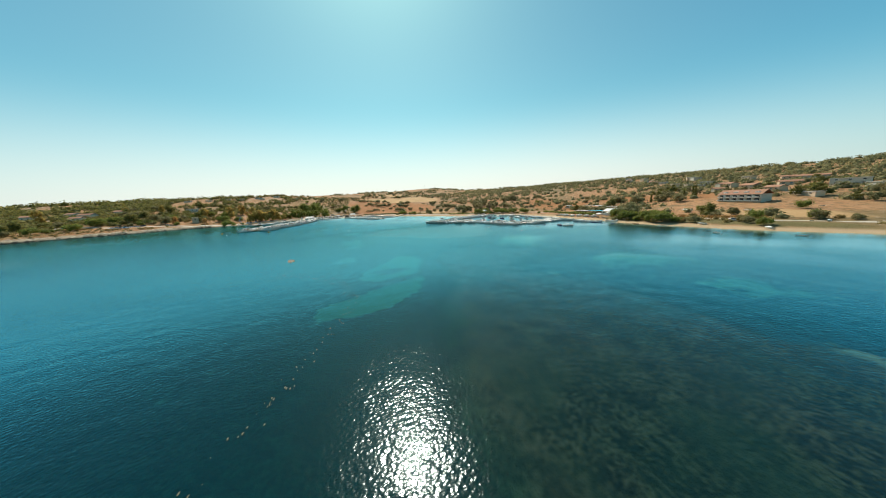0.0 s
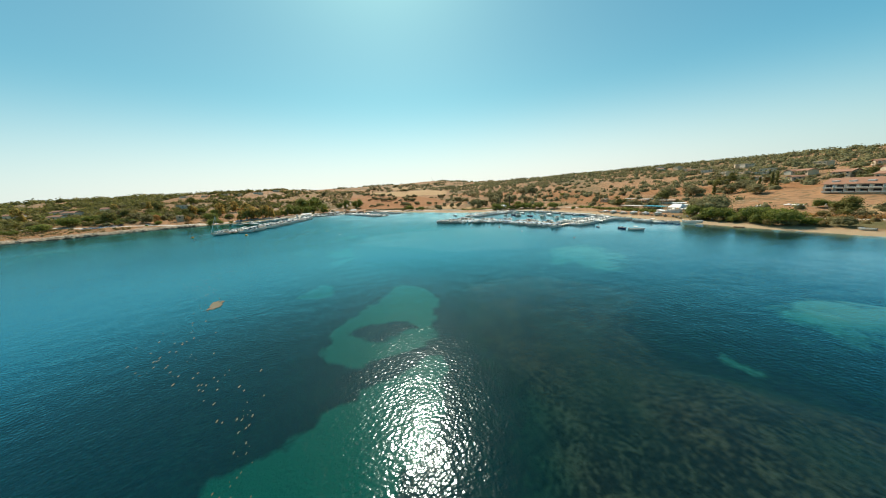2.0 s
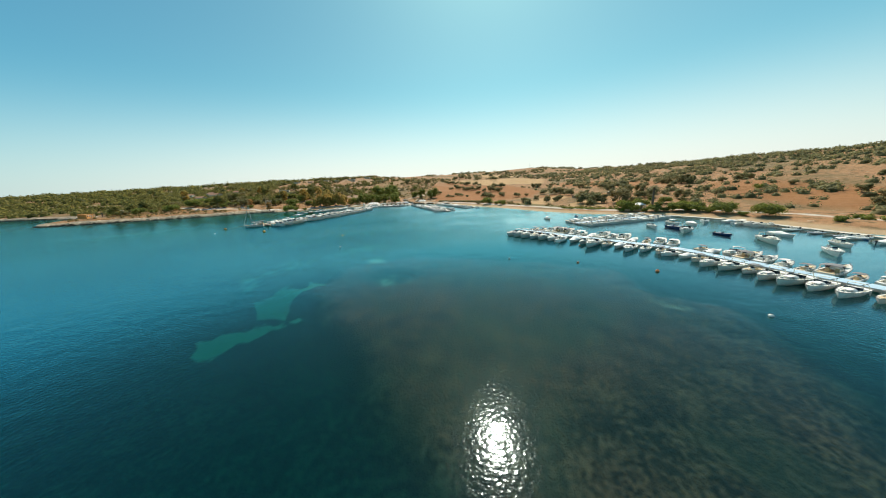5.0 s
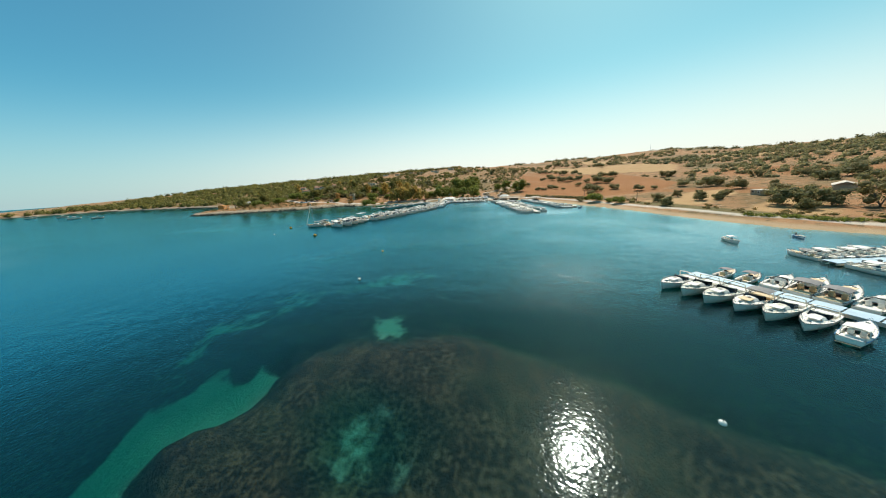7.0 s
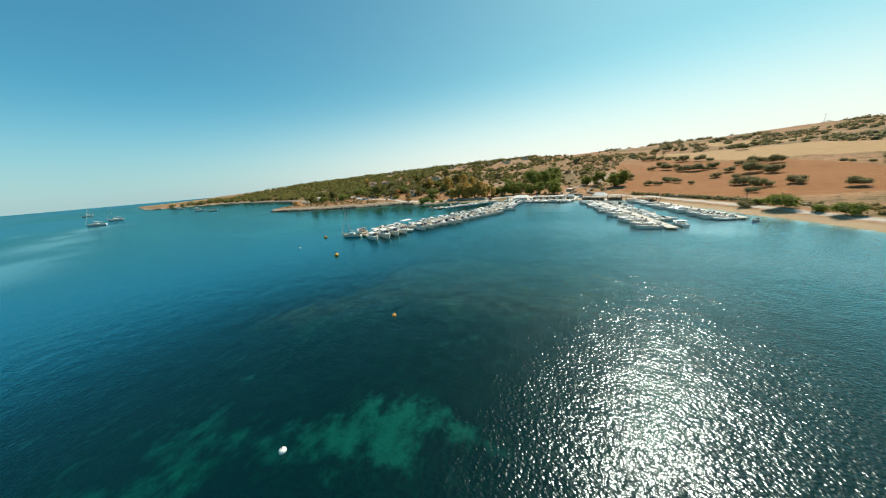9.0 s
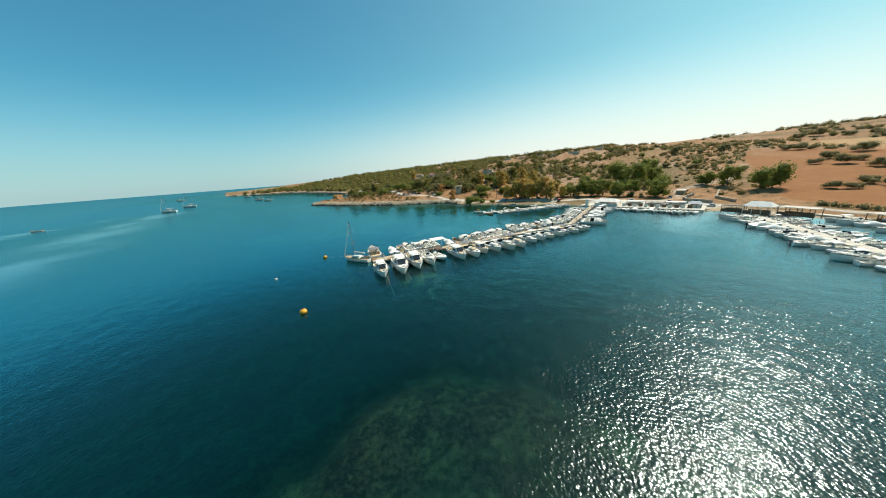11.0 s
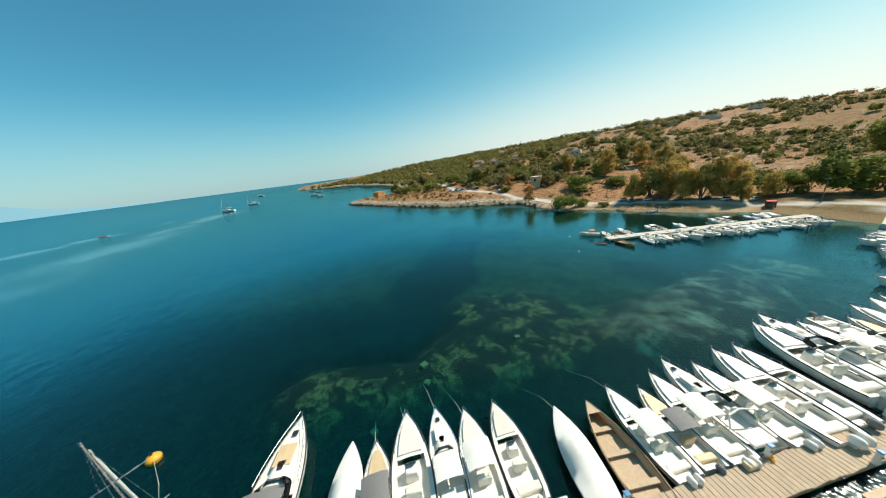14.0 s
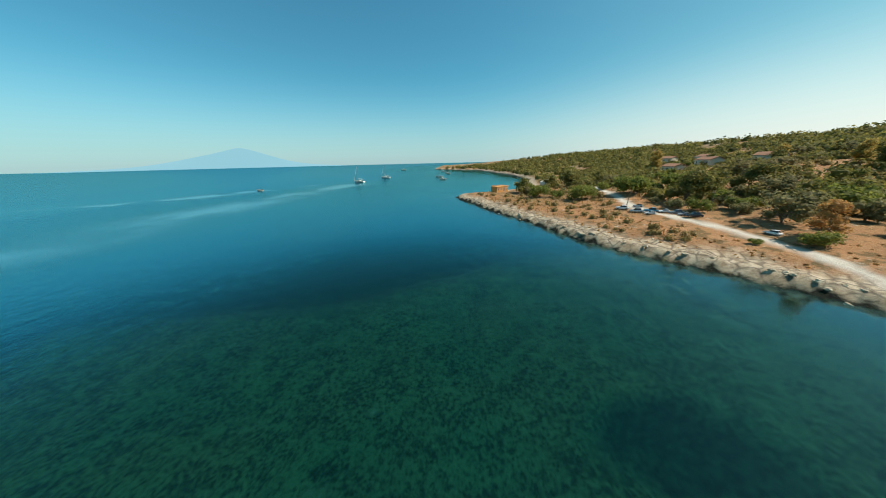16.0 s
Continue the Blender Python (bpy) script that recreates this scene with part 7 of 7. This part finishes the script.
for sx in (-2.4, 0, 2.4):
    for sy in (-3.5, 0, 3.5):
        rod(bm, (sx, sy, -2.2), (sx, sy, 0.4), 0.09)
platform = single("boardwalk", bm, PLANK, "wooden boardwalk on posts under the huts", "boardwalk", kind="structure")
platform.matrix_basis = spot(105.5, -73, 0.1, -15)
for k, (x, y) in enumerate([(-42, -253), (-54, -250), (-68, -248), (-81, -236), (-28, -247), (-92, -224)]):
    shelter("beach_hut", x, y, (8, -6, 14, 30, -10, 20)[k], (5.0, 4.2, 5.6, 4.0, 3.6, 3.4)[k], 2.8, 1.5, (PALE_ROOF, CANVAS)[k % 2], ("low hut with a pale flat roof among garden trees", "low hut with a white awning roof among garden trees")[k % 2], 0, (PLASTER, WOOD_HUT)[k % 2])
shelter("beach_bar", 2, -182.5, 20, 2.6, 2.6, 1.4, CANVAS, "small white-peaked sunshade hut behind the beach", 0.7, WOOD_HUT)
shelter("white_tent", -97, -209, 0, 3.6, 3.6, 1.6, CANVAS, "white peaked tent behind the beach", 1.0, WHITE_WALL)
shelter("canvas_shade", -86, -212, 5, 6.0, 2.6, 1.5, TEAL, "turquoise canvas shade behind the beach", 0, WOOD_HUT)
shelter("canvas_shade", -72, -216, 0, 7.0, 3.0, 1.5, PALE_ROOF, "long pale shade roof behind the beach", 0, WOOD_HUT)
shelter("canvas_shade", 119.5, -1, 20, 1.7, 1.3, 1.0, RED, "red canvas shade near the small beach", 0, WOOD_HUT)


def stone_wall(line, high, label):
    bm = B()
    rows = []
    for k, (x, y) in enumerate(line):
        a = Vector(line[min(k + 1, len(line) - 1)]) - Vector(line[max(k - 1, 0)])
        nx, ny = -a.y / a.length * 0.2, a.x / a.length * 0.2
        z = ground_at(x, y)
        rows.append([(x * K - nx, y * K - ny, z - 0.4), (x * K - nx, y * K - ny, z + high), (x * K + nx, y * K + ny, z + high), (x * K + nx, y * K + ny, z - 0.4)])
    loft(bm, rows)
    single("dry_stone_wall", bm, STONE, label, "wall", "dry stone walls")


stone_wall([(124, -60), (127, -52), (136, -50), (148, -52)], 0.9, "pale retaining wall beside the quay road")
stone_wall([(128, -66), (140, -60), (158, -60)], 0.8, "pale retaining wall beside the quay road")
stone_wall([(112, -99), (98, -113), (86, -123), (70, -133)], 0.5, "low dry stone wall behind the beach road")
house(153, -47, 0, 5.5, 2.2, 0.95, STONE, PALE_ROOF, False, 1, 5, "low roofless stone farm ruin with openings")

# ---- vehicles, poles and the mast ----
CAR_PAINTS = [("white", surface("white_car_paint", (0.72, 0.72, 0.70), 0.25, 3, 0.05)), ("silver", surface("silver_car_paint", (0.42, 0.44, 0.46), 0.25, 3, 0.05, 0.7, 0.4)), ("dark", surface("dark_car_paint", (0.03, 0.035, 0.045), 0.25, 3, 0.1)),
              ("blue", surface("blue_car_paint", (0.06, 0.22, 0.34), 0.25, 3, 0.1)), ("grey", surface("grey_car_paint", (0.16, 0.17, 0.18), 0.25, 3, 0.1))]


def car_model(word, paint):
    thing = empty("car", f"small {word} parked car on dusty ground", "car", "parked cars")
    bm = B()
    loft(bm, [[(-0.72 * s, y, 0.25), (-0.78 * s, y, h * 0.75), (-0.70 * s, y, h), (0.70 * s, y, h), (0.78 * s, y, h * 0.75), (0.72 * s, y, 0.25)] for y, h, s in ((-1.75, 0.66, 0.90), (-1.6, 0.80, 1.0), (-0.4, 0.86, 1.0), (0.7, 0.84, 1.0), (1.5, 0.70, 0.97), (1.75, 0.52, 0.86))])
    part("body", bm, paint, thing, smooth=40)
    bm = B()
    loft(bm, [[(-w, y, 0.80), (-w * 0.82, y + t, 0.80 + h), (w * 0.82, y + t, 0.80 + h), (w, y, 0.80)] for y, t, w, h in ((-1.45, 0.25, 0.70, 0.10), (-1.1, 0.1, 0.70, 0.50), (0.1, -0.1, 0.70, 0.52), (0.75, -0.2, 0.70, 0.08))])
    part("cabin_glass", bm, GLASS, thing, smooth=30)
    bm = box(B(), 0, -0.5, 1.30, 1.08, 1.25, 0.05, 0.02)
    part("roof", bm, paint, thing)
    for sx in (-1, 1):
        for y in (-1.1, 1.1):
            wheel = part("wheel", rod(B(), (sx * 0.60, y, 0.29), (sx * 0.79, y, 0.29), 0.29, 0.29, 12), DARK, thing)
            part("rim", rod(B(), (sx * 0.78, y, 0.29), (sx * 0.80, y, 0.29), 0.17, 0.17, 8), STEEL, wheel)
        part("headlight", box(B(), sx * 0.5, 1.66, 0.52, 0.28, 0.1, 0.12, 0.02), GLASS, thing)
    return thing


CARS = [car_model(*p) for p in CAR_PAINTS]
fresh = set()
for k, (x, y, turn) in enumerate([(98.5, 127, 60), (100, 122.5, 65), (101, 118, 70), (103.5, 121, 60), (106, 119, 75), (107, 116, 70), (107, 113.5, 75), (107.5, 111, 70), (110, 95, 10), (104.5, 128, 60), (114, 32, 60), (113, 29, 75), (116, 25.5, 70), (117, 22, 80),
                                  (119, 18, 75), (121, 12, 70), (122, 8, 75), (124, 3, 80), (121, -47, 5), (124, -55, 10), (123, -33, 5), (120, -52, 0), (-149, -208, 80), (-152, -209, 95), (-100, -224, 40), (-92, -230, 30), (118, -60, 30), (138, -45, 80)]):
    which = (0, 1, 0, 3, 0, 4, 1, 2)[k % 8]
    m = spot(x, y, turn=turn, size=0.74)
    if which in fresh:
        copy_thing(CARS[which], m)
    else:
        fresh.add(which)
        CARS[which].matrix_basis = m

for k, (x, y, high, lean) in enumerate([(102, 130, 4.2, 5), (117, 116, 4.0, -4), (120, 70, 4.2, 0), (118, 40, 4.4, 3), (124, -8, 4.4, 0), (95, -121, 3.4, 2), (65, -140, 3.4, 0), (-96, -240, 4.4, 0), (-80, -225, 4.4, 0), (150, 140, 4.4, 0)]):
    thing = empty("utility_pole", "thin grey wooden utility pole", "pole", "utility poles")
    part("post", rod(B(), (0, 0, -0.5), (0, 0, high), 0.08, 0.06), BARK, thing)
    part("crossarm", box(B(), 0, 0, high - 0.5, 0.9, 0.08, 0.08), BARK, thing)
    thing.matrix_basis = spot(x, y, turn=40 + 20 * k, lean=lean)

mast = empty("radio_mast", "slim lattice radio mast on the hilltop", "mast")
for k in range(3):
    a = k * math.tau / 3
    part("leg", rod(B(), (0.35 * math.cos(a), 0.35 * math.sin(a), -1), (0.2 * math.cos(a), 0.2 * math.sin(a), 10.5), 0.07, 0.05, 5), STEEL, mast)
bm = B()
for k in range(16):
    a, b = k * math.tau / 3, (k + 1) * math.tau / 3
    rod(bm, (0.32 * math.cos(a), 0.32 * math.sin(a), 0.65 * k), (0.32 * math.cos(b), 0.32 * math.sin(b), 0.65 * (k + 1)), 0.03, sides=4)
part("bracing", bm, STEEL, mast)
mast.matrix_basis = spot(697, -314)

# ---- the small things of the pier and the water ----
def on_pier(u, across, leg_no=0):
    """A pose on the wooden pier: u metres along a leg, across metres from its middle line."""
    a, b = Vector(MAIN_PIER[leg_no]), Vector(MAIN_PIER[leg_no + 1])
    d = (b - a).normalized()
    turn = math.atan2(d.y, d.x)
    return Matrix.Translation((a.x * K, a.y * K, 0.5)) @ Matrix.Rotation(turn, 4, "Z") @ Matrix.Translation((u, across, 0.0))


canopy = empty("pier_canopy", "white fabric canopy on thin posts over the pier", "canopy")
bm = B()
loft(bm, [[(-1.35, y, 2.0 + 0.05 * math.cos(y)), (1.35, y, 2.0 + 0.05 * math.cos(y)), (1.35, y, 2.05 + 0.05 * math.cos(y)), (-1.35, y, 2.05 + 0.05 * math.cos(y))] for y in (-1.05, -0.4, 0.4, 1.05)], close=True)
part("top", bm, CANVAS, canopy)
for sx in (-1.2, 1.2):
    for sy in (-0.92, 0.92):
        part("post", rod(B(), (sx, sy, 0), (sx, sy, 2.02), 0.03), STEEL, canopy)
canopy.matrix_basis = on_pier(12.4, -0.5)
bm = box(B(), -0.15, 0, 0.0, 2.8, 2.05, 0.014, 0.004)
mat_dark = single("rubber_mat", bm, WOOD_HUT, "dark board mat on the pier under the canopy", "mat")
mat_dark.matrix_basis = on_pier(12.2, 0)


def pedestal_model():
    thing = empty("power_pedestal", "white power and water pedestal on the pier", "pedestal", "power pedestals")
    part("body", box(B(), 0, 0, 0, 0.22, 0.18, 0.72, 0.03, 0.9), WHITE_WALL, thing)
    part("cap", box(B(), 0, 0, 0.72, 0.26, 0.22, 0.06, 0.02), BLUE, thing)
    part("socket", box(B(), 0, -0.1, 0.42, 0.1, 0.03, 0.1), DARK, thing)
    return thing


first = pedestal_model()
first.matrix_basis = on_pier(2.2, 0.92)
for k in range(11):
    copy_thing(first, on_pier(5.5 + 3.7 * k, (0.92 if k < 2 else 0.64) * (1 if k % 2 else -1)))
for k in range(7):
    copy_thing(first, on_pier(3 + 3.7 * k, 0.55 if k % 2 else -0.55, 1))


def cleat_model():
    bm = box(B(), 0, 0, 0, 0.08, 0.1, 0.09)
    rod(bm, (-0.16, 0, 0.11), (0.16, 0, 0.11), 0.03)
    return single("mooring_cleat", bm, DARK, "dark iron mooring cleat on the pier edge", "cleat", "mooring cleats")


first = cleat_model()
first.matrix_basis = on_pier(0.8, 0.98)
for k in range(26):
    copy_thing(first, on_pier(1.2 + 1.75 * k, (0.98 if k < 6 else 0.70) * (1 if k % 2 else -1)))
for k, (u, c, mat, word) in enumerate([(2.8, -0.75, YELLOW, "yellow"), (7.2, -0.6, YELLOW, "yellow"), (5.4, -0.8, ORANGE, "orange"), (18.5, -0.2, BLUE, "blue"), (24, 0.5, YELLOW, "yellow"), (9.6, 0.8, ORANGE, "orange")]):
    pts = [(0.16 * (1 - 0.02 * i) * math.cos(i * 0.7), 0.16 * (1 - 0.02 * i) * math.sin(i * 0.7), 0.03 + 0.006 * i) for i in range(28)]
    coil = single("hose_coil", tube(B(), pts, 0.022, 5), mat, f"coiled {word} water hose on the pier", "hose", "hose coils")
    coil.matrix_basis = on_pier(u, c)
for k, u in enumerate((10.3, 16.3, 19.5, 22.8, 30.0)):
    box_thing = single("dock_box", box(B(), 0, 0, 0, 0.5, 0.32, 0.3, 0.04), (WHITE_WALL, TAN)[k % 2], "small dock box standing on the pier", "box", "dock boxes")
    box_thing.matrix_basis = on_pier(u, 0.5 if k % 2 else -0.5)
bm = box(B(), 0, 0, 0, 0.7, 0.9, 0.05, 0.01)
plate = single("gangplank", bm, VARNISH, "short brown gangplank at the pier's end", "gangplank")
plate.matrix_basis = on_pier(0.35, 0.7)


def buoy(x, y, r, material, word, big):
    thing = empty("buoy", f"{word} plastic mooring buoy floating on the water", "buoy", "mooring buoys")
    bm = B()
    bmesh.ops.create_uvsphere(bm, u_segments=14, v_segments=9, radius=r, matrix=Matrix.Translation((0, 0, r * 0.35)) @ Matrix.Diagonal((1, 1, 0.85, 1)))
    part("float", bm, material, thing, smooth=80)
    bm = rod(B(), (0, 0, r * 1.1), (0, 0, r * 1.5), r * 0.16)
    part("eye", bm, DARK, thing)
    if big:
        part("band", rod(B(), (0, 0, r * 0.30), (0, 0, r * 0.40), r * 1.012, r * 1.012, 14), DARK, thing)
    thing.matrix_basis = spot(x, y, 0.0)


for x, y, r, mat, word, big in ((-16.5, -21.3, 0.42, YELLOW, "large yellow", True), (-3.1, 8.4, 0.40, YELLOW, "large yellow", True), (-16.5, 0.8, 0.20, CANVAS, "small white", False), (-32, -62, 0.20, YELLOW, "small yellow", False),
                                (-50.5, -69.6, 0.20, CANVAS, "small white", False), (-77, -135, 0.2, ORANGE, "small orange", False), (-71, -125, 0.15, ORANGE, "small orange", False), (-67, -113, 0.15, CANVAS, "small white", False),
                                (71, 22, 0.10, CANVAS, "small white", False), (63, 14, 0.09, CANVAS, "small white", False), (-58, -131, 0.16, ORANGE, "small orange", False), (-92, -136, 0.16, CANVAS, "small white", False), (-112, -141, 0.16, ORANGE, "small orange", False)):
    buoy(x, y, r, mat, word, big)

# Bow lines down into the water, and the buoy line of the yacht.
for ax, ay, bx, by, z in ((-0.1, -19.8, -1.5, -25.0, 1.0), (3.7, -21.4, 2.4, -28.0, 1.0), (7.7, -21.8, 7.0, -26.5, 1.0), (18.4, -25.8, 18.3, -31.0, 1.0), (25.0, -27.5, 24.8, -33.5, 1.0), (28.2, -28.7, 27.8, -34.0, 1.0), (34.7, -31.9, 34.0, -37.5, 1.0), (40.0, -32.2, 39.5, -37.0, 1.0),
                        (13.6, -3.2, 14.4, 2.0, 0.8), (16.2, -2.9, 17.0, 2.2, 0.8), (19.0, -2.4, 20.2, 4.0, 0.8), (20.6, -5.1, 21.8, 1.0, 0.8), (27.1, -8.7, 28.5, -3.5, 0.8), (32.3, -10.0, 33.8, -4.0, 0.8)):
    bm = tube(B(), [(ax * K, ay * K, z), ((ax * 0.6 + bx * 0.4) * K, (ay * 0.6 + by * 0.4) * K, z * 0.45), (bx * K, by * K, -1.2)], 0.02, 4)
    single("mooring_line", bm, ROPE, "pale mooring line running down into the water", "rope", "mooring lines")
bm = tube(B(), [(-0.2 * K, 1.2 * K, 0.7), (-1.6 * K, 5.0 * K, 0.28), (-3.0 * K, 8.2 * K, 0.3)], 0.015, 4)
single("mooring_line", bm, ROPE, "pale mooring line from the yacht to a buoy", "rope", "mooring lines")

# Flat blocks sunk on the seabed.
SUNKEN = surface("weedy_concrete", (0.17, 0.16, 0.08), 0.95, 6, 0.4, 0.8)
for x, y, s, turn in ((21.2, 5.0, 0.9, 15), (20.4, 2.6, 0.7, 40), (14.0, 1.6, 0.7, 20), (33, 2.0, 0.7, -10)):
    block = single("sunken_block", box(B(), 0, 0, 0, s * 0.7, s * 0.6, 0.3, 0.05), SUNKEN, "square pale concrete block on the seabed", "block", "sunken blocks")
    block.matrix_basis = spot(x, y, ground_at(x, y) - 0.05, turn)

# Drifts of loose sea grass on the surface.
DRIFT = surface("floating_sea_grass", (0.15, 0.125, 0.062), 0.8, 9, 0.4, 2.0)
bm = B()
rng = random.Random(9)
DRIFT_LINE = [(-198, -61), (-181, -68), (-165, -73), (-153, -70), (-141, -58), (-126, -55.5), (-108, -45), (-98, -46)]
for k in range(300):
    i = rng.randrange(len(DRIFT_LINE) - 1)
    (ax, ay), (bx, by), u = DRIFT_LINE[i], DRIFT_LINE[i + 1], rng.random()
    thick = 0.5 if i < 3 else 1.6
    x, y = ax + (bx - ax) * u + rng.gauss(0, thick), ay + (by - ay) * u + rng.gauss(0, thick)
    s, n = rng.uniform(0.03, 0.12) * (0.6 if i < 3 else 0.75), 7
    if k in (40, 90, 200):
        x, y, s, n = -125.5 + (k - 90) * 0.012, -55.8 + (k - 90) * 0.006, 0.55 + 0.3 * (k == 90), 13
    ring = []
    for m in range(n):
        r = s * rng.uniform(0.6, 1.3)
        ring.append(bm.verts.new((x * K + 1.5 * r * math.cos(m * math.tau / n), y * K + 0.7 * r * math.sin(m * math.tau / n), 0.010 + 0.0006 * (k % 60))))
    bm.faces.new(ring)
single("drifting_seagrass", bm, DRIFT, "loose yellow-brown sea grass drifting on the surface", "seagrass", kind="stuff")

# ---- rocks along the waterline ----
LIMESTONE = surface("pale_limestone", (0.66, 0.52, 0.35), 0.95, 3, 0.45, 0.9, 0, 0.06, 0.45)
rock_meshes = []
for k in range(7):
    bm = B()
    bmesh.ops.create_icosphere(bm, subdivisions=2, radius=1.0)
    for v in bm.verts:
        f = 0.75 + 0.5 * noise.noise(v.co * 1.3 + Vector((k * 7.1, 0, 0))) + 0.2 * noise.noise(v.co * 3.5 + Vector((0, k * 3.3, 0)))
        v.co = Vector((v.co.x * f * 1.25, v.co.y * f, max(-0.5, v.co.z * f * 0.62)))
    rock_meshes.append(mesh_of("rock", bm, LIMESTONE))
rng = random.Random(21)
NORTH_EDGE = [(49, 203), (53, 180), (60, 157), (69, 123), (79, 102), (89, 86), (96, 75), (99, 68)]
SOUTH_EDGE = [(101, 40), (105, 31), (108, 22), (111, 12)]


def rocks(line, count, spread, sizes):
    spans = [math.hypot(bx - ax, by - ay) for (ax, ay), (bx, by) in zip(line, line[1:])]
    for k in range(count):
        i = rng.choices(range(len(spans)), spans)[0]
        u = rng.random()
        (ax, ay), (bx, by) = line[i], line[i + 1]
        x, y = ax + (bx - ax) * u + rng.uniform(*spread), ay + (by - ay) * u + rng.uniform(-1, 1)
        d = float(inland(np.array([x]), np.array([y]))[0])
        if not -1.5 < d < 9:
            continue
        s = rng.uniform(*sizes) * (1.25 if d < 2 else 0.8)
        ob = new("rock", rng.choice(rock_meshes))
        ob.matrix_basis = spot(x, y, max(ground_at(x, y), -0.35) - 0.1 * s, rng.uniform(0, 360), s)
        tagged(ob, "weathered pale limestone rock at the waterline", "rock", "shore rocks")


rocks(NORTH_EDGE, 130, (-0.5, 7), (0.14, 0.44))
rocks(SOUTH_EDGE, 60, (-1, 4), (0.2, 0.5))
rocks([(103, -84), (90, -96)], 14, (0, 4), (0.15, 0.35))
rocks([(108, -58), (113, -64), (111, -75)], 22, (-1, 4), (0.25, 0.6))
